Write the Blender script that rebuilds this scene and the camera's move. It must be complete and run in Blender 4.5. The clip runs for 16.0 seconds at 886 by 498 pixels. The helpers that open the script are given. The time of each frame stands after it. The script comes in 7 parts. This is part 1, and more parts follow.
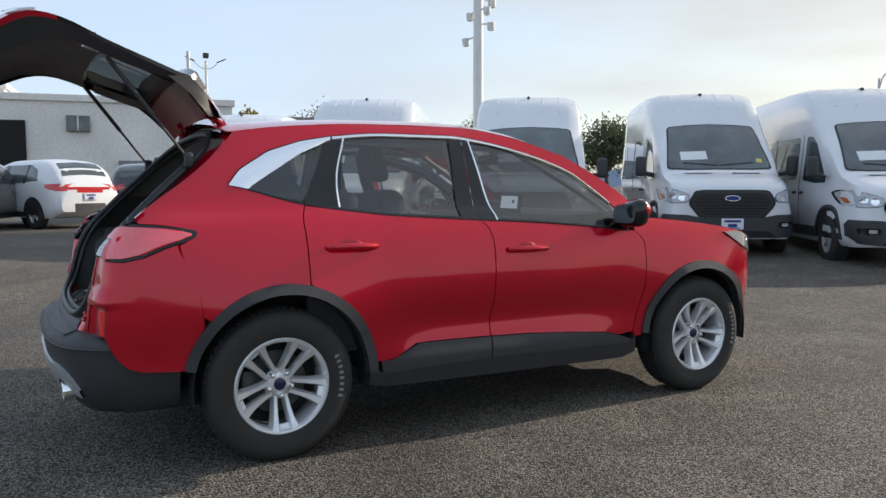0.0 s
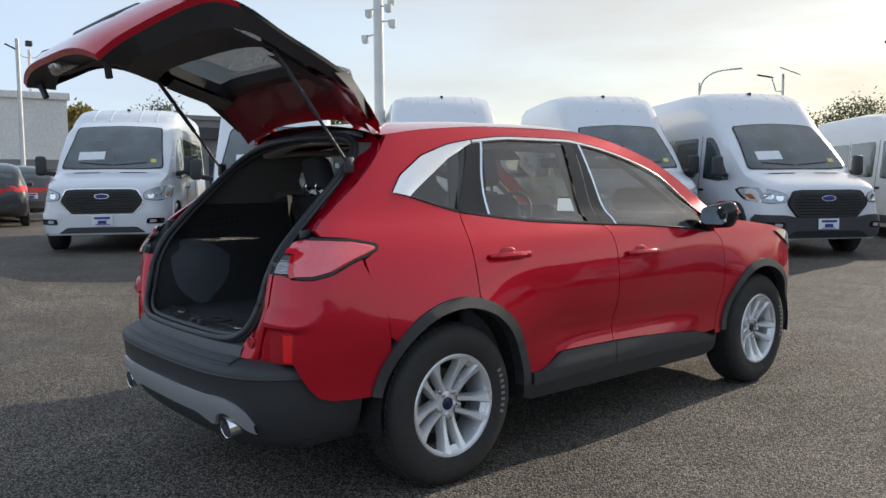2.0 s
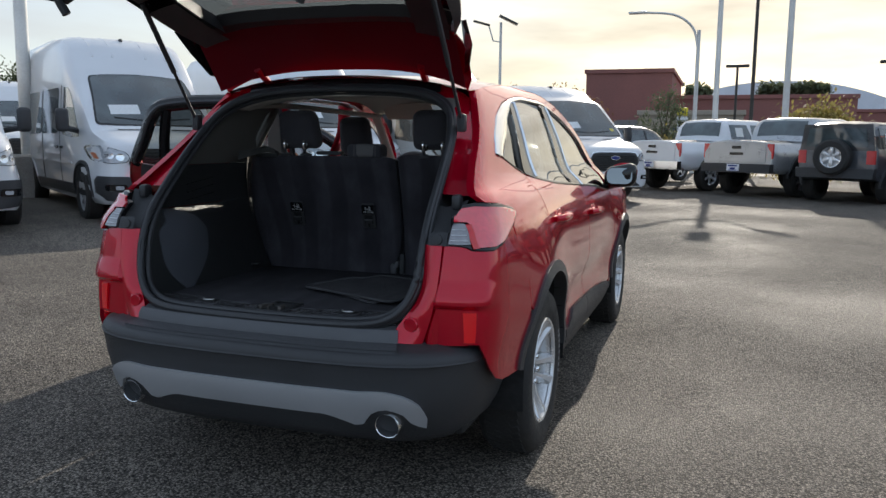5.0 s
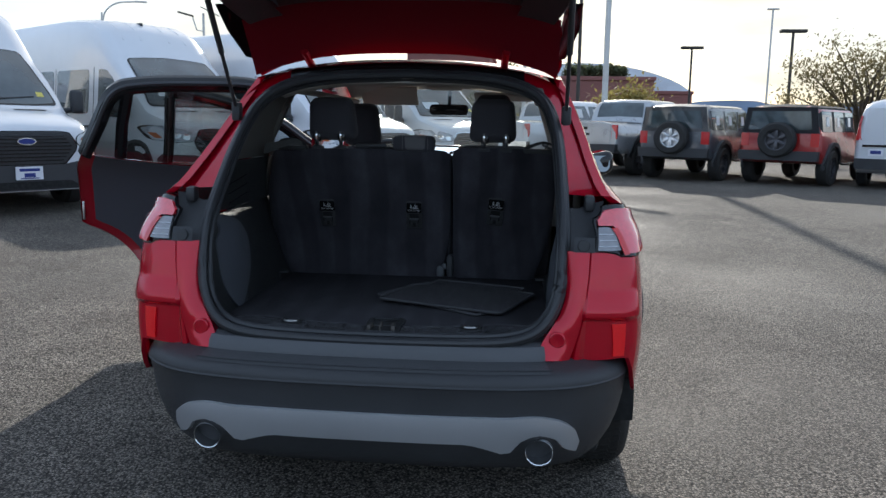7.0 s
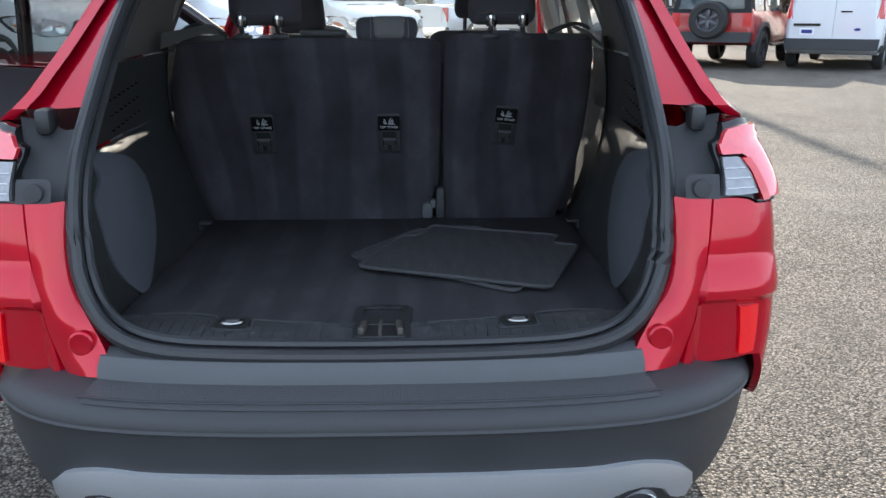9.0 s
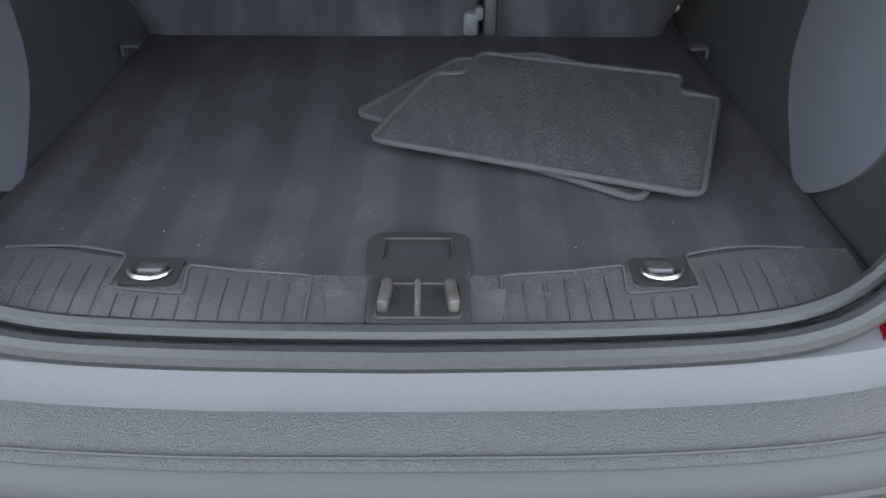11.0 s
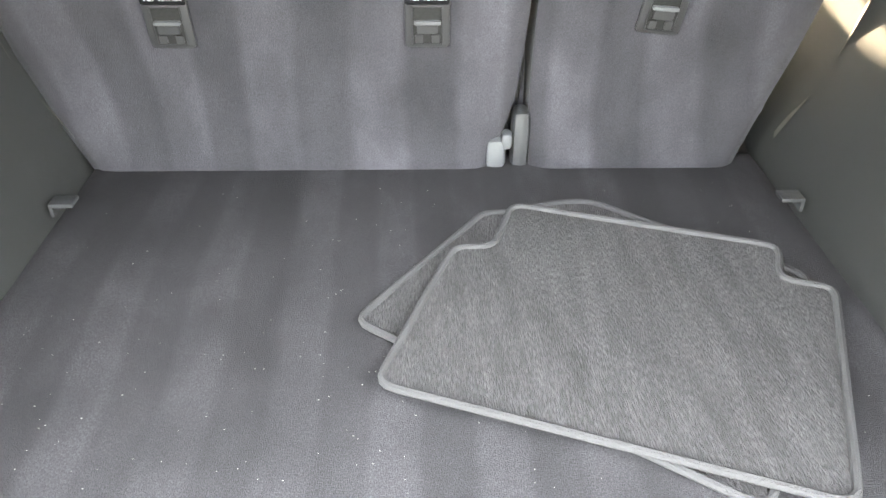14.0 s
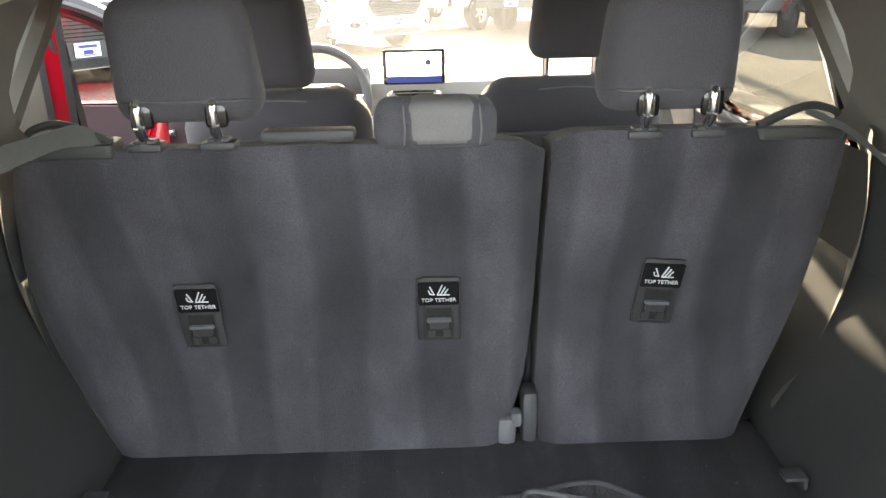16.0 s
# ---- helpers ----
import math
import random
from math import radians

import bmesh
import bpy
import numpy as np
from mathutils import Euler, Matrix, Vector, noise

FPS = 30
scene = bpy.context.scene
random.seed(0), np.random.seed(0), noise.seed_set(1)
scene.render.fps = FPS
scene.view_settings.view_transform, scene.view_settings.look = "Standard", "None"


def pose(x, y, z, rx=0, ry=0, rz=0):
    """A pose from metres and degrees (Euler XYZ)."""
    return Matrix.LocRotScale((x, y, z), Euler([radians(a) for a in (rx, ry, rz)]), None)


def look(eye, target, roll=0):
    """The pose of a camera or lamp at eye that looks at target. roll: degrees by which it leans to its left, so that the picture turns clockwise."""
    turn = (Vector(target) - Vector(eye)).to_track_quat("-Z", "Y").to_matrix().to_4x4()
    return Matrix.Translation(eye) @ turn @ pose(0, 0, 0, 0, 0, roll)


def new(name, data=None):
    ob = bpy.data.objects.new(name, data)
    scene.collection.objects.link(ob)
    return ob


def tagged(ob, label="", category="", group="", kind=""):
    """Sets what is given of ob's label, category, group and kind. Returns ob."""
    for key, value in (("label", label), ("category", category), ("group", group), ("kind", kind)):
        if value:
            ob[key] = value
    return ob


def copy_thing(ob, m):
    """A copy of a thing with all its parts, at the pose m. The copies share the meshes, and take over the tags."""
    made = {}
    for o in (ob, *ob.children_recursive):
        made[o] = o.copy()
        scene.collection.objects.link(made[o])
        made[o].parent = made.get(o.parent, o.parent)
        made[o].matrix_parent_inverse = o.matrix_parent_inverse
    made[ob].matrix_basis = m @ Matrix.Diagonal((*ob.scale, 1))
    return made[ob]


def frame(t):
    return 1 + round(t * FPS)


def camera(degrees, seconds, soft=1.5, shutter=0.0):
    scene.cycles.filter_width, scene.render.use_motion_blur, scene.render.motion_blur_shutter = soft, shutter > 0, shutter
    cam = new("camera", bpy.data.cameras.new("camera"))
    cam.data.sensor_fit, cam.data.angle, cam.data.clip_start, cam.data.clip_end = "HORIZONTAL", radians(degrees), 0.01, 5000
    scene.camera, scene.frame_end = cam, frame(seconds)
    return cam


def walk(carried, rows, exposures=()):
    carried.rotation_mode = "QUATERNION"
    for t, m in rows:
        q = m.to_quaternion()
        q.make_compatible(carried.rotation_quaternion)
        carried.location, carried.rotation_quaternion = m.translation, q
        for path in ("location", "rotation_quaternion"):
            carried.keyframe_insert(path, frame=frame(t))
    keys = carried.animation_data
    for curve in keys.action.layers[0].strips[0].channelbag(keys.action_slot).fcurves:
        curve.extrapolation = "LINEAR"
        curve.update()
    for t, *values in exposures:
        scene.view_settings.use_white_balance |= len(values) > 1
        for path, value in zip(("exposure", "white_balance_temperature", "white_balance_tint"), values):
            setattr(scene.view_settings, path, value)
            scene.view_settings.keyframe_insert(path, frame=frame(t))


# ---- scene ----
cam = camera(58.5, 16.0)
PATH = [
    (0, (4.468, -1.079, 1.298), (2.718, -0.123, 1.14), -0.1),
    (0.5, (4.211, -1.37, 1.324), (2.526, -0.305, 1.165), -0.0),
    (1, (3.993, -1.738, 1.327), (2.381, -0.564, 1.165), 0.1),
    (1.5, (3.739, -2.016, 1.312), (2.165, -0.794, 1.146), -0.2),
    (2, (3.466, -2.265, 1.346), (1.957, -0.963, 1.179), -0.5),
    (2.5, (3.213, -2.596, 1.353), (1.864, -1.131, 1.173), -0.7),
    (3, (2.923, -2.788, 1.344), (1.713, -1.207, 1.149), -0.8),
    (3.5, (2.58, -2.917, 1.359), (1.481, -1.259, 1.149), -0.3),
    (4, (2.227, -3.126, 1.347), (1.278, -1.38, 1.125), 0.1),
    (4.2, (2.092, -3.188, 1.348), (1.202, -1.412, 1.117), 0.2),
    (6.3, (0.838, -3.368, 1.386), (0.507, -1.42, 1.076), 1.1),
    (6.5, (0.733, -3.345, 1.395), (0.433, -1.393, 1.078), 1.1),
    (7, (0.458, -3.273, 1.399), (0.267, -1.307, 1.08), 0.8),
    (7.5, (0.291, -3.081, 1.394), (0.197, -1.116, 1.034), 0.7),
    (8, (0.227, -2.813, 1.39), (0.207, -0.857, 0.973), 0.4),
    (8.5, (0.162, -2.543, 1.369), (0.177, -0.608, 0.865), -0.1),
    (9, (0.114, -2.29, 1.36), (0.151, -0.377, 0.777), -0.2),
    (9.5, (0.112, -2.039, 1.353), (0.15, -0.158, 0.673), -0.1),
    (9.7, (0.098, -1.953, 1.343), (0.129, -0.093, 0.609), -0.0),
    (11.8, (0.002, -1.252, 1.245), (0.041, 0.287, -0.032), 1.1),
    (12, (-0.007, -1.198, 1.245), (0.034, 0.315, -0.061), 1.2),
    (12.5, (-0.014, -1.112, 1.247), (0.027, 0.382, -0.082), 1.0),
    (13, (-0.005, -1.058, 1.275), (0.043, 0.442, -0.048), 1.2),
    (13.5, (-0.003, -1.036, 1.31), (0.047, 0.545, 0.087), 0.9),
    (14, (-0.011, -1.03, 1.348), (0.037, 0.633, 0.239), 0.4),
    (14.1, (0.005, -1.026, 1.356), (0.031, 0.658, 0.276), 0.2),
    (14.5, (-0.014, -1.026, 1.393), (0.032, 0.713, 0.406), -0.0),
    (15, (-0.008, -1.02, 1.438), (0.03, 0.781, 0.57), -0.6),
    (15.5, (-0.01, -1.026, 1.48), (0.024, 0.826, 0.726), -1.0),
    (16, (-0.016, -1.039, 1.513), (0.019, 0.846, 0.847), -1.3),
]
EXPOSURES = [(0, 0.56, 6500, 10), (4.2, 0.45, 6400, 10), (6.5, 0.42, 6000, 9), (7.0, 0.64, 5900, 9), (7.5, 0.84, 5900, 9), (8.0, 0.75, 6600, 9), (8.5, 1.22, 6600, 9), (9.0, 1.85, 6400, 10), (9.7, 2.4, 6400, 10), (11.8, 3.70, 8100, 11),
             (12.5, 4.2, 8300, 11), (13.5, 5.35, 8900, 10), (14.5, 5.5, 8700, 10), (15.0, 4.65, 8500, 10), (15.5, 3.92, 8400, 10), (16, 4.02, 8300, 10)]
walk(cam, [(t, look(eye, target, roll)) for t, eye, target, roll in PATH], EXPOSURES)

# ---- world and sun ----
SUN_ELEVATION = radians(23)
world = bpy.data.worlds.new("world")
scene.world = world
world.use_nodes = True
wn, wl = world.node_tree.nodes, world.node_tree.links
sky = wn.new("ShaderNodeTexSky")
sky.sky_type, sky.sun_disc = "NISHITA", False
sky.sun_elevation, sky.sun_rotation = SUN_ELEVATION, 0.0
sky.dust_density, sky.air_density = 0.7, 1.0
w_tc, w_map = wn.new("ShaderNodeTexCoord"), wn.new("ShaderNodeMapping")
w_map.inputs["Scale"].default_value = (1.0, 1.0, 5.0)
w_noise, w_ramp, w_mix = wn.new("ShaderNodeTexNoise"), wn.new("ShaderNodeValToRGB"), wn.new("ShaderNodeMixRGB")
w_noise.inputs["Scale"].default_value, w_noise.inputs["Detail"].default_value = 2.2, 6
w_ramp.color_ramp.elements[0].position, w_ramp.color_ramp.elements[1].position = 0.32, 0.68
w_ramp.color_ramp.elements[0].color = (0.60, 0.60, 0.60, 1)
w_ramp.color_ramp.elements[1].color = (0.95, 0.95, 0.95, 1)
# thin high cloud, warmer towards the sun
w_sep, w_rng, w_warm = wn.new("ShaderNodeSeparateXYZ"), wn.new("ShaderNodeMapRange"), wn.new("ShaderNodeMixRGB")
w_rng.inputs["From Min"].default_value, w_rng.inputs["From Max"].default_value = 0.25, 1.0
w_warm.inputs["Color1"].default_value, w_warm.inputs["Color2"].default_value = (3.05, 3.65, 4.5, 1), (3.4, 2.95, 2.2, 1)
wl.new(w_tc.outputs["Generated"], w_sep.inputs[0])
wl.new(w_sep.outputs["Y"], w_rng.inputs["Value"])
wl.new(w_rng.outputs["Result"], w_warm.inputs["Fac"])
wl.new(w_warm.outputs["Color"], w_mix.inputs["Color2"])
wl.new(w_tc.outputs["Generated"], w_map.inputs["Vector"])
wl.new(w_map.outputs["Vector"], w_noise.inputs["Vector"])
wl.new(w_noise.outputs["Fac"], w_ramp.inputs["Fac"])
wl.new(w_ramp.outputs["Color"], w_mix.inputs["Fac"])
wl.new(sky.outputs["Color"], w_mix.inputs["Color1"])
wl.new(w_mix.outputs["Color"], wn["Background"].inputs["Color"])
wn["Background"].inputs["Strength"].default_value = 0.15
sun_data = bpy.data.lights.new("sun", "SUN")
sun_data.energy, sun_data.angle, sun_data.color = 3.45, radians(0.5), (1.0, 0.90, 0.76)
sun = new("sun", sun_data)
SUN_SIDE = 0.0
sun.matrix_world = look((0, 0, 30), (-math.sin(SUN_SIDE) * math.cos(SUN_ELEVATION), -math.cos(SUN_SIDE) * math.cos(SUN_ELEVATION), 30 - math.sin(SUN_ELEVATION)))


# ---- materials ----
def material(name, color, rough=0.5, metal=0.0, grain=0.0, grain_scale=200.0, stain=0.0, stain_scale=3.0, bump=0.0, bump_scale=200.0,
             coat=0.0, stretch=(1, 1, 1), spec=0.5, sheen=0.0, bands=None):
    """A surface with fine grain, broad stains and relief, all in metres of the object."""
    m = bpy.data.materials.new(name)
    m.use_nodes = True
    n, l = m.node_tree.nodes, m.node_tree.links
    b = n["Principled BSDF"]
    b.inputs["Base Color"].default_value = (*color, 1)
    b.inputs["Roughness"].default_value, b.inputs["Metallic"].default_value = rough, metal
    b.inputs["Coat Weight"].default_value, b.inputs["Coat Roughness"].default_value = coat, 0.04
    b.inputs["Specular IOR Level"].default_value, b.inputs["Sheen Weight"].default_value = spec, sheen
    tc, mp = n.new("ShaderNodeTexCoord"), n.new("ShaderNodeMapping")
    mp.inputs["Scale"].default_value = stretch
    l.new(tc.outputs["Object"], mp.inputs["Vector"])
    shade = None
    for amount, scale, detail in ((grain, grain_scale, 4), (stain, stain_scale, 6)):
        if amount:
            t = n.new("ShaderNodeTexNoise")
            t.inputs["Scale"].default_value, t.inputs["Detail"].default_value = scale, detail
            l.new(mp.outputs["Vector"], t.inputs["Vector"])
            r = n.new("ShaderNodeMapRange")
            r.inputs["From Min"].default_value, r.inputs["From Max"].default_value = 0.25, 0.75
            r.inputs["To Min"].default_value, r.inputs["To Max"].default_value = 1 - amount, 1 + amount
            l.new(t.outputs["Fac"], r.inputs["Value"])
            if shade is None:
                shade = r.outputs["Result"]
            else:
                mul = n.new("ShaderNodeMath")
                mul.operation = "MULTIPLY"
                l.new(shade, mul.inputs[0]), l.new(r.outputs["Result"], mul.inputs[1])
                shade = mul.outputs[0]
    if bands:
        axis, scale, amount, bend = bands
        wv = n.new("ShaderNodeTexWave")
        wv.wave_type, wv.bands_direction, wv.wave_profile = "BANDS", axis, "SIN"
        wv.inputs["Scale"].default_value, wv.inputs["Distortion"].default_value = scale, bend
        wv.inputs["Detail"].default_value, wv.inputs["Detail Scale"].default_value = 2.0, 0.35
        l.new(tc.outputs["Object"], wv.inputs["Vector"])
        sharp = n.new("ShaderNodeMapRange")
        sharp.inputs["From Min"].default_value, sharp.inputs["From Max"].default_value = 0.35, 0.65
        sharp.inputs["To Min"].default_value, sharp.inputs["To Max"].default_value = 1 - amount, 1 + amount
        l.new(wv.outputs["Fac"], sharp.inputs["Value"])
        mul = n.new("ShaderNodeMath")
        mul.operation = "MULTIPLY"
        l.new(shade, mul.inputs[0]), l.new(sharp.outputs["Result"], mul.inputs[1])
        shade = mul.outputs[0]
    if shade is not None:
        mix = n.new("ShaderNodeVectorMath")
        mix.operation = "SCALE"
        mix.inputs[0].default_value = color
        l.new(shade, mix.inputs["Scale"])
        l.new(mix.outputs[0], b.inputs["Base Color"])
        rr = n.new("ShaderNodeMath")
        rr.operation, rr.use_clamp = "MULTIPLY", True
        rr.inputs[1].default_value = rough
        l.new(shade, rr.inputs[0])
        l.new(rr.outputs[0], b.inputs["Roughness"])
    if bump:
        t = n.new("ShaderNodeTexNoise")
        t.inputs["Scale"].default_value, t.inputs["Detail"].default_value = bump_scale, 3
        l.new(mp.outputs["Vector"], t.inputs["Vector"])
        bp = n.new("ShaderNodeBump")
        bp.inputs["Strength"].default_value, bp.inputs["Distance"].default_value = bump, 0.01
        l.new(t.outputs["Fac"], bp.inputs["Height"])
        l.new(bp.outputs["Normal"], b.inputs["Normal"])
    return m


def glass(name, tint, rough=0.0, see=0.6):
    """A thin tinted pane: light passes straight through by the share see, and the face mirrors by Fresnel."""
    m = bpy.data.materials.new(name)
    m.use_nodes = True
    n, l = m.node_tree.nodes, m.node_tree.links
    n.remove(n["Principled BSDF"])
    tr, gl, mx, lw = n.new("ShaderNodeBsdfTransparent"), n.new("ShaderNodeBsdfGlossy"), n.new("ShaderNodeMixShader"), n.new("ShaderNodeLayerWeight")
    tr.inputs["Color"].default_value = tuple(c * see for c in tint) + (1,)
    gl.inputs["Roughness"].default_value = rough + 0.01
    lw.inputs["Blend"].default_value = 0.5
    pw, ma = n.new("ShaderNodeMath"), n.new("ShaderNodeMath")
    pw.operation, ma.operation = "POWER", "MULTIPLY_ADD"
    pw.inputs[1].default_value, ma.inputs[1].default_value, ma.inputs[2].default_value = 2.7, 0.86, 0.10
    l.new(lw.outputs["Facing"], pw.inputs[0]), l.new(pw.outputs[0], ma.inputs[0]), l.new(ma.outputs[0], mx.inputs[0])
    l.new(tr.outputs[0], mx.inputs[1]), l.new(gl.outputs[0], mx.inputs[2])
    l.new(mx.outputs[0], n["Material Output"].inputs["Surface"])
    return m


RED = material("red metallic paint", (0.50, 0.0012, 0.018), 0.24, 0.40, grain=0.06, grain_scale=900, stain=0.03, stain_scale=4, coat=1.0, spec=0.04)
RED.node_tree.nodes["Principled BSDF"].inputs["Coat IOR"].default_value = 1.5
# darker than the body red; on door shells, posts, hinges and handle cups
DARKER_RED = material("darker red paint", (0.34, 0.005, 0.016), 0.3, 0.3, grain=0.05, grain_scale=300, coat=0.8, spec=0.15)
PLASTIC = material("black textured plastic", (0.034, 0.035, 0.038), 0.5, grain=0.14, grain_scale=500, stain=0.12, stain_scale=6, bump=0.25, bump_scale=900)
# red paint darkened: shade under the raised gate is in the colour
GATE_RED_SHADED = material("red inner paint darkened for shade", (0.17, 0.004, 0.012), 0.35, 0.2, grain=0.05, grain_scale=300, coat=0.6, spec=0.15)
GREY_PLASTIC = material("dark grey trim plastic", (0.085, 0.088, 0.095), 0.5, grain=0.1, grain_scale=500, stain=0.08, stain_scale=5, bump=0.25, bump_scale=800)
SILL_PLASTIC = material("grey sill plastic", (0.060, 0.060, 0.063), 0.26, grain=0.10, grain_scale=500, stain=0.18, stain_scale=7, bump=0.12, bump_scale=900)
# paler and bluer than the cargo trim: sky light put into the colour
SKYLIT_PLASTIC = material("smooth trim plastic paled for sky light", (0.086, 0.091, 0.104), 0.42, grain=0.05, grain_scale=500, stain=0.08, stain_scale=5)
PAD_PLASTIC = material("pimpled step pad plastic", (0.055, 0.056, 0.060), 0.42, grain=0.25, grain_scale=420, stain=0.1, stain_scale=6, bump=0.6, bump_scale=420)
CARGO_TRIM = material("black cargo trim plastic", (0.026, 0.027, 0.027), 0.5, grain=0.15, grain_scale=500, stain=0.12, stain_scale=6, bump=0.25, bump_scale=900)
TRIM_DARK = material("warm grey pillar trim", (0.112, 0.106, 0.094), 0.8, grain=0.1, grain_scale=400, stain=0.1, bump=0.15, bump_scale=700)
BLACK_GLOSS = material("gloss black trim", (0.008, 0.008, 0.009), 0.12, grain=0.05)
RUBBER = material("black rubber seal", (0.030, 0.031, 0.034), 0.42, grain=0.15, grain_scale=150, stain=0.12, stain_scale=9, bump=0.1)
TYRE = material("tyre rubber", (0.022, 0.021, 0.020), 0.75, grain=0.2, grain_scale=80, stain=0.2, stain_scale=12, bump=0.2, bump_scale=150)
CHROME = material("satin chrome", (0.86, 0.87, 0.88), 0.14, 1.0, grain=0.02)
ALLOY = material("silver alloy wheel paint", (0.72, 0.73, 0.74), 0.26, 0.5, grain=0.05, grain_scale=300, stain=0.06, stain_scale=15, coat=0.6)
SILVER = material("silver skid plate paint", (0.52, 0.53, 0.55), 0.35, 0.55, grain=0.06, grain_scale=500, stain=0.06)
STEEL = material("brushed steel", (0.5, 0.49, 0.47), 0.3, 1.0, grain=0.1, grain_scale=120, stain=0.2, stain_scale=20)
# near black for hollows and undersides: their shade is put into the colour
DARK_VOID = material("near-black shaded hollow", (0.012, 0.012, 0.012), 0.9, grain=0.3, grain_scale=30)
TINTED = glass("tinted privacy glass", (0.56, 0.58, 0.54), see=0.70)
DOOR_GLASS = glass("dark front door glass", (0.42, 0.45, 0.47), see=0.46)
GATE_GLASS = glass("dark tailgate glass", (0.42, 0.45, 0.46), see=0.36)
CLEAR = glass("clear windshield glass", (0.90, 0.95, 0.93), see=0.9)
LENS_RED = material("red lamp lens", (0.78, 0.020, 0.040), 0.10, 0.0, grain=0.10, grain_scale=60, coat=1.0, spec=0.9)
LENS_RED.node_tree.nodes["Principled BSDF"].inputs["Coat IOR"].default_value = 1.9
LENS_DARK = material("deep red lamp lens", (0.62, 0.006, 0.010), 0.12, grain=0.1, grain_scale=60, coat=1.0)
LENS_CLEAR = material("clear lamp lens", (0.25, 0.25, 0.26), 0.10, 0.5, grain=0.12, grain_scale=140, stain=0.20, stain_scale=55, coat=1.0)
REFLECTOR = material("red reflector", (0.85, 0.006, 0.012), 0.2, grain=0.1, grain_scale=400, coat=0.6)
CARPET = material("charcoal cargo carpet", (0.0480, 0.0462, 0.0512), 0.97, grain=0.48, grain_scale=520, stain=0.28, stain_scale=9, bump=0.5, bump_scale=600, stretch=(1.3, 0.8, 1), spec=0.06, sheen=0.02, bands=("X", 2.7, 0.12, 3.5))
SEAT_CARPET = material("charcoal seatback felt", (0.0420, 0.0405, 0.0470), 0.97, grain=0.30, grain_scale=480, stain=0.34, stain_scale=9, bump=0.3, bump_scale=600, stretch=(1.3, 1, 0.8), spec=0.08, sheen=0.06, bands=("X", 1.9, 0.17, 9.0))
MAT_CARPET = material("grey looped floor mat", (0.090, 0.087, 0.092), 0.97, grain=0.55, grain_scale=190, stain=0.28, stain_scale=11, bump=1.0, bump_scale=170, stretch=(4.2, 0.6, 1), spec=0.06, sheen=0.04)
MAT_EDGE = material("grey mat binding", (0.058, 0.057, 0.061), 0.85, grain=0.35, grain_scale=400, bump=0.4, bump_scale=400)
FABRIC = material("charcoal seat fabric", (0.051, 0.049, 0.058), 0.9, grain=0.22, grain_scale=500, stain=0.10, bump=0.4, bump_scale=400, sheen=0.08)
BELT_WEB = material("dark woven belt web", (0.060, 0.060, 0.056), 0.6, grain=0.3, grain_scale=500, stain=0.1, bump=0.5, bump_scale=600, sheen=0.1)
GREY_FABRIC = material("light grey seat fabric", (0.14, 0.135, 0.135), 0.9, grain=0.15, grain_scale=500, stain=0.08, bump=0.4, bump_scale=700)
LINER = material("beige headliner", (0.50, 0.47, 0.42), 0.95, grain=0.06, grain_scale=400, stain=0.05)
WHITE = material("white van paint", (0.68, 0.69, 0.71), 0.22, grain=0.02, grain_scale=60, stain=0.03, stain_scale=2, coat=0.8)
VAN_GLASS = material("dark vehicle glass", (0.045, 0.060, 0.064), 0.04, grain=0.5, grain_scale=2.5, stain=0.4, stain_scale=1.2, coat=1.0)
PLATE = material("white dealer plate", (0.75, 0.76, 0.80), 0.4, grain=0.03)
BLUE = material("blue print", (0.015, 0.03, 0.20), 0.4, grain=0.05)


# ---- mesh helpers ----
def finish(bm, smooth=True, angle=35):
    bm.normal_update()
    if smooth:
        for f in bm.faces:
            f.smooth = True
        for e in bm.edges:
            if len(e.link_faces) == 2 and e.calc_face_angle(0) > radians(angle):
                e.smooth = False
    return bm


def part(name, bm, mat, parent=None, label="", smooth=True, angle=35):
    """One mesh object of a bmesh, under a thing or a part."""
    finish(bm, smooth, angle)
    me = bpy.data.meshes.new(name)
    bm.to_mesh(me)
    bm.free()
    me.materials.append(mat)
    ob = new(name, me)
    if parent is not None:
        ob.parent = parent
    if label:
        ob["label"] = label
    return ob


def thing(name, label, category, group="", at=(0, 0, 0), rz=0.0):
    ob = new(name)
    ob.matrix_world = pose(*at, 0, 0, rz)
    return tagged(ob, label, category, group)


def hermite(xs, ys):
    """A smooth monotone curve through points."""
    xs, ys = np.array(xs, float), np.array(ys, float)
    d = np.diff(ys) / np.diff(xs)
    m = np.zeros(len(xs))
    m[0], m[-1] = d[0], d[-1]
    for i in range(1, len(xs) - 1):
        m[i] = 0 if d[i - 1] * d[i] <= 0 else 2 * d[i - 1] * d[i] / (d[i - 1] + d[i])

    def f(x):
        x = min(max(x, xs[0]), xs[-1])
        i = min(max(int(np.searchsorted(xs, x)) - 1, 0), len(xs) - 2)
        h = xs[i + 1] - xs[i]
        t = (x - xs[i]) / h
        return float((2 * t ** 3 - 3 * t * t + 1) * ys[i] + (t ** 3 - 2 * t * t + t) * h * m[i] + (3 * t * t - 2 * t ** 3) * ys[i + 1] + (t ** 3 - t * t) * h * m[i + 1])
    return f


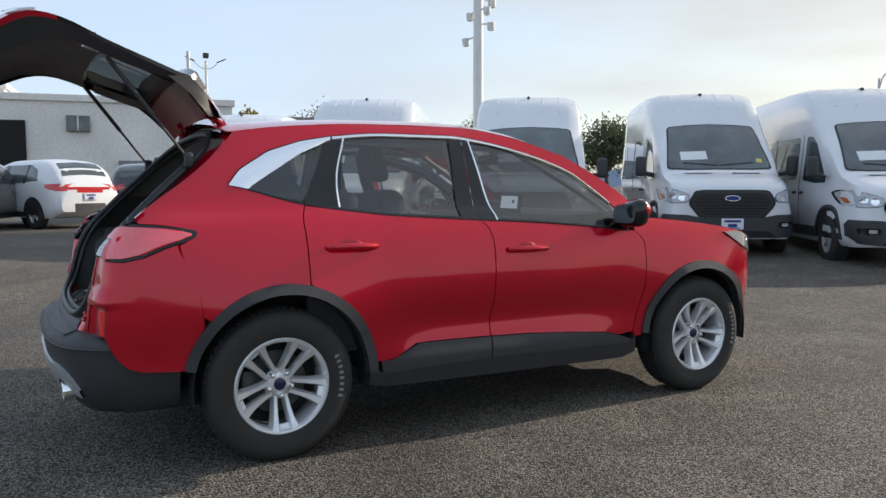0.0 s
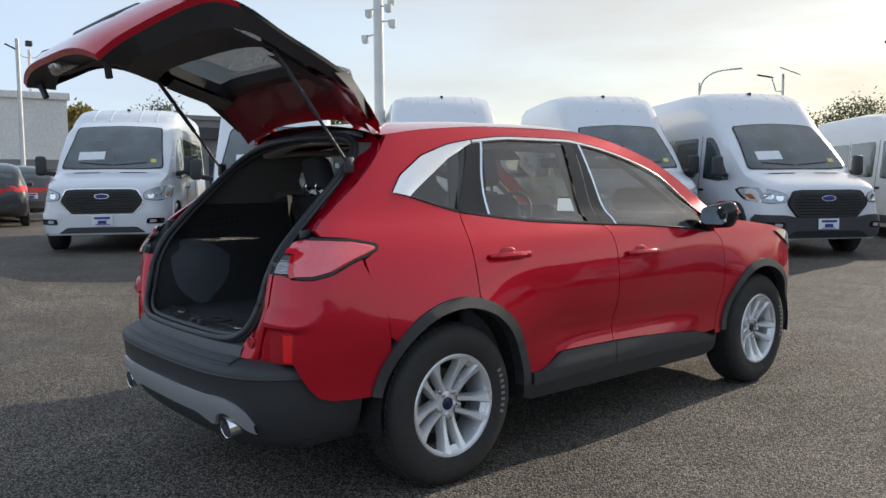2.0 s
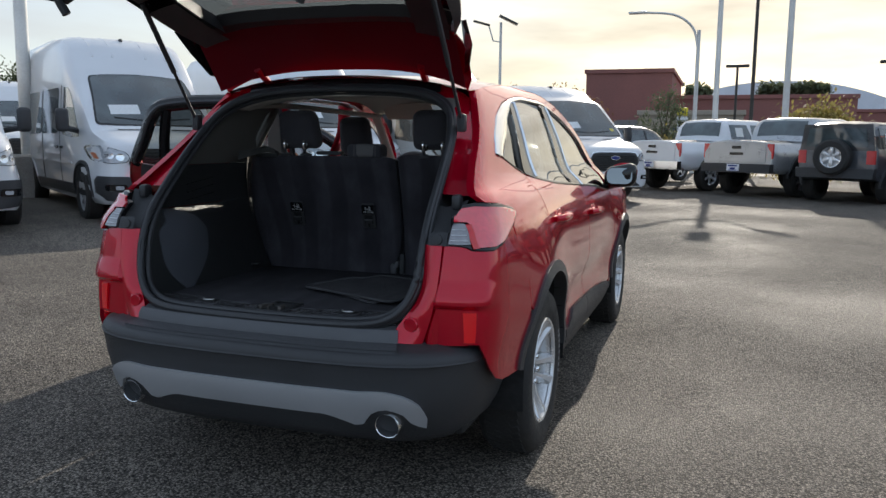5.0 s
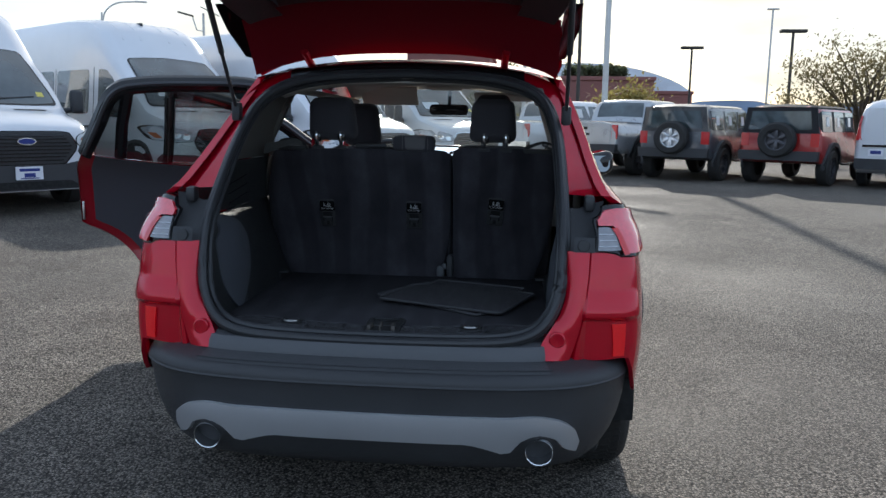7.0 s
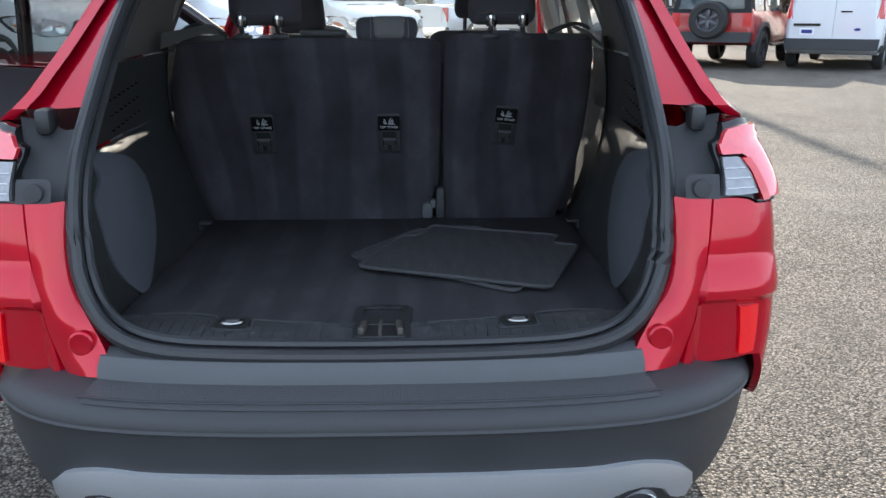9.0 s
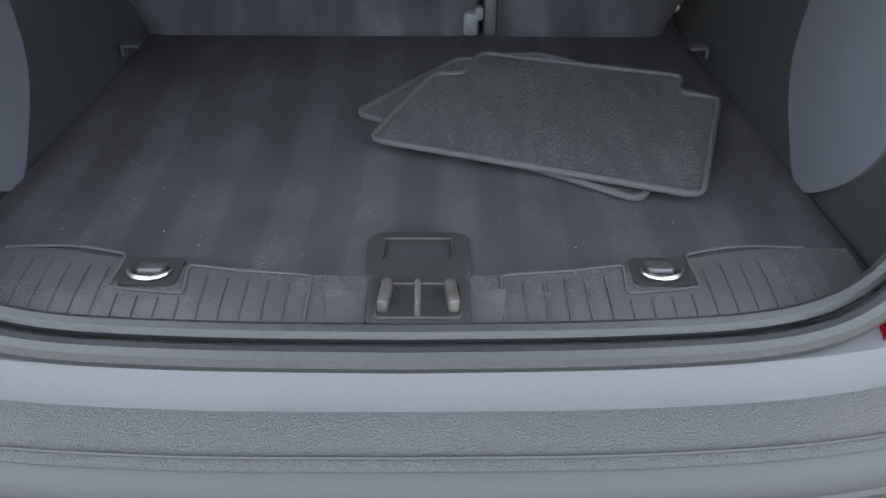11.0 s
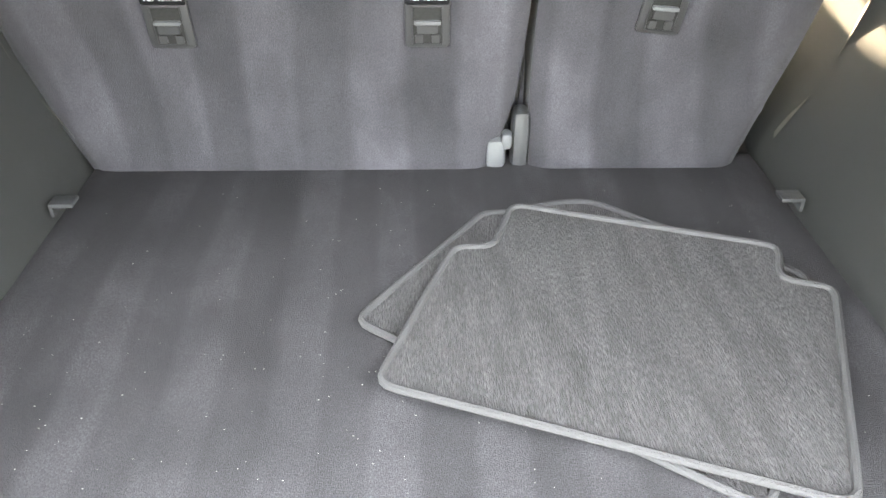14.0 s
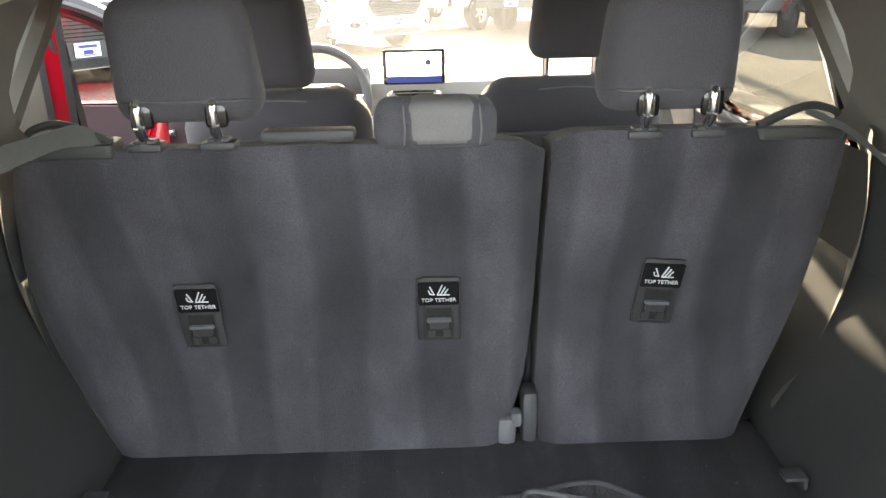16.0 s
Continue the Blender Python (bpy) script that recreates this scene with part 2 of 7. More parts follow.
def rounded(points, n=6):
    """A Catmull-Rom curve through points of any dimension."""
    p = [np.array(q, float) for q in points]
    p = [2 * p[0] - p[1]] + p + [2 * p[-1] - p[-2]]
    out = []
    for i in range(1, len(p) - 2):
        for k in range(n):
            t = k / n
            out.append(0.5 * (2 * p[i] + (p[i + 1] - p[i - 1]) * t + (2 * p[i - 1] - 5 * p[i] + 4 * p[i + 1] - p[i + 2]) * t * t
                              + (3 * p[i] - p[i - 1] - 3 * p[i + 1] + p[i + 2]) * t ** 3))
    out.append(p[-2])
    return [tuple(float(c) for c in q) for q in out]


def arc(cy, cz, r, a0, a1, n=20):
    return [(cy + r * math.cos(radians(a0 + (a1 - a0) * i / n)), cz + r * math.sin(radians(a0 + (a1 - a0) * i / n))) for i in range(n + 1)]


def sheet(outline, place, step=0.04, thick=0.0, inward=None):
    """A flat outline cut by a grid and laid on a surface; thick gives it a folded-in rim."""
    bm = bmesh.new()
    vs = [bm.verts.new((a, b, 0)) for a, b in outline]
    bm.faces.new(vs)
    lo = [min(p[i] for p in outline) for i in (0, 1)]
    hi = [max(p[i] for p in outline) for i in (0, 1)]
    for i in (0, 1):
        k = math.ceil(lo[i] / step)
        while k * step < hi[i]:
            co, no = [0, 0, 0], [0, 0, 0]
            co[i], no[i] = k * step, 1
            bmesh.ops.bisect_plane(bm, geom=bm.verts[:] + bm.edges[:] + bm.faces[:], dist=1e-6, plane_co=co, plane_no=no)
            k += 1
    bmesh.ops.triangulate(bm, faces=[f for f in bm.faces if len(f.verts) > 4])
    if thick:
        edges = [e for e in bm.edges if e.is_boundary]
        ext = bmesh.ops.extrude_edge_only(bm, edges=edges)
        back = {v for v in ext["geom"] if isinstance(v, bmesh.types.BMVert)}
    else:
        back = set()
    for v in bm.verts:
        a, b = v.co.x, v.co.y
        p = Vector(place(a, b))
        if v in back:
            p += Vector(inward) * thick
        v.co = p
    return bm


def flip_x(bm):
    for v in bm.verts:
        v.co.x = -v.co.x
    bmesh.ops.reverse_faces(bm, faces=bm.faces[:])
    return bm


def ruled(*curves, close=False):
    """A skin across curves of equally many points."""
    bm = bmesh.new()
    rows = [[bm.verts.new(p) for p in c] for c in curves]
    for a, b in zip(rows, rows[1:]):
        n = len(a)
        for i in range(n if close else n - 1):
            j = (i + 1) % n
            try:
                bm.faces.new((a[i], a[j], b[j], b[i]))
            except ValueError:
                pass
    return bm


def resample(points, n):
    p = [np.array(q, float) for q in points]
    s = np.concatenate([[0], np.cumsum([np.linalg.norm(b - a) for a, b in zip(p, p[1:])])])
    out = []
    for t in np.linspace(0, s[-1], n):
        i = min(int(np.searchsorted(s, t, "right")) - 1, len(p) - 2)
        k = (t - s[i]) / max(s[i + 1] - s[i], 1e-9)
        out.append(tuple(float(c) for c in p[i] * (1 - k) + p[i + 1] * k))
    return out


def tube(points, r, n=8, closed=False, flat=1.0):
    """A round rod along points; flat squeezes it."""
    bm = bmesh.new()
    rings = []
    m = len(points)
    for i, p in enumerate(points):
        a = Vector(points[(i - 1) % m if closed else max(i - 1, 0)])
        b = Vector(points[(i + 1) % m if closed else min(i + 1, m - 1)])
        d = (b - a).normalized()
        u = d.orthogonal() if abs(d.z) > 0.95 else d.cross(Vector((0, 0, 1))).normalized()
        u.normalize()
        w = d.cross(u)
        rr = r(i / max(m - 1, 1)) if callable(r) else r
        rings.append([bm.verts.new(Vector(p) + u * rr * math.cos(2 * math.pi * k / n) + w * rr * flat * math.sin(2 * math.pi * k / n)) for k in range(n)])
    for i in range(m if closed else m - 1):
        a, b = rings[i], rings[(i + 1) % m]
        for k in range(n):
            bm.faces.new((a[k], a[(k + 1) % n], b[(k + 1) % n], b[k]))
    if not closed:
        bm.faces.new(rings[0][::-1])
        bm.faces.new(rings[-1])
    return bm


def box(sx, sy, sz, at=(0, 0, 0), bevel=0.0, m=None, seg=2):
    bm = bmesh.new()
    bmesh.ops.create_cube(bm, size=1)
    for v in bm.verts:
        v.co = Vector((v.co.x * sx, v.co.y * sy, v.co.z * sz))
    if bevel:
        bmesh.ops.bevel(bm, geom=bm.edges[:], offset=bevel, segments=seg, affect="EDGES", profile=0.5)
    bmesh.ops.transform(bm, matrix=Matrix.Translation(at) @ (m or Matrix()), verts=bm.verts)
    return bm


def lathe(profile, n=48, axis="x"):
    """A solid of revolution: profile of (radius, along)."""
    bm = bmesh.new()
    rings = []
    for r, h in profile:
        ring = []
        for k in range(n):
            a = 2 * math.pi * k / n
            c, s = r * math.cos(a), r * math.sin(a)
            ring.append(bm.verts.new((h, c, s) if axis == "x" else (c, s, h)))
        rings.append(ring)
    for a, b in zip(rings, rings[1:]):
        for k in range(n):
            bm.faces.new((a[k], a[(k + 1) % n], b[(k + 1) % n], b[k]))
    return bm


def merge(*bms):
    """Joins bmeshes of one part."""
    out = bmesh.new()
    for b in bms:
        me = bpy.data.meshes.new("tmp")
        b.to_mesh(me)
        b.free()
        out.from_mesh(me)
        bpy.data.meshes.remove(me)
    return out


def slab(outline, thick, m=None, bevel=0.0, step=0.0):
    """A flat outline in x, y with a height; m lays it in place."""
    bm = bmesh.new()
    f = bm.faces.new([bm.verts.new((a, b, 0)) for a, b in outline])
    ext = bmesh.ops.extrude_face_region(bm, geom=[f])
    bmesh.ops.translate(bm, vec=(0, 0, thick), verts=[v for v in ext["geom"] if isinstance(v, bmesh.types.BMVert)])
    bmesh.ops.recalc_face_normals(bm, faces=bm.faces[:])
    if bevel:
        es = [e for e in bm.edges if abs(e.verts[0].co.z - e.verts[1].co.z) < 1e-6]
        bmesh.ops.bevel(bm, geom=es, offset=bevel, segments=2, affect="EDGES", profile=0.5)
    if m is not None:
        bmesh.ops.transform(bm, matrix=m, verts=bm.verts)
    return bm


def rounded_poly(points, r, n=4):
    """A polygon with its corners rounded."""
    out, m = [], len(points)
    for i in range(m):
        a, b, c = (np.array(points[j % m], float) for j in (i - 1, i, i + 1))
        q = min(r, .45 * np.linalg.norm(a - b), .45 * np.linalg.norm(c - b))
        p0, p1 = b + (a - b) / np.linalg.norm(a - b) * q, b + (c - b) / np.linalg.norm(c - b) * q
        for k in np.linspace(0, 1, n):
            v = (1 - k) ** 2 * p0 + 2 * k * (1 - k) * b + k * k * p1
            out.append((float(v[0]), float(v[1])))
    return out


def round_rect(w, h, r, n=5):
    out = []
    for cx, cy, a in ((w / 2 - r, h / 2 - r, 0), (-w / 2 + r, h / 2 - r, 90), (-w / 2 + r, -h / 2 + r, 180), (w / 2 - r, -h / 2 + r, 270)):
        out += [(cx + r * math.cos(radians(a + 90 * i / n)), cy + r * math.sin(radians(a + 90 * i / n))) for i in range(n + 1)]
    return out


# ---- ground ----
def asphalt():
    """Worn asphalt: small stones of mixed tone in a dark binder, with broad stains, patches and dark specks."""
    m = material("asphalt", (0.136, 0.119, 0.100), 0.9, grain=0.45, grain_scale=150, stain=0.34, stain_scale=0.40, spec=0.25)
    n, l = m.node_tree.nodes, m.node_tree.links
    b = n["Principled BSDF"]
    colour = b.inputs["Base Color"].links[0].from_socket
    tc = n.new("ShaderNodeTexCoord")

    def scaled(socket, value, lo, hi, a0, a1):
        ra, mu = n.new("ShaderNodeMapRange"), n.new("ShaderNodeVectorMath")
        mu.operation = "SCALE"
        ra.inputs["From Min"].default_value, ra.inputs["From Max"].default_value = lo, hi
        ra.inputs["To Min"].default_value, ra.inputs["To Max"].default_value = a0, a1
        l.new(value, ra.inputs["Value"])
        l.new(socket, mu.inputs[0]), l.new(ra.outputs["Result"], mu.inputs["Scale"])
        return mu.outputs[0]

    stones, sep = n.new("ShaderNodeTexVoronoi"), n.new("ShaderNodeSeparateColor")
    stones.inputs["Scale"].default_value = 105
    l.new(tc.outputs["Object"], stones.inputs["Vector"]), l.new(stones.outputs["Color"], sep.inputs[0])
    colour = scaled(colour, sep.outputs[0], 0.0, 1.0, 0.30, 2.05)
    colour = scaled(colour, stones.outputs["Distance"], 0.25, 0.72, 1.25, 0.25)
    patch = n.new("ShaderNodeTexNoise")
    patch.inputs["Scale"].default_value, patch.inputs["Detail"].default_value, patch.inputs["Distortion"].default_value = 1.6, 5, 0.8
    l.new(tc.outputs["Object"], patch.inputs["Vector"])
    colour = scaled(colour, patch.outputs["Fac"], 0.35, 0.65, 0.86, 1.14)
    pits = n.new("ShaderNodeTexNoise")
    pits.inputs["Scale"].default_value, pits.inputs["Detail"].default_value = 38, 2
    l.new(tc.outputs["Object"], pits.inputs["Vector"])
    colour = scaled(colour, pits.outputs["Fac"], 0.30, 0.40, 0.35, 1.0)
    l.new(colour, b.inputs["Base Color"])
    bp = n.new("ShaderNodeBump")
    bp.inputs["Strength"].default_value, bp.inputs["Distance"].default_value, bp.invert = 0.9, 0.006, True
    l.new(stones.outputs["Distance"], bp.inputs["Height"]), l.new(bp.outputs["Normal"], b.inputs["Normal"])
    return m


ASPHALT = asphalt()


def ground_z(x, y):
    """The lot rises gently away from the red car."""
    def ease(v):
        v = min(max(v, 0), 1)
        return v * v * (3 - 2 * v)
    return (.13 + .15 * ease(-x / 6)) * ease((math.hypot(x - .5, y) - 4.5) / 7)


lines = [-1500, -600, -250, -120, -60, -40, -30] + list(np.arange(-24, 24.1, 1.0)) + [30, 40, 60, 120, 250, 600, 1500]
bm = ruled(*[[(x, y, ground_z(x, y)) for x in lines] for y in lines])
bmesh.ops.recalc_face_normals(bm, faces=bm.faces[:])
tagged(part("ground", bm, ASPHALT), "dark weathered asphalt of a dealership lot", "ground", kind="structure")

# ---- the red car: surfaces ----
CAR = thing("suv", "red compact SUV, tailgate raised, one rear door open, on asphalt", "car")
BASE = hermite([.18, .28, .40, .52, .72, .90, 1.0, 1.08, 1.14, 1.2, 1.4, 1.577, 1.62, 1.66],
               [.80, .855, .890, .884, .897, .890, .876, .850, .814, .755, .682, .603, .57, .50])
REAR = hermite([.3, .7, 1.0, 1.1, 1.2, 1.3, 1.4, 1.5, 1.6, 1.7], [-.80, -.79, -.755, -.69, -.58, -.44, -.31, -.21, -.13, -.10])
TAPER = hermite([-.1, 0, .012, .03, .07, .14, .26, .5, .8, 1.2], [.68, .72, .81, .888, .945, .970, .984, .996, 1, 1])
TUCK = hermite([1.09, 1.135, 1.22, 1.4], [1.0, 0.55, 0.22, 0.12])
NOSE = hermite([2.6, 2.9, 3.1, 3.2, 3.29, 3.36, 3.45, 3.55, 3.62], [1, 1, .985, .94, .80, .66, .46, .22, .02])
ROOF_EDGE = hermite([-.2, .14, .61, 1.13, 1.47, 1.62], [1.555, 1.60, 1.628, 1.628, 1.582, 1.54])
ROOF_MID = hermite([-.2, .14, .61, 1.13, 1.47, 1.62], [1.625, 1.655, 1.680, 1.685, 1.655, 1.62])


def side_x(y, z):
    b = BASE(z) + .045 * math.exp(-(y / .42) ** 2 - ((z - .70) / .22) ** 2) + .045 * math.exp(-((y - 2.71) / .42) ** 2 - ((z - .70) / .22) ** 2)
    door = 1 / (1 + math.exp(-(y - .66) / .07)) / (1 + math.exp((y - 2.0) / .10))
    b += door * (.006 * math.exp(-((z - .45) / .05) ** 2) - .024 * math.exp(-((z - .595) / .075) ** 2) + .006 * math.exp(-((z - .80) / .10) ** 2))
    d = y - REAR(z)
    return b * (1 - (1 - TAPER(d)) * TUCK(z)) * NOSE(y)


def on_side(lift=0.0):
    return lambda y, z: (side_x(y, z) + lift, y, z)


def both(name, outline, mat, lift=0.0, step=0.04, thick=0.02, label="", sides=(1, -1), parent=None):
    """A body panel on the car's flank, and its mirror image."""
    made = []
    for s in sides:
        bm = sheet(outline, on_side(lift), step, thick, (-1, 0, 0))
        bmesh.ops.recalc_face_normals(bm, faces=bm.faces[:])
        if s < 0:
            flip_x(bm)
        made.append(part(name, bm, mat, parent or CAR, label))
    return made


BELT = [(-.12, 1.296), (-.086, 1.286), (.188, 1.211), (.327, 1.190), (.622, 1.155), (1.044, 1.126), (1.491, 1.099), (1.942, 1.059), (2.16, 1.035)]
TOPLINE = [(-.174, 1.313), (-.118, 1.381), (.031, 1.471), (.208, 1.526), (.369, 1.553), (.679, 1.578), (1.055, 1.577), (1.266, 1.553), (1.554, 1.487), (1.813, 1.397), (1.995, 1.28), (2.087, 1.205), (2.20, 1.045)]
belt_z = hermite([p[0] for p in BELT], [p[1] for p in BELT])
top_z = hermite([p[0] for p in TOPLINE], [p[1] for p in TOPLINE])


def belt_run(y0, y1, n=8, dz=0.0):
    return [(y0 + (y1 - y0) * i / n, belt_z(y0 + (y1 - y0) * i / n) + dz) for i in range(n + 1)]


def top_run(y0, y1, n=10, dz=0.0):
    return [(y0 + (y1 - y0) * i / n, top_z(y0 + (y1 - y0) * i / n) + dz) for i in range(n + 1)]


C_SEAM = [(.188, 1.211), (.157, 1.137), (.155, 1.057), (.154, .838)]
B_SEAM = [(1.134, 1.118), (1.18, 1.07), (1.199, .964), (1.19, .75), (1.17, .497)]
A_SEAM = [(2.19, 1.035), (2.245, .985), (2.26, .923), (2.25, .72), (2.172, .43)]
c_seam, b_seam, a_seam = (rounded(s, 4) for s in (C_SEAM, B_SEAM, A_SEAM))
CLAD = hermite([.50, .605, .66, .737, 1.165, 1.965, 2.06, 2.17], [.43, .432, .465, .50, .495, .445, .42, .385])
arch_r = arc(.03, .375, .47, 167, 10, 26)
arch_f = arc(2.70, .375, .458, 172, -2, 26)


def shift(line, dy):
    return [(y + dy, z) for y, z in line]


# quarter panel: from the roof edge round the lamp and down the bumper seam to the arch
LAMP_TOP = [(-.592, 1.137), (-.50, 1.130), (-.42, 1.117), (-.372, 1.106), (-.362, 1.094), (-.372, 1.072), (-.40, 1.052)]
SEAM = [(-.428, 1.037), (-.417, .977), (-.385, .897), (-.356, .832), (-.338, .79)]
rear_edge = [(REAR(z) + .03, z) for z in (1.56, 1.50, 1.42, 1.34, 1.26, 1.20, 1.16)]
arch_hi = [p for p in arch_r if p[0] < .15 and p[0] > -.335]
quarter = ([(y, ROOF_EDGE(y)) for y in (.36, .2, .05, -.08, -.13)] + rear_edge + LAMP_TOP + SEAM[:4] + [(-.345, .72)] + arch_hi
           + shift(c_seam[::-1], -.006)[:-1] + [(.188 - .006, 1.205)] + belt_run(.17, -.10, 6, -.004)
           + [(-.15, 1.298), (-.178, 1.306)] + [(y, z + .004) for y, z in TOPLINE[:5]] + [(.36, 1.556)])
clean = []
for p in quarter:
    if not clean or abs(p[0] - clean[-1][0]) + abs(p[1] - clean[-1][1]) > 0.004:
        clean.append(p)
both("quarter_panel", clean, RED, step=0.03, thick=0.03)

# doors
rear_door = shift(c_seam, 0) + [p for p in arch_r if p[0] > .155 and p[1] > .43][0:] + [(.50, .425)] + [(y, CLAD(y)) for y in (.60, .66, .72, .80, .95, 1.165)] + shift(b_seam[::-1], -.003) + belt_run(1.12, .20, 8, -.002)
rear_doors = both("rear_door_panel", rear_door, RED, step=0.04, thick=0.03, sides=(1,))
front_door = shift(b_seam, .003) + [(y, CLAD(y)) for y in (1.173, 1.4, 1.7, 1.965, 2.06)] + shift(a_seam[::-1], -.003) + belt_run(2.17, 1.15, 8, -.002)
both("front_door_panel", front_door, RED, step=0.04, thick=0.03, sides=(1,))
fender = shift(a_seam, .003) + [(2.19, .40), (2.235, .40)] + [p for p in arch_f if p[1] > .42] + [(3.155, .36), (3.3, .33), (3.45, .35), (3.56, .40), (3.60, .55), (3.60, .72), (3.58, .80), (3.45, .885), (3.3, .94), (3.12, 1.0), (2.9, 1.045), (2.6, 1.082), (2.35, 1.105), (2.22, 1.11), (2.195, 1.04)]
both("front_fender", fender, RED, step=0.04, thick=0.03)
rail = top_run(.36, 2.08, 24, .004) + [(2.19, 1.06), (2.30, 1.10), (2.26, 1.19), (2.205, 1.245), (2.056, 1.348), (1.835, 1.468), (1.62, 1.54), (1.47, 1.582), (1.3, 1.61), (1.13, 1.628), (.87, 1.631), (.61, 1.628), (.36, 1.618)]
both("roof_rail", rail, RED, step=0.05, thick=0.02)

# cladding, rockers and wheel arch trims
clad_run = [(y, CLAD(y) - .004) for y in np.linspace(.52, 1.168, 10)]
REAR_CLAD = clad_run + [(1.168, .375), (.53, .36)]
both("rear_door_cladding", REAR_CLAD, PLASTIC, .012, 0.05, 0.03, sides=(1,))
clad_run = [(y, CLAD(y) - .004) for y in np.linspace(1.174, 2.15, 12)]
FRONT_CLAD = clad_run + [(2.14, .365), (1.174, .375)]
both("front_door_cladding", FRONT_CLAD, PLASTIC, .012, 0.05, 0.03, sides=(1,))
both("rocker_trim", [(.47, .43), (.52, .365), (1.17, .378), (2.15, .368), (2.19, .40), (2.21, .30), (2.12, .268), (1.2, .275), (.55, .285), (.46, .31)], PLASTIC, .004, 0.05, 0.10)
for nm, cy, r, a0, a1 in (("rear_arch_trim", .03, .47, 167, 0), ("front_arch_trim", 2.70, .458, 175, -8)):
    both(nm, arc(cy, .375, r + .003, a0, a1, 30) + arc(cy, .375, r - .046, a1, a0, 30), PLASTIC, .012, 0.05, 0.06)

# wheel wells, floor pan and a shell under the body, their shade painted near black
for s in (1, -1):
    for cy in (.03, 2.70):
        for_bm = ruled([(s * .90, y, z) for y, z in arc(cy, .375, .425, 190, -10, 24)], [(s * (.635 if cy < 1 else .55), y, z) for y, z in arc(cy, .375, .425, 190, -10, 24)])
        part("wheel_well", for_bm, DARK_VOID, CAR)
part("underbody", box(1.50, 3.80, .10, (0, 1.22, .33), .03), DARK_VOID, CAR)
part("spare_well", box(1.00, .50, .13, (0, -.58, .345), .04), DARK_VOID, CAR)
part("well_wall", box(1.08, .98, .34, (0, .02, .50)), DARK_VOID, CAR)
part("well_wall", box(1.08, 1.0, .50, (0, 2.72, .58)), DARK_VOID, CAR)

# roof, bonnet, windshield
rows = []
for y in np.linspace(-.16, 1.60, 22):
    xe = side_x(y, ROOF_EDGE(y)) + .002
    rows.append([(xe * u, y - .05 * (1 - u * u) * (1 if y < .0 else 0) * (-y / .16), ROOF_EDGE(y) + (ROOF_MID(y) - ROOF_EDGE(y)) * (1 - abs(u) ** 2.4)) for u in np.linspace(-1, 1, 25)])
part("roof", ruled(*rows), RED, CAR)
fender_top = hermite([2.22, 2.35, 2.6, 2.9, 3.12, 3.3, 3.45, 3.58], [1.11, 1.105, 1.082, 1.045, 1.0, .94, .885, .80])
rows = []
for y in np.linspace(2.22, 3.58, 16):
    xe, ze = side_x(y, fender_top(y)) + .001, fender_top(y)
    rows.append([(xe * u, y, ze + .012 * (1 - u * u) * (3.6 - y) / 1.3 - .02 * (1 - u * u) * max(0, y - 3.2)) for u in np.linspace(-1, 1, 17)])
part("bonnet", ruled(*rows), RED, CAR)
edge = resample([(1.60, 1.545), (1.835, 1.464), (2.056, 1.344), (2.205, 1.241), (2.32, 1.115)], 12)
mid = resample([(1.56, 1.625), (1.85, 1.50), (2.2, 1.29), (2.47, 1.12)], 12)
rows = [[((side_x(e[0], e[1]) + .002) * u, e[0] + (m[0] - e[0]) * (1 - u * u), e[1] + (m[1] - e[1]) * (1 - u * u)) for u in np.linspace(-1, 1, 17)] for e, m in zip(edge, mid)]
windshield = part("windshield", ruled(*rows), CLEAR, CAR)
windshield.visible_shadow = False
# head lamps
lamp = [(2.93, 1.005), (3.05, 1.01), (3.2, .965), (3.33, .90), (3.36, .84), (3.25, .85), (3.1, .91)]
both("head_lamp", lamp, LENS_CLEAR, .012, 0.03, 0.03, "clear head lamp")


# ---- side glass, chrome, handles ----
def glass_band(name, y0, y1, sides, tilt0=0.0, tilt1=0.0, mat=TINTED, parent=None, inset=-.006):
    """Glass between the belt and the chrome, with slanted ends."""
    n = 10
    low = [(y0 + (y1 - y0) * i / n, belt_z(y0 + (y1 - y0) * i / n) + .006) for i in range(n + 1)]
    a, b = y0 + tilt0, y1 + tilt1
    up = [(a + (b - a) * i / n, top_z(a + (b - a) * i / n) - .016) for i in range(n + 1)]
    obs = []
    for s in sides:
        bm = ruled(*[[(s * (side_x(l[0] + (u[0] - l[0]) * k, l[1] + (u[1] - l[1]) * k) + inset), l[0] + (u[0] - l[0]) * k, l[1] + (u[1] - l[1]) * k) for l, u in zip(low, up)] for k in np.linspace(0, 1, 9)])
        ob = part(name, bm, mat, parent or CAR)
        ob.visible_shadow = False
        obs.append(ob)
    return obs


def strip(name, line0, line1, mat, lift, sides=(1, -1), thick=.012, parent=None):
    """A narrow trim between two lines on the flank."""
    for s in sides:
        bm = ruled(*[[(s * (side_x(a[0] + (b[0] - a[0]) * k, a[1] + (b[1] - a[1]) * k) + lift * math.sin(math.pi * (.12 + .76 * k)) - (thick if k in (0, 1) else 0)),
                       a[0] + (b[0] - a[0]) * k, a[1] + (b[1] - a[1]) * k) for a, b in zip(line0, line1)] for k in (0, .02, .25, .5, .75, .98, 1)])
        part(name, bm, mat, parent or CAR)


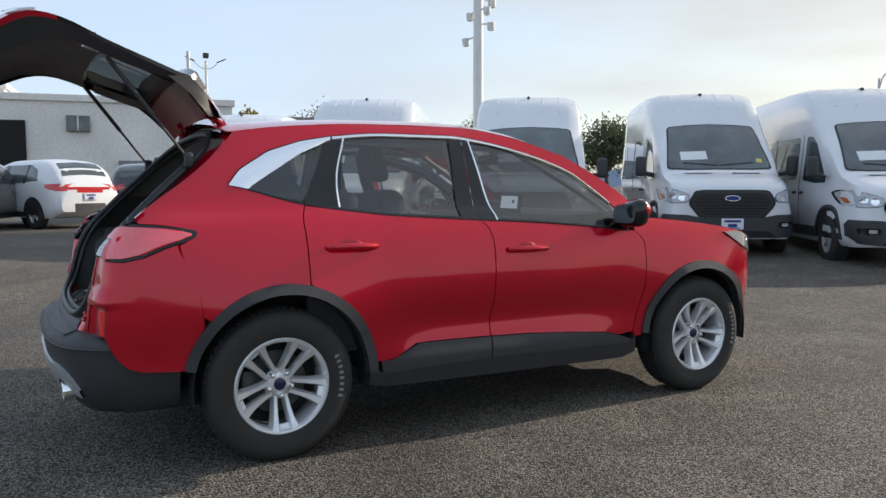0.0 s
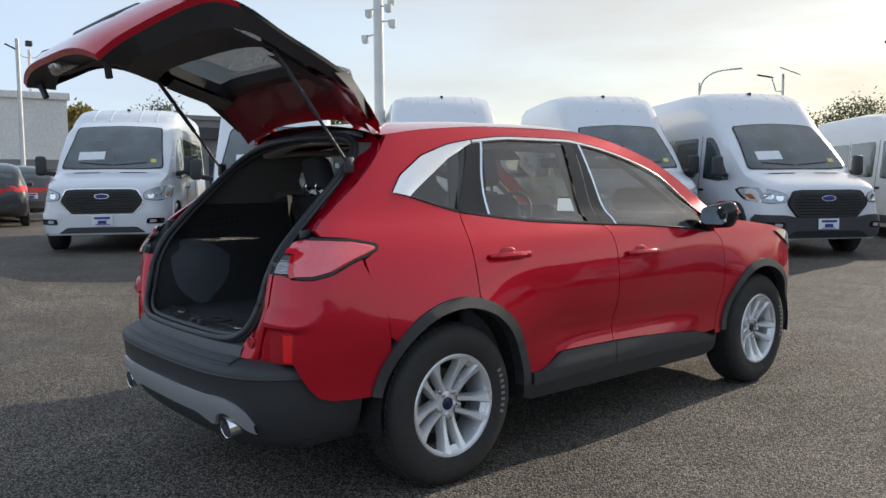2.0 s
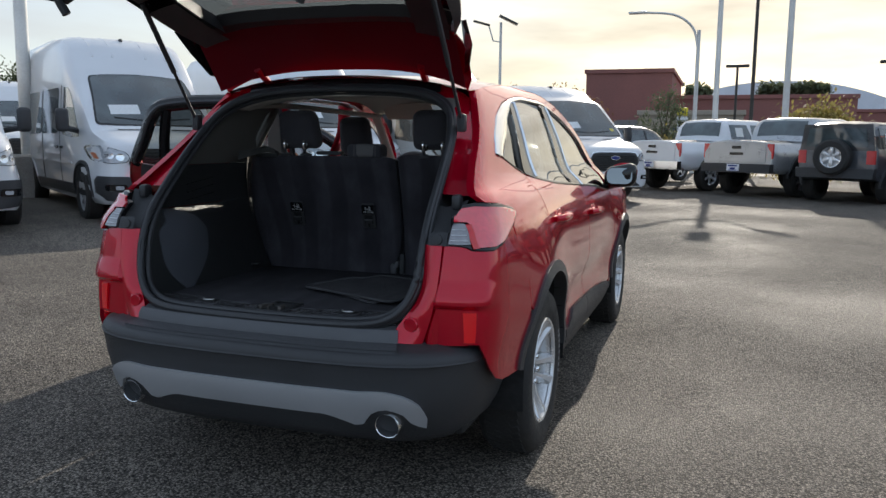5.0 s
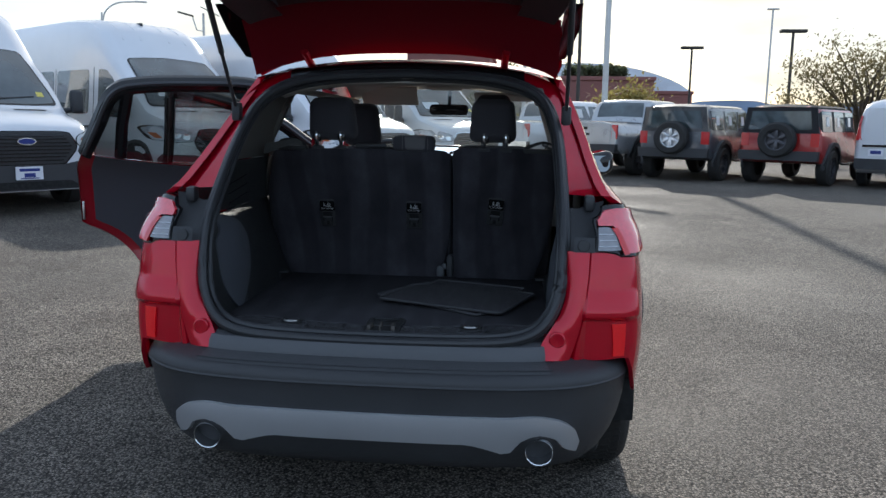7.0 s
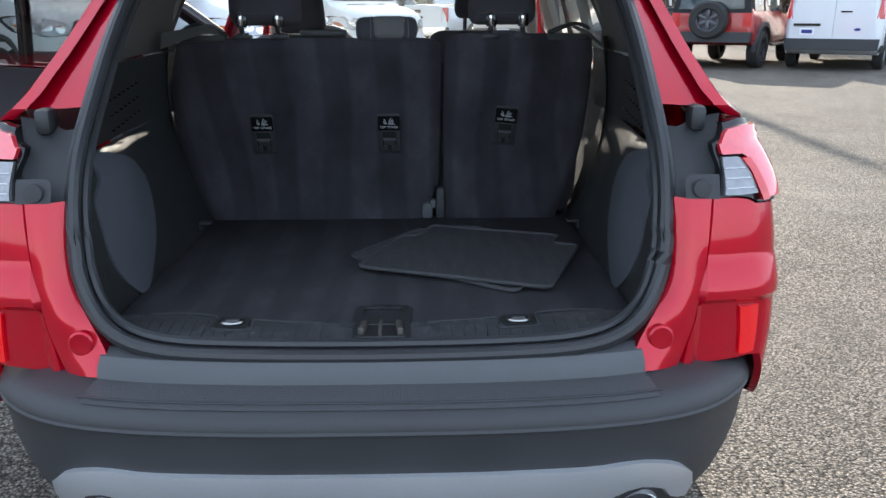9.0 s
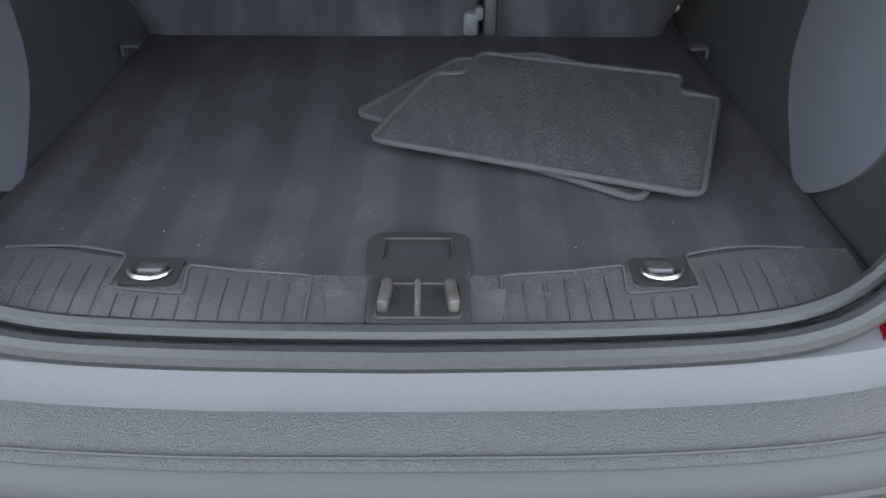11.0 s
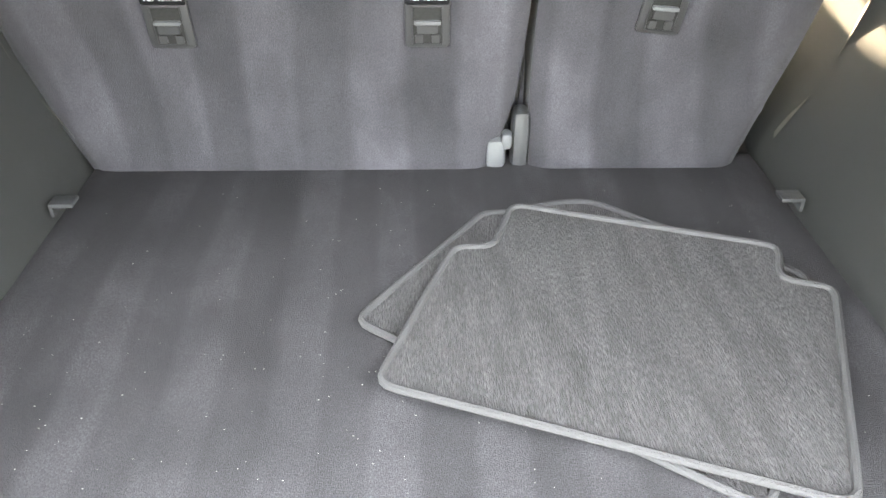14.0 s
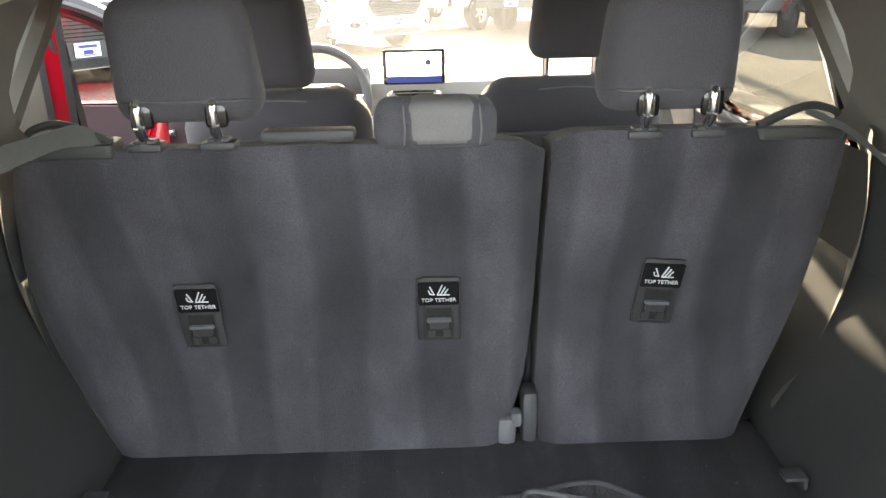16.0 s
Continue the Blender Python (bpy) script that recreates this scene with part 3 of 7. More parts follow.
quarter_glass = [(-.083, 1.291), (.041, 1.366), (.196, 1.460), (.330, 1.514)] + [(.345, 1.46), (.235, 1.212)] + [(.05, 1.253)]
for s in (1, -1):
    bm = sheet(quarter_glass, on_side(-.014), .02)
    if s < 0:
        flip_x(bm)
    part("quarter_glass", bm, TINTED, CAR).visible_shadow = False
strip("window_chrome", resample([(-.178, 1.306)] + TOPLINE[:5], 30), resample([(-.083, 1.288), (-.05, 1.312), (.041, 1.368), (.196, 1.462), (.30, 1.506), (.36, 1.530)], 30), CHROME, .010)
strip("window_chrome", top_run(.375, 2.085, 60), top_run(.375, 2.085, 60, -.019), CHROME, .010)
strip("belt_trim", belt_run(.19, 2.15, 30, -.004), belt_run(.19, 2.15, 30, .010), BLACK_GLOSS, .006, (1,))
strip("belt_trim", belt_run(-.09, .18, 8, -.004), belt_run(-.09, .18, 8, .006), BLACK_GLOSS, .004)
glass_band("front_door_glass", 1.235, 2.10, (1,), -.06, -.02, DOOR_GLASS)
glass_band("rear_door_glass", .355, 1.035, (1,), .07, 0.03)
# pillars between the panes
for y0, y1, t0, t1, nm in ((.178, .358, .160, .075, "c_pillar_trim"), (1.025, 1.131, .03, .002, "rear_b_pillar_trim"), (1.135, 1.245, .002, -.06, "front_b_pillar_trim")):
    for s in (1,):
        n = 20
        l0 = [(y0 + t0 * k / n, belt_z(y0) + .008 + (top_z(y0 + t0) - .018 - belt_z(y0) - .008) * k / n) for k in range(n + 1)]
        l1 = [(y1 + t1 * k / n, belt_z(y1) + .008 + (top_z(y1 + t1) - .018 - belt_z(y1) - .008) * k / n) for k in range(n + 1)]
        part(nm, ruled(*[[(s * (side_x(a[0] + (b[0] - a[0]) * q, a[1] + (b[1] - a[1]) * q) + .004), a[0] + (b[0] - a[0]) * q, a[1] + (b[1] - a[1]) * q) for a, b in zip(l0, l1)] for q in np.linspace(0, 1, 9)]), BLACK_GLOSS, CAR)
for a, b, c in (((.43, 1.545), (.362, 1.36), (.352, 1.196)), ((1.172, 1.553), (1.205, 1.33), (1.238, 1.118))):
    pts = resample(rounded([a, b, c], 6), 14)
    strip("pane_chrome", pts, [(y + .013, z) for y, z in pts], CHROME, .013, (1,))


def handle(y, z, s=1, parent=None):
    x = side_x(y, z)
    bm = tube([(s * (x + .008), y - .128, z), (s * (x + .033), y - .10, z + .002), (s * (x + .043), y, z + .003), (s * (x + .033), y + .10, z), (s * (x + .008), y + .128, z)], lambda k: .014 + .004 * math.sin(math.pi * k), 10, flat=1.0)
    h = part("door_handle", bm, RED, parent or CAR)
    # cup is a slight bulge; the darker red paints the recess's shade
    cup = bmesh.new()
    bmesh.ops.create_uvsphere(cup, u_segments=20, v_segments=10, radius=1)
    bmesh.ops.transform(cup, matrix=Matrix.Translation((s * (x - .001), y - .005, z - .003)) @ Matrix.Diagonal((.006, .062, .042, 1)), verts=cup.verts)
    part("handle_cup_shade", cup, DARKER_RED, h)


handle(.377, 1.006)
handle(1.412, .957)
FRONT_SWING = Matrix.Translation((-.890, 2.25, 0)) @ Matrix.Rotation(radians(-62), 4, "Z") @ Matrix.Translation((.885, -2.24, 0))
# mirrors: rounded housing with the glass set in its back, body-coloured cap in front
for s in (1, -1):
    bm = box(.215, .13, .150, (0, 0, 0), .055, seg=5)
    for v in bm.verts:
        k = max(0, v.co.y / .065)
        v.co.x *= 1 - .22 * k * k
        v.co.z *= 1 - .25 * k * k
        v.co.z += .02 * (v.co.x * s / .1) * (1 if v.co.z > 0 else .4)
    at = FRONT_SWING if s < 0 else Matrix()
    bmesh.ops.transform(bm, matrix=at @ pose(s * .955, 2.10, 1.135), verts=bm.verts)
    m = part("door_mirror", bm, BLACK_GLOSS, CAR)
    cap = bmesh.new()
    bmesh.ops.create_uvsphere(cap, u_segments=24, v_segments=14, radius=1)
    for v in cap.verts:
        v.co = Vector((v.co.x * .108, max(v.co.y, 0.0) * .090, v.co.z * (.080 if v.co.z > 0 else .05) + .018 * s * v.co.x))
        v.co = at @ (v.co + Vector((s * .958, 2.105, 1.142)))
    part("mirror_cap", cap, RED, m)
    part("mirror_glass", slab(round_rect(.165, .105, .040), .004, at @ pose(s * .955, 2.036, 1.137, 86, 0, s * 6)), material("mirror glass", (.22, .24, .26), .03, 1.0, grain=.03), m)
    part("mirror_foot", tube([tuple(at @ Vector(p)) for p in ((s * .83, 2.13, 1.055), (s * .88, 2.12, 1.07), (s * .92, 2.10, 1.09))], .028, 8), BLACK_GLOSS, m)


# ---- wheels ----
CAST_IRON = material("dark cast iron", (0.09, 0.088, 0.085), 0.55, 0.6, grain=0.2, grain_scale=90, stain=0.2, stain_scale=20)
SIDEWALL = material("pale sidewall rubber", (0.20, 0.20, 0.195), 0.8, grain=0.2, grain_scale=90)
def wheel(y, s):
    """Tyre, ten-spoke alloy rim, disc and hub at one corner; s is the side."""
    hub = new("wheel")
    hub.parent = CAR
    hub.location = (s * .795, y, .362)
    if s < 0:
        hub.rotation_euler = (0, 0, math.pi)
    prof = [(.225, -.10), (.30, -.112), (.335, -.105), (.355, -.085), (.362, -.05), (.362, .05), (.355, .085), (.335, .105), (.31, .113), (.27, .112), (.235, .104), (.222, .095)]
    part("tyre", lathe(prof, 64), TYRE, hub)
    tread = bmesh.new()
    for k in range(60):
        for j, (c, w) in enumerate(((-.058, .026), (-.02, .03), (.02, .03), (.058, .026))):
            b = box(w, .022, .005, (c, 0, .3622), 0, Matrix.Rotation(radians(18 if c > 0 else -18), 4, "Z"))
            bmesh.ops.transform(b, matrix=Matrix.Rotation(2 * math.pi * (k + .5 * (j % 2)) / 60, 4, "X"), verts=b.verts)
            me = bpy.data.meshes.new("t")
            b.to_mesh(me)
            b.free()
            tread.from_mesh(me)
            bpy.data.meshes.remove(me)
    part("tread", tread, TYRE, hub, smooth=False)
    # raised sidewall marks as plain bars
    marks = []
    for k in range(8):
        b = box(.0016, .014, .022, (.1125, 0, .292), 0)
        bmesh.ops.transform(b, matrix=Matrix.Rotation(radians(-66 - 5.6 * k), 4, "X"), verts=b.verts)
        marks.append(b)
    part("sidewall_marks", merge(*marks), SIDEWALL, hub, "pale raised sidewall marks", smooth=False)
    rim = part("rim", lathe([(.226, -.09), (.215, -.08), (.205, .0), (.207, .07), (.213, .086), (.228, .096), (.231, .101), (.226, .106), (.216, .104), (.208, .092)], 64), ALLOY, hub)
    part("brake_disc", lathe([(.0, -.018), (.150, -.018), (.150, -.034), (0, -.034)], 40), CAST_IRON, rim)
    part("wheel_back", lathe([(.0, -.05), (.206, -.05)], 40), DARK_VOID, rim)
    part("caliper", box(.045, .055, .12, (-.012, -.140, .01), .015), CAST_IRON, rim)
    for k in range(5):
        spoke = bmesh.new()
        for d in (-1, 1):
            rows = []
            for i in range(7):
                q = i / 6
                r = .052 + q * .163
                mid = d * (.025 + .016 * q + .010 * q ** 3)
                w = .0125 + .002 * q + .013 * q ** 4
                dep = .050 + .052 * q - .010 * math.sin(math.pi * q)
                rows.append([(dep - .045, mid - w * 1.25, r), (dep - .008, mid - w, r), (dep + .003, mid - w * .62, r), (dep + .003, mid + w * .62, r), (dep - .008, mid + w, r), (dep - .045, mid + w * 1.25, r)])
            b = ruled(*rows)
            bmesh.ops.recalc_face_normals(b, faces=b.faces[:])
            me = bpy.data.meshes.new("t")
            b.to_mesh(me)
            b.free()
            spoke.from_mesh(me)
            bpy.data.meshes.remove(me)
        web = ruled([(.06, -.030, .206), (.088, -.030, .210), (.088, .030, .210), (.06, .030, .206)], [(.05, -.022, .184), (.070, -.022, .188), (.070, .022, .188), (.05, .022, .184)])
        me = bpy.data.meshes.new("t")
        web.to_mesh(me)
        web.free()
        spoke.from_mesh(me)
        bpy.data.meshes.remove(me)
        bmesh.ops.rotate(spoke, cent=(0, 0, 0), matrix=Matrix.Rotation(2 * math.pi * (k + .5) / 5 + .06, 3, "X"), verts=spoke.verts)
        part("spoke", spoke, ALLOY, rim)
        a = -(2 * math.pi * (k + .5) / 5 + .06)
        part("lug_nut", lathe([(.0135, .03), (.0135, .062), (.010, .070), (0, .072)], 12), CHROME, rim).location = (0, .057 * math.sin(a), .057 * math.cos(a))
    part("hub_face", lathe([(.075, .018), (.072, .040), (.045, .050), (.034, .052), (0, .052)], 30), ALLOY, rim)
    cap = part("hub_cap", lathe([(.030, .048), (.029, .057), (.024, .060), (0, .060)], 24), material("navy hub cap", (.01, .014, .05), .25, grain=.05), rim)
    return hub


wheel(.013, 1), wheel(.013, -1), wheel(2.72, 1), wheel(2.72, -1)

# ---- rear end ----
# bumper: a plan line swept by an upright profile
PLAN = resample(rounded([(0, -.965), (.25, -.961), (.48, -.940), (.645, -.893), (.760, -.805), (.822, -.70), (.845, -.58), (.856, -.44)], 8), 40)


def sweep_bumper(profile, plan, name, mat, label=""):
    rows = []
    full = [(-x, y) for x, y in plan[:0:-1]] + list(plan)
    for k, (off, z) in enumerate(profile):
        row = []
        for i, (x, y) in enumerate(full):
            a, b = full[max(i - 1, 0)], full[min(i + 1, len(full) - 1)]
            d = Vector((b[0] - a[0], b[1] - a[1])).normalized()
            nx, ny = -d.y, d.x
            row.append((x + nx * off, y + ny * off, z))
        rows.append(row)
    bm = ruled(*rows)
    bmesh.ops.recalc_face_normals(bm, faces=bm.faces[:])
    return part(name, bm, mat, CAR, label)


bumper = sweep_bumper([(.15, .655), (.10, .652), (.035, .634), (.014, .622), (.003, .606), (.0, .590), (.003, .582), (.010, .540), (.014, .50), (.028, .44), (.050, .38), (.085, .32), (.12, .285), (.2, .27)], PLAN, "bumper", PLASTIC, "black textured rear bumper")
pad = [p for p in PLAN if p[0] < .60]
sweep_bumper([(.105, .6525), (.104, .657), (.034, .639), (.024, .630)], pad, "bumper_step_pad", PAD_PLASTIC, "ribbed bumper step pad")
sill = sweep_bumper([(.135, .702), (.105, .694), (.092, .676), (.086, .650)], [p for p in PLAN if p[0] < .60], "tailgate_sill", GREY_PLASTIC, "dark grey loading sill")
edge_in = [(x, y + .034, .640) for x, y in PLAN if x < .585]
pad_line = [(-x, y, z) for x, y, z in edge_in[:0:-1]] + edge_in
part("step_pad_edge", tube(pad_line, .0022, 6), RUBBER, CAR)
sweep_bumper([(.0015, .596), (-.0025, .590), (.0015, .584)], PLAN, "bumper_ridge", PLASTIC)
# silver skid plate with round ends over the exhaust tips
skid_plan = [p for p in PLAN if p[0] < .70]
rows_lo, full = [], [(-x, y) for x, y in skid_plan[:0:-1]] + list(skid_plan)
top_s = hermite([0, .42, .52, .60, .66, .70], [.502, .502, .503, .488, .448, .36])
low_s = hermite([0, .30, .40, .445, .475, .54, .60, .63, .66, .70], [.392, .392, .365, .350, .398, .430, .410, .375, .36, .352])
rows = []
for k in (0, .06, .12, .5, .88, .94, 1):
    row = []
    for i, (x, y) in enumerate(full):
        z0, z1 = top_s(abs(x)), low_s(abs(x))
        z = z0 + (z1 - z0) * k
        a, b = full[max(i - 1, 0)], full[min(i + 1, len(full) - 1)]
        d = Vector((b[0] - a[0], b[1] - a[1])).normalized()
        off = .026 + max(0, .46 - z) * .42 - (.022 if 0 < k < 1 else -.01)
        row.append((x - d.y * off, y + d.x * off, z))
    rows.append(row)
bm = ruled(*rows)
bmesh.ops.recalc_face_normals(bm, faces=bm.faces[:])
part("skid_plate", bm, SILVER, CAR, "silver painted lower bumper trim")
for s in (1, -1):
    e = part("exhaust_tip", lathe([(.041, .14), (.0415, -.002), (.0435, -.004), (.045, .0), (.045, .16)], 32, "z"), CHROME, CAR, "chromed exhaust tip")
    e.matrix_world = Matrix.Translation((s * .54, -.900, .374)) @ Euler((radians(-84), 0, 0)).to_matrix().to_4x4()
    d = part("exhaust_bore", lathe([(.0, .06), (.037, .06)], 24, "z"), DARK_VOID, e)

# jambs between the outer skin and the seal, on both sides and over the top
SHUT = [(0, -.115, 1.630), (.25, -.120, 1.622), (.42, -.135, 1.600), (.55, -.155, 1.565)] + [(side_x(REAR(z) + .03, z) - .002, REAR(z) + .032, z) for z in (1.52, 1.44, 1.335, 1.235, 1.16)]
SEAL = [(0, -.165, 1.575), (.25, -.17, 1.568), (.40, -.19, 1.55), (.50, -.225, 1.515), (.555, -.28, 1.46), (.58, -.37, 1.37), (.592, -.48, 1.27), (.597, -.58, 1.17), (.602, -.68, 1.07), (.602, -.735, .97), (.594, -.765, .85), (.562, -.795, .762), (.50, -.822, .718), (.40, -.838, .705), (.2, -.847, .701), (0, -.849, .700)]


def soften(points, n, times=8):
    """A line run through points and smoothed, its ends kept."""
    p = np.array(resample(points, n))
    for _ in range(times):
        p[1:-1] = .25 * p[:-2] + .5 * p[1:-1] + .25 * p[2:]
    return [tuple(float(v) for v in q) for q in p]


seal_curve = soften(SEAL, 80)
shut_curve = soften(SHUT, 44)
upper_seal = soften(SEAL[:8], 44)
for s in (1, -1):
    inner = [(x, y + .03, z - .01) for x, y, z in upper_seal]
    mids = [tuple((np.array(a) * .45 + np.array(b) * .55) + np.array((0, .035, -.01))) for a, b in zip(shut_curve, upper_seal)]
    bm = ruled([(s * x, y, z) for x, y, z in shut_curve], [(s * x, y + .022, z - .004) for x, y, z in shut_curve], [(s * x, y, z) for x, y, z in mids], [(s * x, y, z) for x, y, z in inner])
    bmesh.ops.recalc_face_normals(bm, faces=bm.faces[:])
    part("tailgate_jamb", bm, RED, CAR, "red painted tailgate jamb")
    # black pocket behind the lamp
    bm = ruled(*[[(s * x, y, z) for x, y, z in c] for c in ([(.735, -.610, 1.145), (.718, -.648, 1.105), (.708, -.700, 1.05), (.704, -.740, .988)], [(.70, -.585, 1.135), (.690, -.625, 1.095), (.682, -.675, 1.05), (.680, -.715, .985)], [(.65, -.600, 1.115), (.648, -.640, 1.075), (.645, -.685, 1.035), (.645, -.722, .985)], [(.60, -.585, 1.12), (.603, -.635, 1.08), (.604, -.685, 1.03), (.603, -.718, .98)])])
    pk = part("lamp_pocket", bm, PLASTIC, CAR, "black plastic pocket beside the tail lamp")
    ledge = ruled([(s * .632, -.752, .992), (s * .632, -.738, 1.028), (s * .640, -.732, 1.038)], [(s * .700, -.756, .992), (s * .700, -.742, 1.030), (s * .700, -.736, 1.038)], [(s * .702, -.72, .99), (s * .702, -.71, 1.03), (s * .702, -.70, 1.036)])
    part("pocket_ledge", ledge, PLASTIC, pk)
    b2 = part("pocket_cap", lathe([(.020, .0), (.018, -.006), (0, -.007)], 18, "z"), PLASTIC, pk)
    b2.matrix_world = Matrix.Translation((s * .664, -.748, 1.012)) @ Euler((radians(-100), 0, 0)).to_matrix().to_4x4()
    # red strip between the seal and the bumper cover, dished round the bump stop
    lo = soften([(.614, -.730, .992), (.616, -.750, .90), (.612, -.758, .84), (.595, -.772, .785), (.565, -.792, .742), (.535, -.812, .700), (.520, -.838, .655)], 18, 2)
    hi = resample([(.684, -.752, .992), (.680, -.770, .90), (.671, -.783, .81), (.655, -.792, .73), (.629, -.798, .648)], 18)
    cols = []
    for k in (0, .12, .3, .5, .7, .88, 1):
        col = []
        for p, q in zip(lo, hi):
            x, y, z = (p[i] + (q[i] - p[i]) * k for i in range(3))
            r = math.hypot(x - .588, z - .714)
            col.append((s * x, y - .010 * math.sin(math.pi * k) + .012 * math.exp(-(r / .036) ** 2) * (1 if 0 < k < 1 else 0), z))
        cols.append(col)
    bm = ruled([(x, y + .03, z) for x, y, z in cols[0]], *cols, [(x, y + .03, z) for x, y, z in cols[-1]])
    bmesh.ops.recalc_face_normals(bm, faces=bm.faces[:])
    corner_strip = part("rear_corner_panel", bm, RED, CAR)
    b = part("bump_stop", lathe([(.027, .012), (.026, -.006), (.022, -.009), (.012, -.008), (0, -.008)], 28, "z"), RED, corner_strip)
    b.matrix_world = Matrix.Translation((s * .588, -.800, .714)) @ Euler((radians(-92), 0, 0)).to_matrix().to_4x4()
seal_full = [(-x, y, z) for x, y, z in seal_curve[:0:-1]] + seal_curve[:-1]
part("tailgate_seal_base", tube([(x * 1.018, y + .012, z + float(np.interp(z, [.70, .80, 1.40, 1.55], [-.012, .0, .0, .012]))) for x, y, z in seal_full], .013, 8, closed=True), RUBBER, CAR)
part("tailgate_seal", tube(seal_full, .015, 10, closed=True), RUBBER, CAR, "black rubber tailgate seal")
part("tailgate_seal_lip", tube([(x * .98, y + .028, z + float(np.interp(z, [.70, .80, 1.40, 1.55], [.014, .0, .0, -.014]))) for x, y, z in seal_full], .011, 8, closed=True), RUBBER, CAR)

# the rear corner as one surface: u runs outwards across the back and then forward along the flank
def corner_line(z):
    d = .55 * np.linspace(0, 1, 70) ** 2
    x = np.array([side_x(REAR(z) + float(v), z) for v in d])
    return d, x, d + x - x[0]


TABLES = {}


def corner_table(z):
    if z not in TABLES:
        TABLES[z] = corner_line(z)
    return TABLES[z]


def corner(u, z, off=0.0):
    zr = round(z, 4)
    d, x, run = corner_table(zr)
    def at(q):
        k = float(np.interp(q, run, d))
        return float(np.interp(k, d, x)), REAR(zr) + k
    x1, y1 = at(u)
    x0, y0 = at(u - .012)
    x2, y2 = at(u + .012)
    n = Vector((y2 - y0, -(x2 - x0))).normalized() if u > .012 else Vector((0.1, -1)).normalized()
    return (x1 + n.x * off, y1 + n.y * off, z)


def u_of_x(xq, z):
    d, x, run = corner_table(round(z, 4))
    return float(np.interp(xq, x, run))


def u_of_y(yq, z):
    d, x, run = corner_table(round(z, 4))
    return float(np.interp(yq - REAR(z), d, run))


def by_x(*pairs):
    return [(u_of_x(x, z), z) for x, z in pairs]


def by_y(*pairs):
    return [(u_of_y(y, z), z) for y, z in pairs]


SHELF = hermite([.60, .770, .778, .786, .800, .845, .858, .868, .90], [0, 0, .004, .017, .019, .010, .005, 0, 0])


def cover_off(u, z):
    """The bumper cover's shelf over the reflector niche, and the niche itself."""
    y = corner(u, z)[1]
    fade = 1 / (1 + math.exp((u - .27) / .03))
    niche = -.014 / (1 + math.exp((u - .205) / .006)) if z < .778 else 0
    return SHELF(z) * fade + niche * min(1, max(0, (u - .02) / .02))


cover_top = by_x((.690, .992), (.74, .990), (.765, .986), (.785, .976)) + by_y((-.663, .972), (-.593, .985), (-.502, 1.024), (-.44, 1.040))
cover = (cover_top + by_y(*SEAM[1:4]) + by_y((-.348, .72)) + by_y(*[p for p in arch_r[::-1] if p[0] < -.34 and p[1] > .475]) + by_y((-.50, .484), (-.60, .492), (-.657, .511), (-.696, .551), (-.735, .62))
         + by_x((.822, .650), (.77, .645), (.70, .642), (.640, .645), (.652, .70), (.668, .76), (.677, .82), (.685, .90)))
lamp_out = by_x((.700, .994), (.703, 1.05), (.712, 1.10), (.722, 1.130), (.76, 1.137)) + by_y((-.592, 1.133), (-.50, 1.126), (-.42, 1.113), (-.376, 1.103), (-.366, 1.092), (-.376, 1.074), (-.43, 1.050), (-.502, 1.028), (-.593, .990), (-.663, .976)) + by_x((.785, .981), (.765, .991), (.74, .995))
lamp_red = by_x((.708, 1.074), (.710, 1.095), (.718, 1.112), (.727, 1.120), (.76, 1.126)) + by_y((-.592, 1.122), (-.50, 1.114), (-.43, 1.101), (-.398, 1.092), (-.392, 1.087), (-.400, 1.080), (-.445, 1.062), (-.515, 1.040), (-.600, 1.005), (-.663, .991)) + by_x((.787, .990), (.782, 1.0), (.772, 1.036), (.762, 1.066), (.750, 1.074))
lamp_clear = by_x((.706, 1.0), (.707, 1.05), (.708, 1.069), (.742, 1.069), (.753, 1.062), (.766, 1.034), (.777, 1.001), (.745, .999))
band = by_x((.748, 1.066), (.764, 1.068), (.776, 1.048), (.790, 1.016), (.802, .988), (.786, .985), (.773, 1.015), (.762, 1.045))
clear_ribs = [by_x((.710, z), (.710, z + .002), (r, z + .002), (r + .002, z)) for z, r in ((1.012, .766), (1.030, .760), (1.048, .752))]
niche_line = by_x((.765, .762), (.815, .762), (.822, .740), (.822, .665), (.812, .656), (.772, .656))
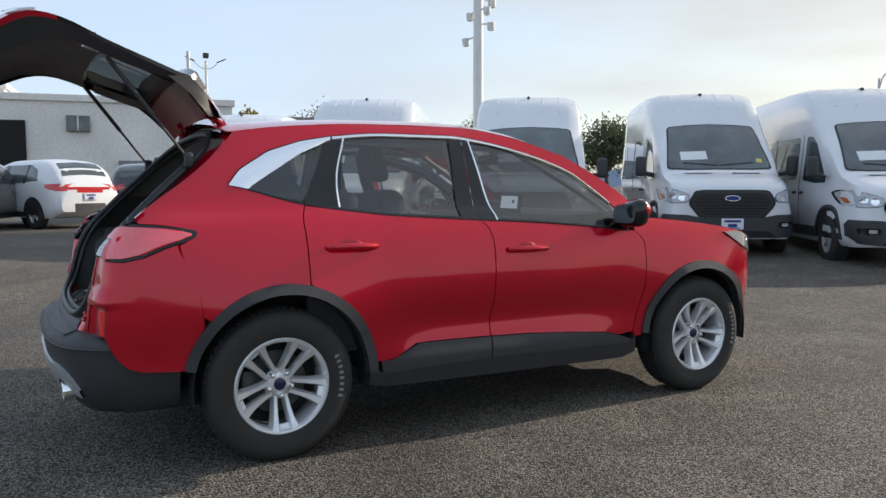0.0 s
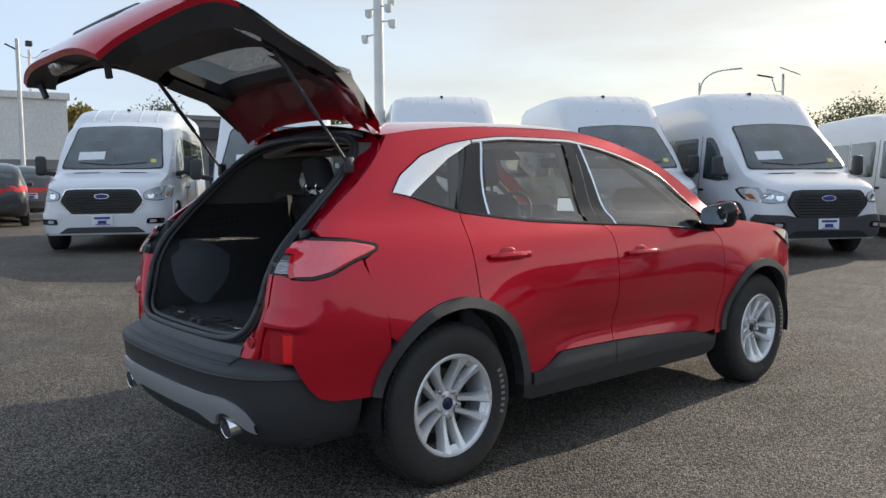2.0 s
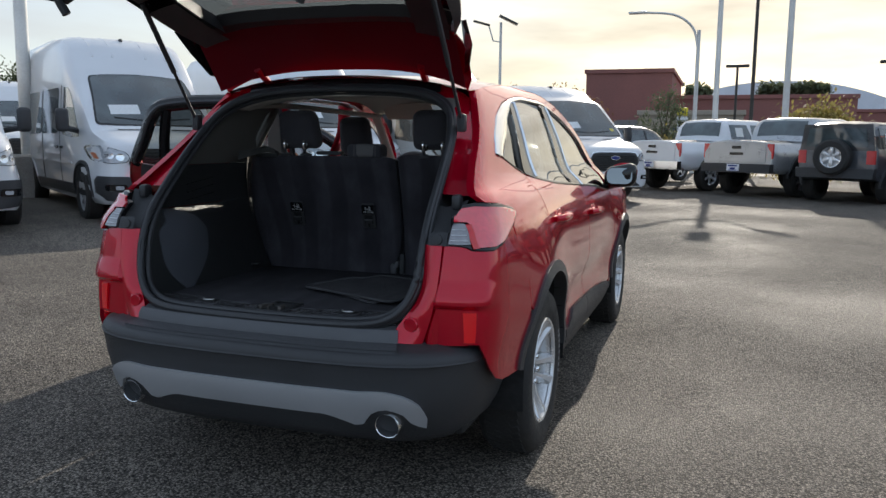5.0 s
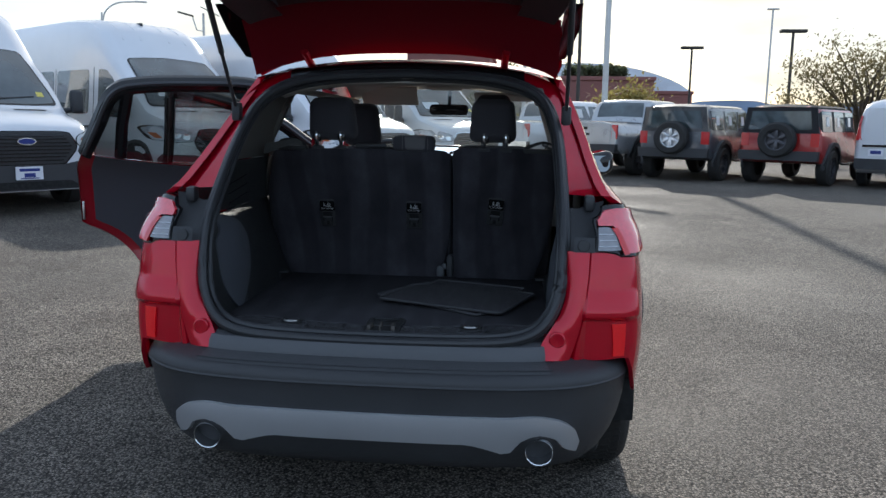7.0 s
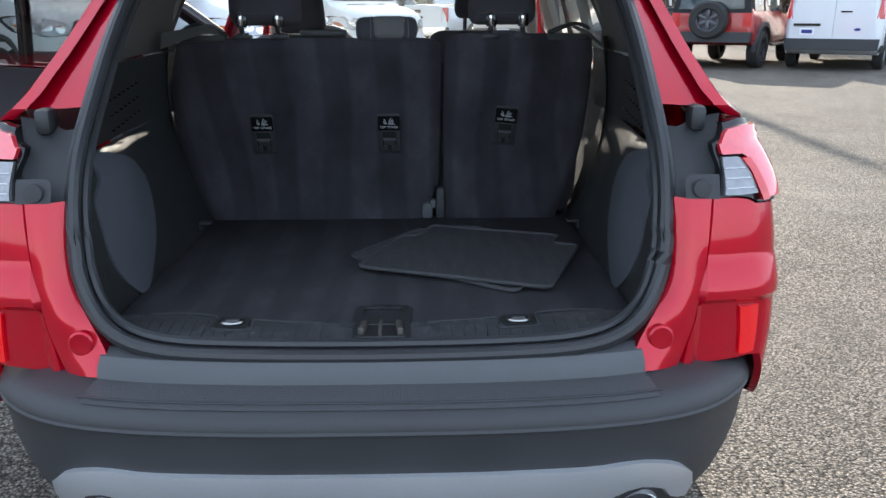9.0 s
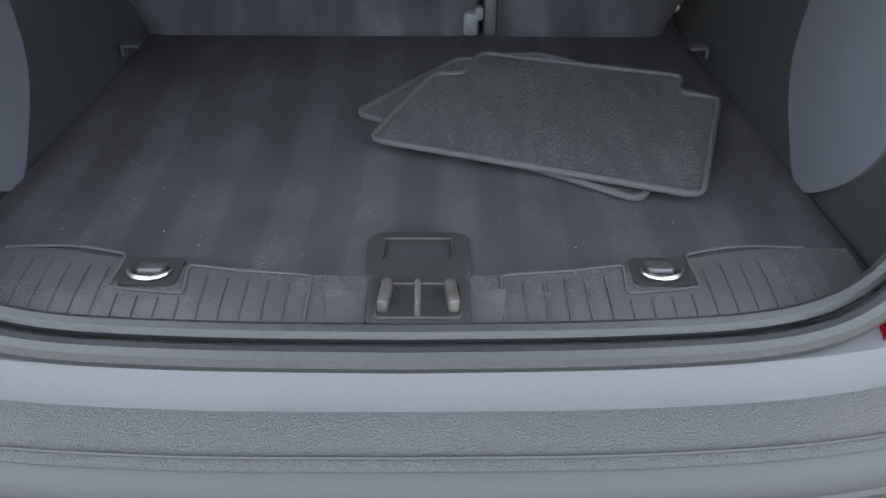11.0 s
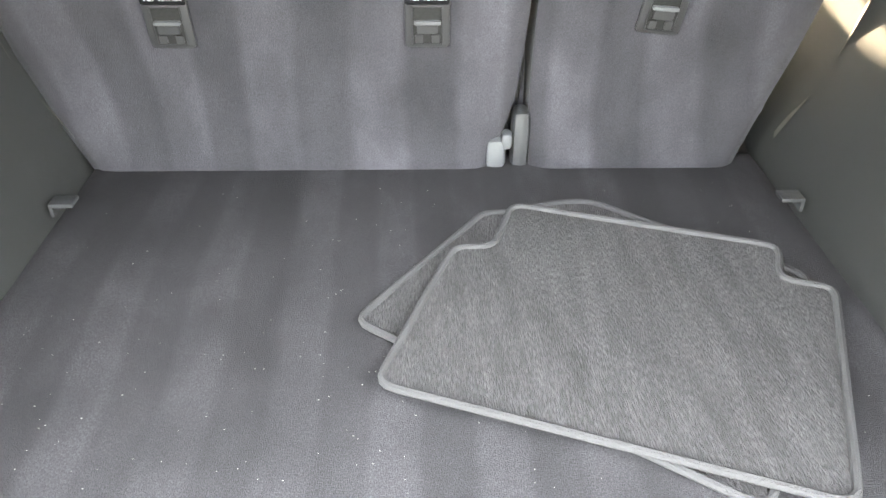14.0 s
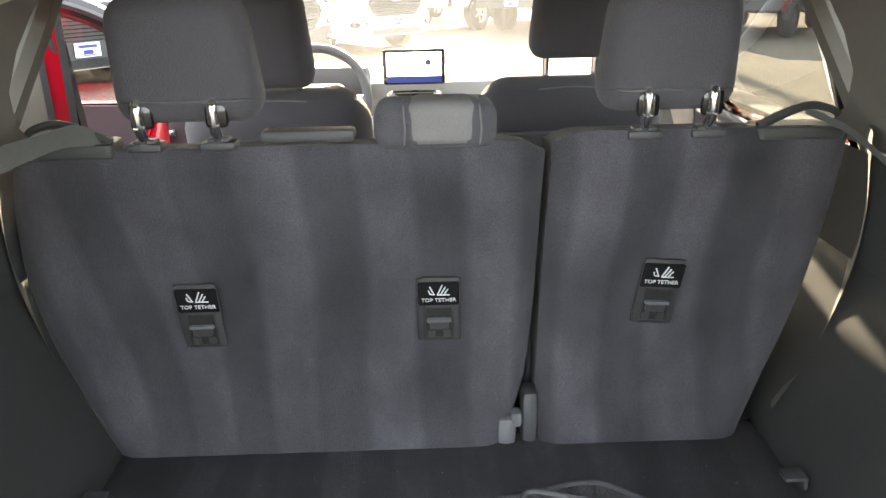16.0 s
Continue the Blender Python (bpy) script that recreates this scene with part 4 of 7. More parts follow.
for s in (1, -1):
    bm = sheet(cover, lambda u, z: corner(u, z, cover_off(u, z)), .010, .02, (-.6, .6, 0))
    bmesh.ops.recalc_face_normals(bm, faces=bm.faces[:])
    part("bumper_cover", flip_x(bm) if s < 0 else bm, RED, CAR)
    made = None
    for nm, out, mat, off, lb in (("tail_lamp", lamp_out, BLACK_GLOSS, .006, "red and clear wrap-round tail lamp"), ("red_lens", lamp_red, LENS_RED, .018, "red lamp lens"),
                                  ("clear_lens", lamp_clear, LENS_CLEAR, .015, "clear lamp lens"), ("lens_band", band, LENS_DARK, .0195, "bright red band in the lens"),
                                  ("rear_reflector", niche_line, REFLECTOR, -.007, "bright red rear reflector")):
        if nm == "rear_reflector":
            made = None
        bm = sheet(out, lambda u, z: corner(u, z, off), .014, .022, (-.15, .9, 0))
        bmesh.ops.recalc_face_normals(bm, faces=bm.faces[:])
        ob = part(nm, flip_x(bm) if s < 0 else bm, mat, made or CAR, lb)
        made = made or ob
        if nm == "clear_lens":
            for rib in clear_ribs:
                bm = sheet(rib, lambda u, z: corner(u, z, .0165), .014, .004, (-.15, .9, 0))
                bmesh.ops.recalc_face_normals(bm, faces=bm.faces[:])
                part("lens_rib", flip_x(bm) if s < 0 else bm, SILVER, ob)

# ---- raised tailgate, modelled shut and swung up about its hinge ----
HINGE = Matrix.Translation((0, -.12, 1.63)) @ Matrix.Rotation(radians(-61), 4, "X") @ Matrix.Translation((0, .12, -1.63))
TAILGATE = new("tailgate")
TAILGATE.parent = CAR
TAILGATE["label"] = "raised red tailgate with black inner trim and rear glass"
OUT_Y = hermite([.66, .74, .86, .98, 1.06, 1.13, 1.20, 1.28, 1.54], [-.925, -.948, -.960, -.965, -.950, -.91, -.840, -.735, -.44])
HALF = hermite([.66, .74, .86, 1.0, 1.08, 1.16, 1.30, 1.42, 1.52, 1.58, 1.64], [.50, .545, .60, .68, .715, .715, .685, .655, .61, .57, .48])


def gate(u, z, depth=0.0):
    """A point on the shut tailgate: u across from -1 to 1, z its height, depth inwards."""
    x = u * (HALF(z) - .4 * depth)
    wrap = .06 * abs(u) ** 4
    y = OUT_Y(z) + wrap + depth
    return (x, y, z)


def gate_skin(z0, z1, u0, u1, depth, nz=10, nu=16):
    return ruled(*[[gate(u, z, depth) for u in np.linspace(u0, u1, nu)] for z in np.linspace(z0, z1, nz)])


def gate_part(name, bm, mat, label="", parent=None):
    bmesh.ops.transform(bm, matrix=HINGE, verts=bm.verts)
    bmesh.ops.recalc_face_normals(bm, faces=bm.faces[:])
    return part(name, bm, mat, parent or TAILGATE, label)


GLASS_LO, GLASS_HI, GU = 1.295, 1.50, .74
# painted skin below and beside the glass, inner trim with the same opening
gate_part("outer_skin", gate_skin(.66, GLASS_LO - .02, -1, 1, 0, 18, 28), RED)
for s in (-1, 1):
    gate_part("glass_pillar_skin", gate_skin(GLASS_LO - .02, 1.60, s * (GU + .05), s, 0, 10, 6), BLACK_GLOSS)
rim = [gate(-1, z) for z in np.linspace(1.60, .66, 22)] + [gate(u, .66) for u in np.linspace(-1, 1, 16)[1:-1]] + [gate(1, z) for z in np.linspace(.66, 1.60, 22)]
rim_in = [(x * .93, y + .085 + .035 * math.sin(math.pi * min(1, max(0, (z - .70) / .72))), z + .012 + .085 * max(0, 1 - (z - .66) / .14)) for x, y, z in rim]
rim_low = [(x * .995, y + .025, z) for x, y, z in rim]
gate_part("edge_flange", ruled(rim[10:-10], rim_low[10:-10]), RED)
for q0, q1 in ((0, 11), (len(rim) - 11, len(rim))):
    gate_part("glass_edge", ruled(rim[q0:q1], rim_low[q0:q1]), BLACK_GLOSS)
for q0, q1, mt in ((0, 19, PLASTIC), (18, len(rim) - 18, PLASTIC), (len(rim) - 19, len(rim), PLASTIC)):
    gate_part("inner_flange", ruled([(x * .995, y + .025, z) for x, y, z in rim[q0:q1]], rim_in[q0:q1]), mt)
gate_part("inner_trim", merge(gate_skin(.76, .80, -.95, .95, .075, 4, 24), ruled(*[[gate(u, z, d) for u in np.linspace(-.95, .95, 24)] for z, d in ((.80, .075), (.86, .10), (1.0, .112), (1.12, .112), (GLASS_LO - .03, .10), (GLASS_LO, .05))]), gate_skin(GLASS_LO, GLASS_HI, -.97, -GU, .11, 6, 4), gate_skin(GLASS_LO, GLASS_HI, GU, .97, .11, 6, 4)), PLASTIC, "black plastic tailgate trim")
gate_part("upper_inner_frame", gate_skin(GLASS_HI, 1.625, -.96, .96, .05, 5, 20), PLASTIC)
gate_part("rear_glass", gate_skin(GLASS_LO - .02, 1.60, -GU - .05, GU + .05, .004, 8, 20), GATE_GLASS).visible_shadow = False
for u0, u1, z0, z1, q in ((-.5, .5, .74, .84, .05), (-.28, .28, .90, .985, .095), (-.85, -.45, 1.03, 1.16, .05), (.45, .85, 1.03, 1.16, .05)):
    bm = ruled(*[[gate(u, z, .114 + (q if 0 < i < 3 else 0) * (-.35)) for i, z in enumerate((z0, z0 + .02, z1 - .02, z1))] for u in np.linspace(u0, u1, 8)])
    gate_part("trim_recess", bm, GREY_PLASTIC)
for s in (1, -1):
    gate_part("pull_cup", box(.16, .04, .05, gate(0.55 * s, .80, .10), .012), BLACK_GLOSS)
gate_part("latch", box(.09, .05, .10, gate(0, .70, .07), .012), STEEL)
for s in (1, -1):
    gate_part("gate_bumper", tube([gate(s * .9, .705, .07), gate(s * .9, .69, .125)], .014, 8), RUBBER)
gate_part("glass_lip", merge(ruled([gate(u, GLASS_HI, .003) for u in np.linspace(-.96, .96, 20)], [gate(u, GLASS_HI, .052) for u in np.linspace(-.96, .96, 20)]), ruled(*[[gate(s * GU, z, d) for z in np.linspace(GLASS_LO, GLASS_HI, 8)] for s in (1,) for d in (.003, .082)]), ruled(*[[gate(-GU, z, d) for z in np.linspace(GLASS_LO, GLASS_HI, 8)] for d in (.003, .082)])), PLASTIC)
# spoiler over the glass
rows = []
for yy, zz, inset in ((-.165, 1.655, .02), (-.21, 1.662, 0), (-.30, 1.655, 0), (-.38, 1.640, .01), (-.425, 1.622, .03), (-.43, 1.608, .035), (-.415, 1.598, .033)):
    rows.append([(u * (.60 - inset), yy + .09 * abs(u) ** 3, zz - .075 * abs(u) ** 2.6) for u in np.linspace(-1, 1, 25)])
gate_part("spoiler", ruled(*rows), RED)
# underside takes the shaded copy of the red paint
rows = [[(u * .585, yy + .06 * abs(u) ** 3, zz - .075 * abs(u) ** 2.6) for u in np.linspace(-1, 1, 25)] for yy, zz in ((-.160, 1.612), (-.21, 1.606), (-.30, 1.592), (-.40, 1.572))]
gate_part("spoiler_underside", ruled(*rows), GATE_RED_SHADED)
for s in (1, -1):
    gate_part("spoiler_end_trim", ruled([(s * .57, -.14, 1.585), (s * .585, -.25, 1.585), (s * .60, -.38, 1.55)], [(s * .61, -.18, 1.53), (s * .65, -.30, 1.50), (s * .655, -.42, 1.45)]), BLACK_GLOSS)
# lamp halves and plate recess on the outside
for s in (1, -1):
    gl = gate_part("gate_lamp", ruled(*[[tuple(np.array(gate(s * u, z)) + np.array((0, -.012, 0))) for u in np.linspace(.62, .98, 8)] for z in (1.0, 1.04, 1.09, 1.12)]), LENS_CLEAR, "clear and red tailgate lamp")
gate_part("plate_recess", box(.50, .03, .16, (0, -.955, .95), .02), PLASTIC)
gate_part("wiper", tube([gate(0, 1.245, -.03), gate(.3, 1.26, -.03), gate(.6, 1.30, -.03)], .009, 6), PLASTIC)
# gas struts
for s in (1, -1):
    a = Vector((s * .615, -.335, 1.425))
    b = HINGE @ Vector((s * .605, -.605, 1.265))
    c = a.lerp(b, .45)
    st = part("gas_strut", tube([tuple(a), tuple(c)], .007, 10), PLASTIC, CAR)
    part("strut_rod", tube([tuple(c), tuple(b)], .011, 8), PLASTIC, st)
    part("strut_foot", box(.035, .04, .07, tuple(a), .01), PLASTIC, st)
    part("roof_hinge", tube([(s * .38, -.10, 1.60), (s * .385, -.16, 1.635), (s * .39, -.20, 1.66)], .016, 8), DARKER_RED, CAR)
    part("side_bumper_stop", box(.035, .05, .055, (s * .688, -.60, 1.135), .012), RUBBER, CAR)
part("roof_rear_panel", ruled(*[[(u * .46, y, z - .03 * u * u) for u in np.linspace(-1, 1, 15)] for y, z in ((-.13, 1.622), (-.145, 1.612), (-.15, 1.585))]), BLACK_GLOSS, CAR)

# ---- cargo space ----
WALL_Z = (.70, .80, .92, 1.02, 1.06)
WALL_X = [hermite((-.765, -.474, -.18, .11, .40), xs) for xs in ((.575, .570, .563, .567, .60), (.580, .573, .580, .603, .64), (.590, .580, .607, .640, .67), (.600, .600, .635, .660, .69), (.62, .628, .650, .672, .70))]


def wall_x(y, z):
    """How far out the cargo wall stands."""
    return float(np.interp(z, WALL_Z, [f(y) for f in WALL_X]))


part("cargo_floor", box(1.14, .945, .05, (0, -.248, .690), .008), CARPET, CAR, "charcoal carpeted cargo floor")
for s in (1, -1):
    # lower side trim bulges over the wheel, upper trim runs to the pillar
    lines = [[(s * wall_x(y, z), y, z) for y in np.linspace(-.765 if z < .95 else -.765 + (z - .95) * 1.1, .40 if z < .95 else .32, 21)] for z in (.70, .75, .80, .86, .92, .97, 1.02, 1.06)]
    bm = ruled(*lines)
    part("cargo_side_trim", bm, CARGO_TRIM, CAR, "black plastic cargo side trim")
    # pale patch paints the sky light that the wheelhouse catches from behind
    patch = rounded([(-.315, .96), (-.40, 1.02), (-.52, 1.055), (-.585, 1.05), (-.60, 1.005), (-.645, .97), (-.645, .90), (-.63, .83), (-.58, .765), (-.49, .71), (-.42, .76), (-.34, .85)] + [(-.315, .96)], 4)[:-1]
    bm = sheet(patch, lambda y, z: (s * (wall_x(y, z) - .004 - .006 * math.exp(-((y + .47) / .12) ** 2)), y, z), .02, .02, (s, 0, 0))
    bmesh.ops.recalc_face_normals(bm, faces=bm.faces[:])
    part("skylit_trim_patch", bm, SKYLIT_PLASTIC, CAR, "smooth plastic wheelhouse patch, sky light painted in pale grey")
    for z0, z1, x0, x1, mat, nm in ((1.06, 1.24, .662, .645, CARGO_TRIM, "rear_pillar_lower_trim"), (1.24, 1.53, .668, .565, TRIM_DARK, "rear_pillar_trim")):
        rows = []
        for k in np.linspace(0, 1, 6):
            z = z0 + (z1 - z0) * k
            x = x0 + (x1 - x0) * k
            y0 = float(np.interp(z, [1.06, 1.17, 1.27, 1.37, 1.46, 1.53], [-.69, -.56, -.455, -.345, -.26, -.21]))
            y1 = .32 if z < 1.19 else float(np.interp(z, [1.19, 1.24, 1.29, 1.37, 1.46, 1.53], [.30, .30, .20, .14, .17, .26]))
            rows.append([(s * x * float(np.interp(y, [y0, y0 + .06, y0 + .45], [.89, .945, 1])), y, z) for y in np.linspace(y0, y1, 10)])
        part(nm, ruled(*rows), mat, CAR)
    for i in range(7):
        for j in range(3):
            part("vent_slot", box(.004, .010, .004, (s * .628, -.40 + .03 * i, 1.085 + .035 * j + .004 * i), 0), BLACK_GLOSS, CAR, smooth=False)
    part("cargo_hook", merge(box(.036, .030, .007, (s * .548, .005, .749), .002), box(.006, .028, .022, (s * .564, .005, .740), .002)), PLASTIC, CAR)
    ring = part("tie_down_ring", tube([(s * .305 + .024 * math.cos(a), -.716 + .018 * math.sin(a), .725) for a in np.linspace(math.pi, 2 * math.pi, 14)], .0033, 8), STEEL, CAR, "steel tie-down ring")
    part("ring_tab", slab(round_rect(.034, .032, .007), .012, pose(s * .305, -.706, .713, -14), .004), SILL_PLASTIC, ring)
    # shallow dark slab paints the shade of the ring's recess
    part("ring_pocket_shade", slab(round_rect(.070, .054, .010), .006, pose(s * .305, -.712, .7150)), DARK_VOID, ring)
# sill plate with ribs, borders and the striker
def sill_at(x, k):
    """A place on the sill plate: k runs from the carpet back to the seal."""
    y0 = -.722 + .062 * min(1, (abs(x) / .44)) ** 2
    y1 = -.832 + .040 * (abs(x) / .50) ** 3
    return (x, y0 + (y1 - y0) * k, .7190 - .003 * k - .022 * k ** 3)


sill_plate = part("sill_plate", ruled(*[[sill_at(x, k) for x in np.linspace(-.555, .555, 51)] for k in (0, .05, .2, .4, .6, .7, .8, .86, .92, .96, 1)], [(x, sill_at(x, 1)[1] + .004, .68) for x in np.linspace(-.555, .555, 51)]), SILL_PLASTIC, CAR, "ribbed grey plastic sill plate")
for s in (1, -1):
    for i in range(16):
        x = s * (.138 + i * .0245)
        k0 = .42 if abs(abs(x) - .302) < .048 else .08
        rib = [tuple(np.array(sill_at(x, k)) + np.array((0, 0, .0012))) for k in np.linspace(k0 + .08, .84, 10)]
        part("sill_rib", tube(rib, .0014, 6), SILL_PLASTIC, sill_plate)
    run = [(.122, .88), (.114, .80), (.112, .60), (.112, .40), (.112, .20), (.113, .10), (.120, .03), (.20, .02), (.25, .0), (.262, .05), (.258, .36), (.268, .42), (.338, .42), (.347, .36), (.345, .0), (.36, -.06), (.42, -.05), (.50, .0)]
    edge = [tuple(np.array(sill_at(s * x, k)) + np.array((0, 0, .0018))) for x, k in run]
    part("sill_border", tube(rounded(edge, 3), .0018, 6), MAT_EDGE, sill_plate)
    low = [tuple(np.array(sill_at(s * x, .90)) + np.array((0, 0, .0018))) for x in np.linspace(.122, .52, 20)]
    part("sill_border", tube(low, .0018, 6), MAT_EDGE, sill_plate)
    wing = [sill_at(.012 + s * x, k) for x, k in ((.068, .28), (.105, .30), (.095, .85), (.066, .80))]
    part("striker_wing", ruled([tuple(np.array(wing[0]) + (0, 0, .002)), tuple(np.array(wing[1]) + (0, 0, .006))], [tuple(np.array(wing[3]) + (0, 0, .002)), tuple(np.array(wing[2]) + (0, 0, .006))]), SILL_PLASTIC, sill_plate)
outer = [(.014 + u, -.680 + v) for u, v in round_rect(.126, .104, .018)]
inner = [(.013 + u, -.666 + v) for u, v in round_rect(.088, .046, .006)]
deep = [(.013 + u * .94, -.666 + v * .94) for u, v in round_rect(.088, .046, .006)]
floor_handle = part("floor_handle", ruled([(x, y, .7130) for x, y in outer], [(x, y, .7215) for x, y in outer], [(.014 + (x - .014) * .98, -.680 + (y + .680) * .98, .7228) for x, y in outer], [(x, y, .7228) for x, y in inner], [(x, y, .7220) for x, y in inner], close=True), CARGO_TRIM, CAR, "black cargo floor handle")
# recess walls coloured near black to deepen their shade
recess = part("handle_recess", ruled([(x, y, .7222) for x, y in inner], [(x, y, .7158) for x, y in deep], close=True), DARK_VOID, floor_handle)
part("recess_floor", slab([(x, y) for x, y in deep], .0008, pose(0, 0, .7156)), PLASTIC, recess)
part("handle_lip", tube([(-.030, -.689, .7230), (-.030, -.644, .7230), (.056, -.644, .7230), (.056, -.689, .7230)], .0014, 6), PLASTIC, floor_handle)
TAB_METAL = material("worn brown striker pad", (.085, .076, .068), .45, .2, grain=.4, grain_scale=180, stain=.3, stain_scale=60)
striker = part("striker_cover", slab(round_rect(.120, .088, .012), .010, pose(.015, -.767, .7110, 3), .004), CARGO_TRIM, CAR, "black latch cover with steel striker")
# dark slab on top of the cover paints the hole's shade
part("striker_hole_shade", slab(round_rect(.094, .058, .006), .0015, pose(.015, -.772, .7205, 3)), DARK_VOID, striker)
part("striker_rim", tube([(.015 + u, -.772 + v, .7220 + v * .052) for u, v in round_rect(.096, .060, .007)], .0020, 6, closed=True), PLASTIC, striker)
part("striker_loop", tube([(.014, -.800, .712), (.014, -.800, .735), (.014, -.764, .742), (.014, -.757, .715)], .0036, 8), TAB_METAL, striker)
for s in (1, -1):
    part("striker_side", box(.013, .046, .020, (.015 + s * .038, -.770, .727), .004, Matrix.Rotation(radians(s * 6), 4, "Z")), TAB_METAL, striker)
# lint on the carpet
rng = random.Random(5)
verts, faces = [], []
for _ in range(420):
    x, y, r = rng.uniform(-.52, .52), rng.uniform(-.70, .12), rng.uniform(.0003, .0008)
    i = len(verts)
    a = rng.uniform(0, 3)
    verts += [(x + r * math.cos(a + q) * (1.8 if q in (0, 3.14) else .8), y + r * math.sin(a + q), .7156) for q in (0, 1.57, 3.14, 4.71)]
    faces.append((i, i + 1, i + 2, i + 3))
me = bpy.data.meshes.new("lint")
me.from_pydata(verts, [], faces)
me.materials.append(material("pale lint", (.34, .33, .31), .9, grain=.1))
tagged(new("lint", me), "pale specks of lint on the cargo carpet", "lint", kind="stuff")


# ---- rear seats ----
back_y = hermite([.70, .76, .84, .92, 1.05, 1.30], [.160, .172, .176, .165, .135, .066])


def seatback(left, right, z1):
    """A padded seatback seen from behind: left and right give its edges at each height, its upper corners are rounded."""
    bm = bmesh.new()
    n, m = 20, 20
    grid = []
    for j in range(m + 1):
        z = .708 + j / m * (z1 - .708)
        a, b = left(z), right(z)
        row = []
        for i in range(n + 1):
            u = i / n
            u = .5 - .5 * math.cos(math.pi * u) * (.55 + .45 * abs(math.cos(math.pi * u)))
            e = min(1, min(u, 1 - u) * (b - a) / .035, (z1 - z) / .035)
            drop = .016 * max(0, 1 - min(u, 1 - u) * (b - a) / .05) ** 2 * max(0, 1 - (z1 - z) / .10)
            row.append(bm.verts.new((a + (b - a) * u, back_y(z) - .018 * (1 - (1 - e) ** 2) + .018, z - drop)))
        grid.append(row)
    for a, b in zip(grid, grid[1:]):
        for i in range(n):
            bm.faces.new((a[i], a[i + 1], b[i + 1], b[i]))
    ext = bmesh.ops.extrude_edge_only(bm, edges=[e for e in bm.edges if e.is_boundary])
    for v in ext["geom"]:
        if isinstance(v, bmesh.types.BMVert):
            v.co.y += .10
            v.co.z -= .012 if v.co.z > 1.25 else 0
    bmesh.ops.recalc_face_normals(bm, faces=bm.faces[:])
    return bm


SEATS = new("rear_seat_bench")
SEATS.parent = CAR
seat_l = part("seatback", seatback(hermite([.70, .80, .90, 1.03, 1.16, 1.28], [-.565, -.620, -.650, -.658, -.642, -.610]), hermite([.70, .74, .80, .87, 1.0, 1.28], [.098, .112, .132, .146, .154, .157]), 1.278), SEAT_CARPET, SEATS, "wide charcoal felt seatback")
seat_r = part("seatback", seatback(hermite([.70, .85, 1.28], [.170, .165, .168]), hermite([.70, .80, .90, 1.0, 1.15, 1.29], [.518, .556, .585, .600, .606, .598]), 1.289), SEAT_CARPET, SEATS, "narrow charcoal felt seatback")
part("seat_cushion", box(1.20, .5, .22, (0, .52, .80), .06), FABRIC, SEATS)
for x0, x1 in ((-.60, .16), (.175, .60)):
    part("seat_front_pad", box(x1 - x0, .10, .52, ((x0 + x1) / 2, .235, 1.0), .04, Matrix.Rotation(radians(15), 4, "X")), FABRIC, SEATS)
part("seat_hinge", box(.030, .05, .120, (.154, .200, .752), .013), PLASTIC, SEATS)
part("seat_hinge_bracket", merge(box(.036, .04, .060, (.112, .188, .735), .014), box(.02, .03, .03, (.13, .185, .76), .008)), GREY_PLASTIC, SEATS)


def headrest(x, y, z, w, h, mat, parent, back=None):
    bm = box(w, .105, h, (0, 0, 0), .042, seg=5)
    for v in bm.verts:
        k = (v.co.z + h / 2) / h
        v.co.x *= (.92 + .08 * math.sin(math.pi * min(1, k + .20))) * (1 + .18 * max(0, .25 - k) / .25 * abs(v.co.x) / w)
        v.co.z -= .35 * max(0, .22 - k) * h * (abs(v.co.x) / w * 2) ** 4
        v.co.y += -.02 * (k - .5)
    bmesh.ops.transform(bm, matrix=pose(x, y, z, 8), verts=bm.verts)
    hr = part("headrest", bm, mat, parent)
    return hr


for x, w, px in ((-.354, .206, (-.418, -.313)), (.335, .196, (.300, .392))):
    hr = headrest(x, .115, 1.404, w, .182, FABRIC, SEATS)
    part("headrest_seam", slab(round_rect(w * .992, .1045, .043), .0028, pose(x, .1235, 1.3455)), RUBBER, hr)
    for q in px:
        # black box behind the post paints the shade of its notch
        part("post_notch_shade", box(.032, .014, .038, (q + .002, .0855, 1.327), .006), BLACK_GLOSS, hr)
        part("headrest_post", tube(rounded([(q, .092, 1.350), (q, .079, 1.347), (q, .073, 1.337), (q, .074, 1.320), (q, .081, 1.303), (q, .094, 1.286)], 5), .0082, 12), CHROME, hr)
        part("post_collar", box(.050, .036, .012, (q, .097, 1.2815), .004), PLASTIC, hr)
        part("collar_rim", box(.032, .026, .007, (q, .096, 1.289), .003), PLASTIC, hr)
hr = part("headrest", box(.178, .10, .068, (-.002, .125, 1.302), .022, seg=4), FABRIC, SEATS)
part("headrest_insert", box(.109, .098, .066, (.007, .122, 1.305), .020, None, 4), GREY_FABRIC, hr)
for q in (-.047, .061):
    part("headrest_seam", tube([(q, .073, 1.278), (q + .002, .069, 1.30), (q, .075, 1.330), (q, .12, 1.338)], .0015, 5), GREY_FABRIC, hr)
part("seat_release", box(.135, .035, .018, (-.185, .10, 1.292), .006), PLASTIC, SEATS)
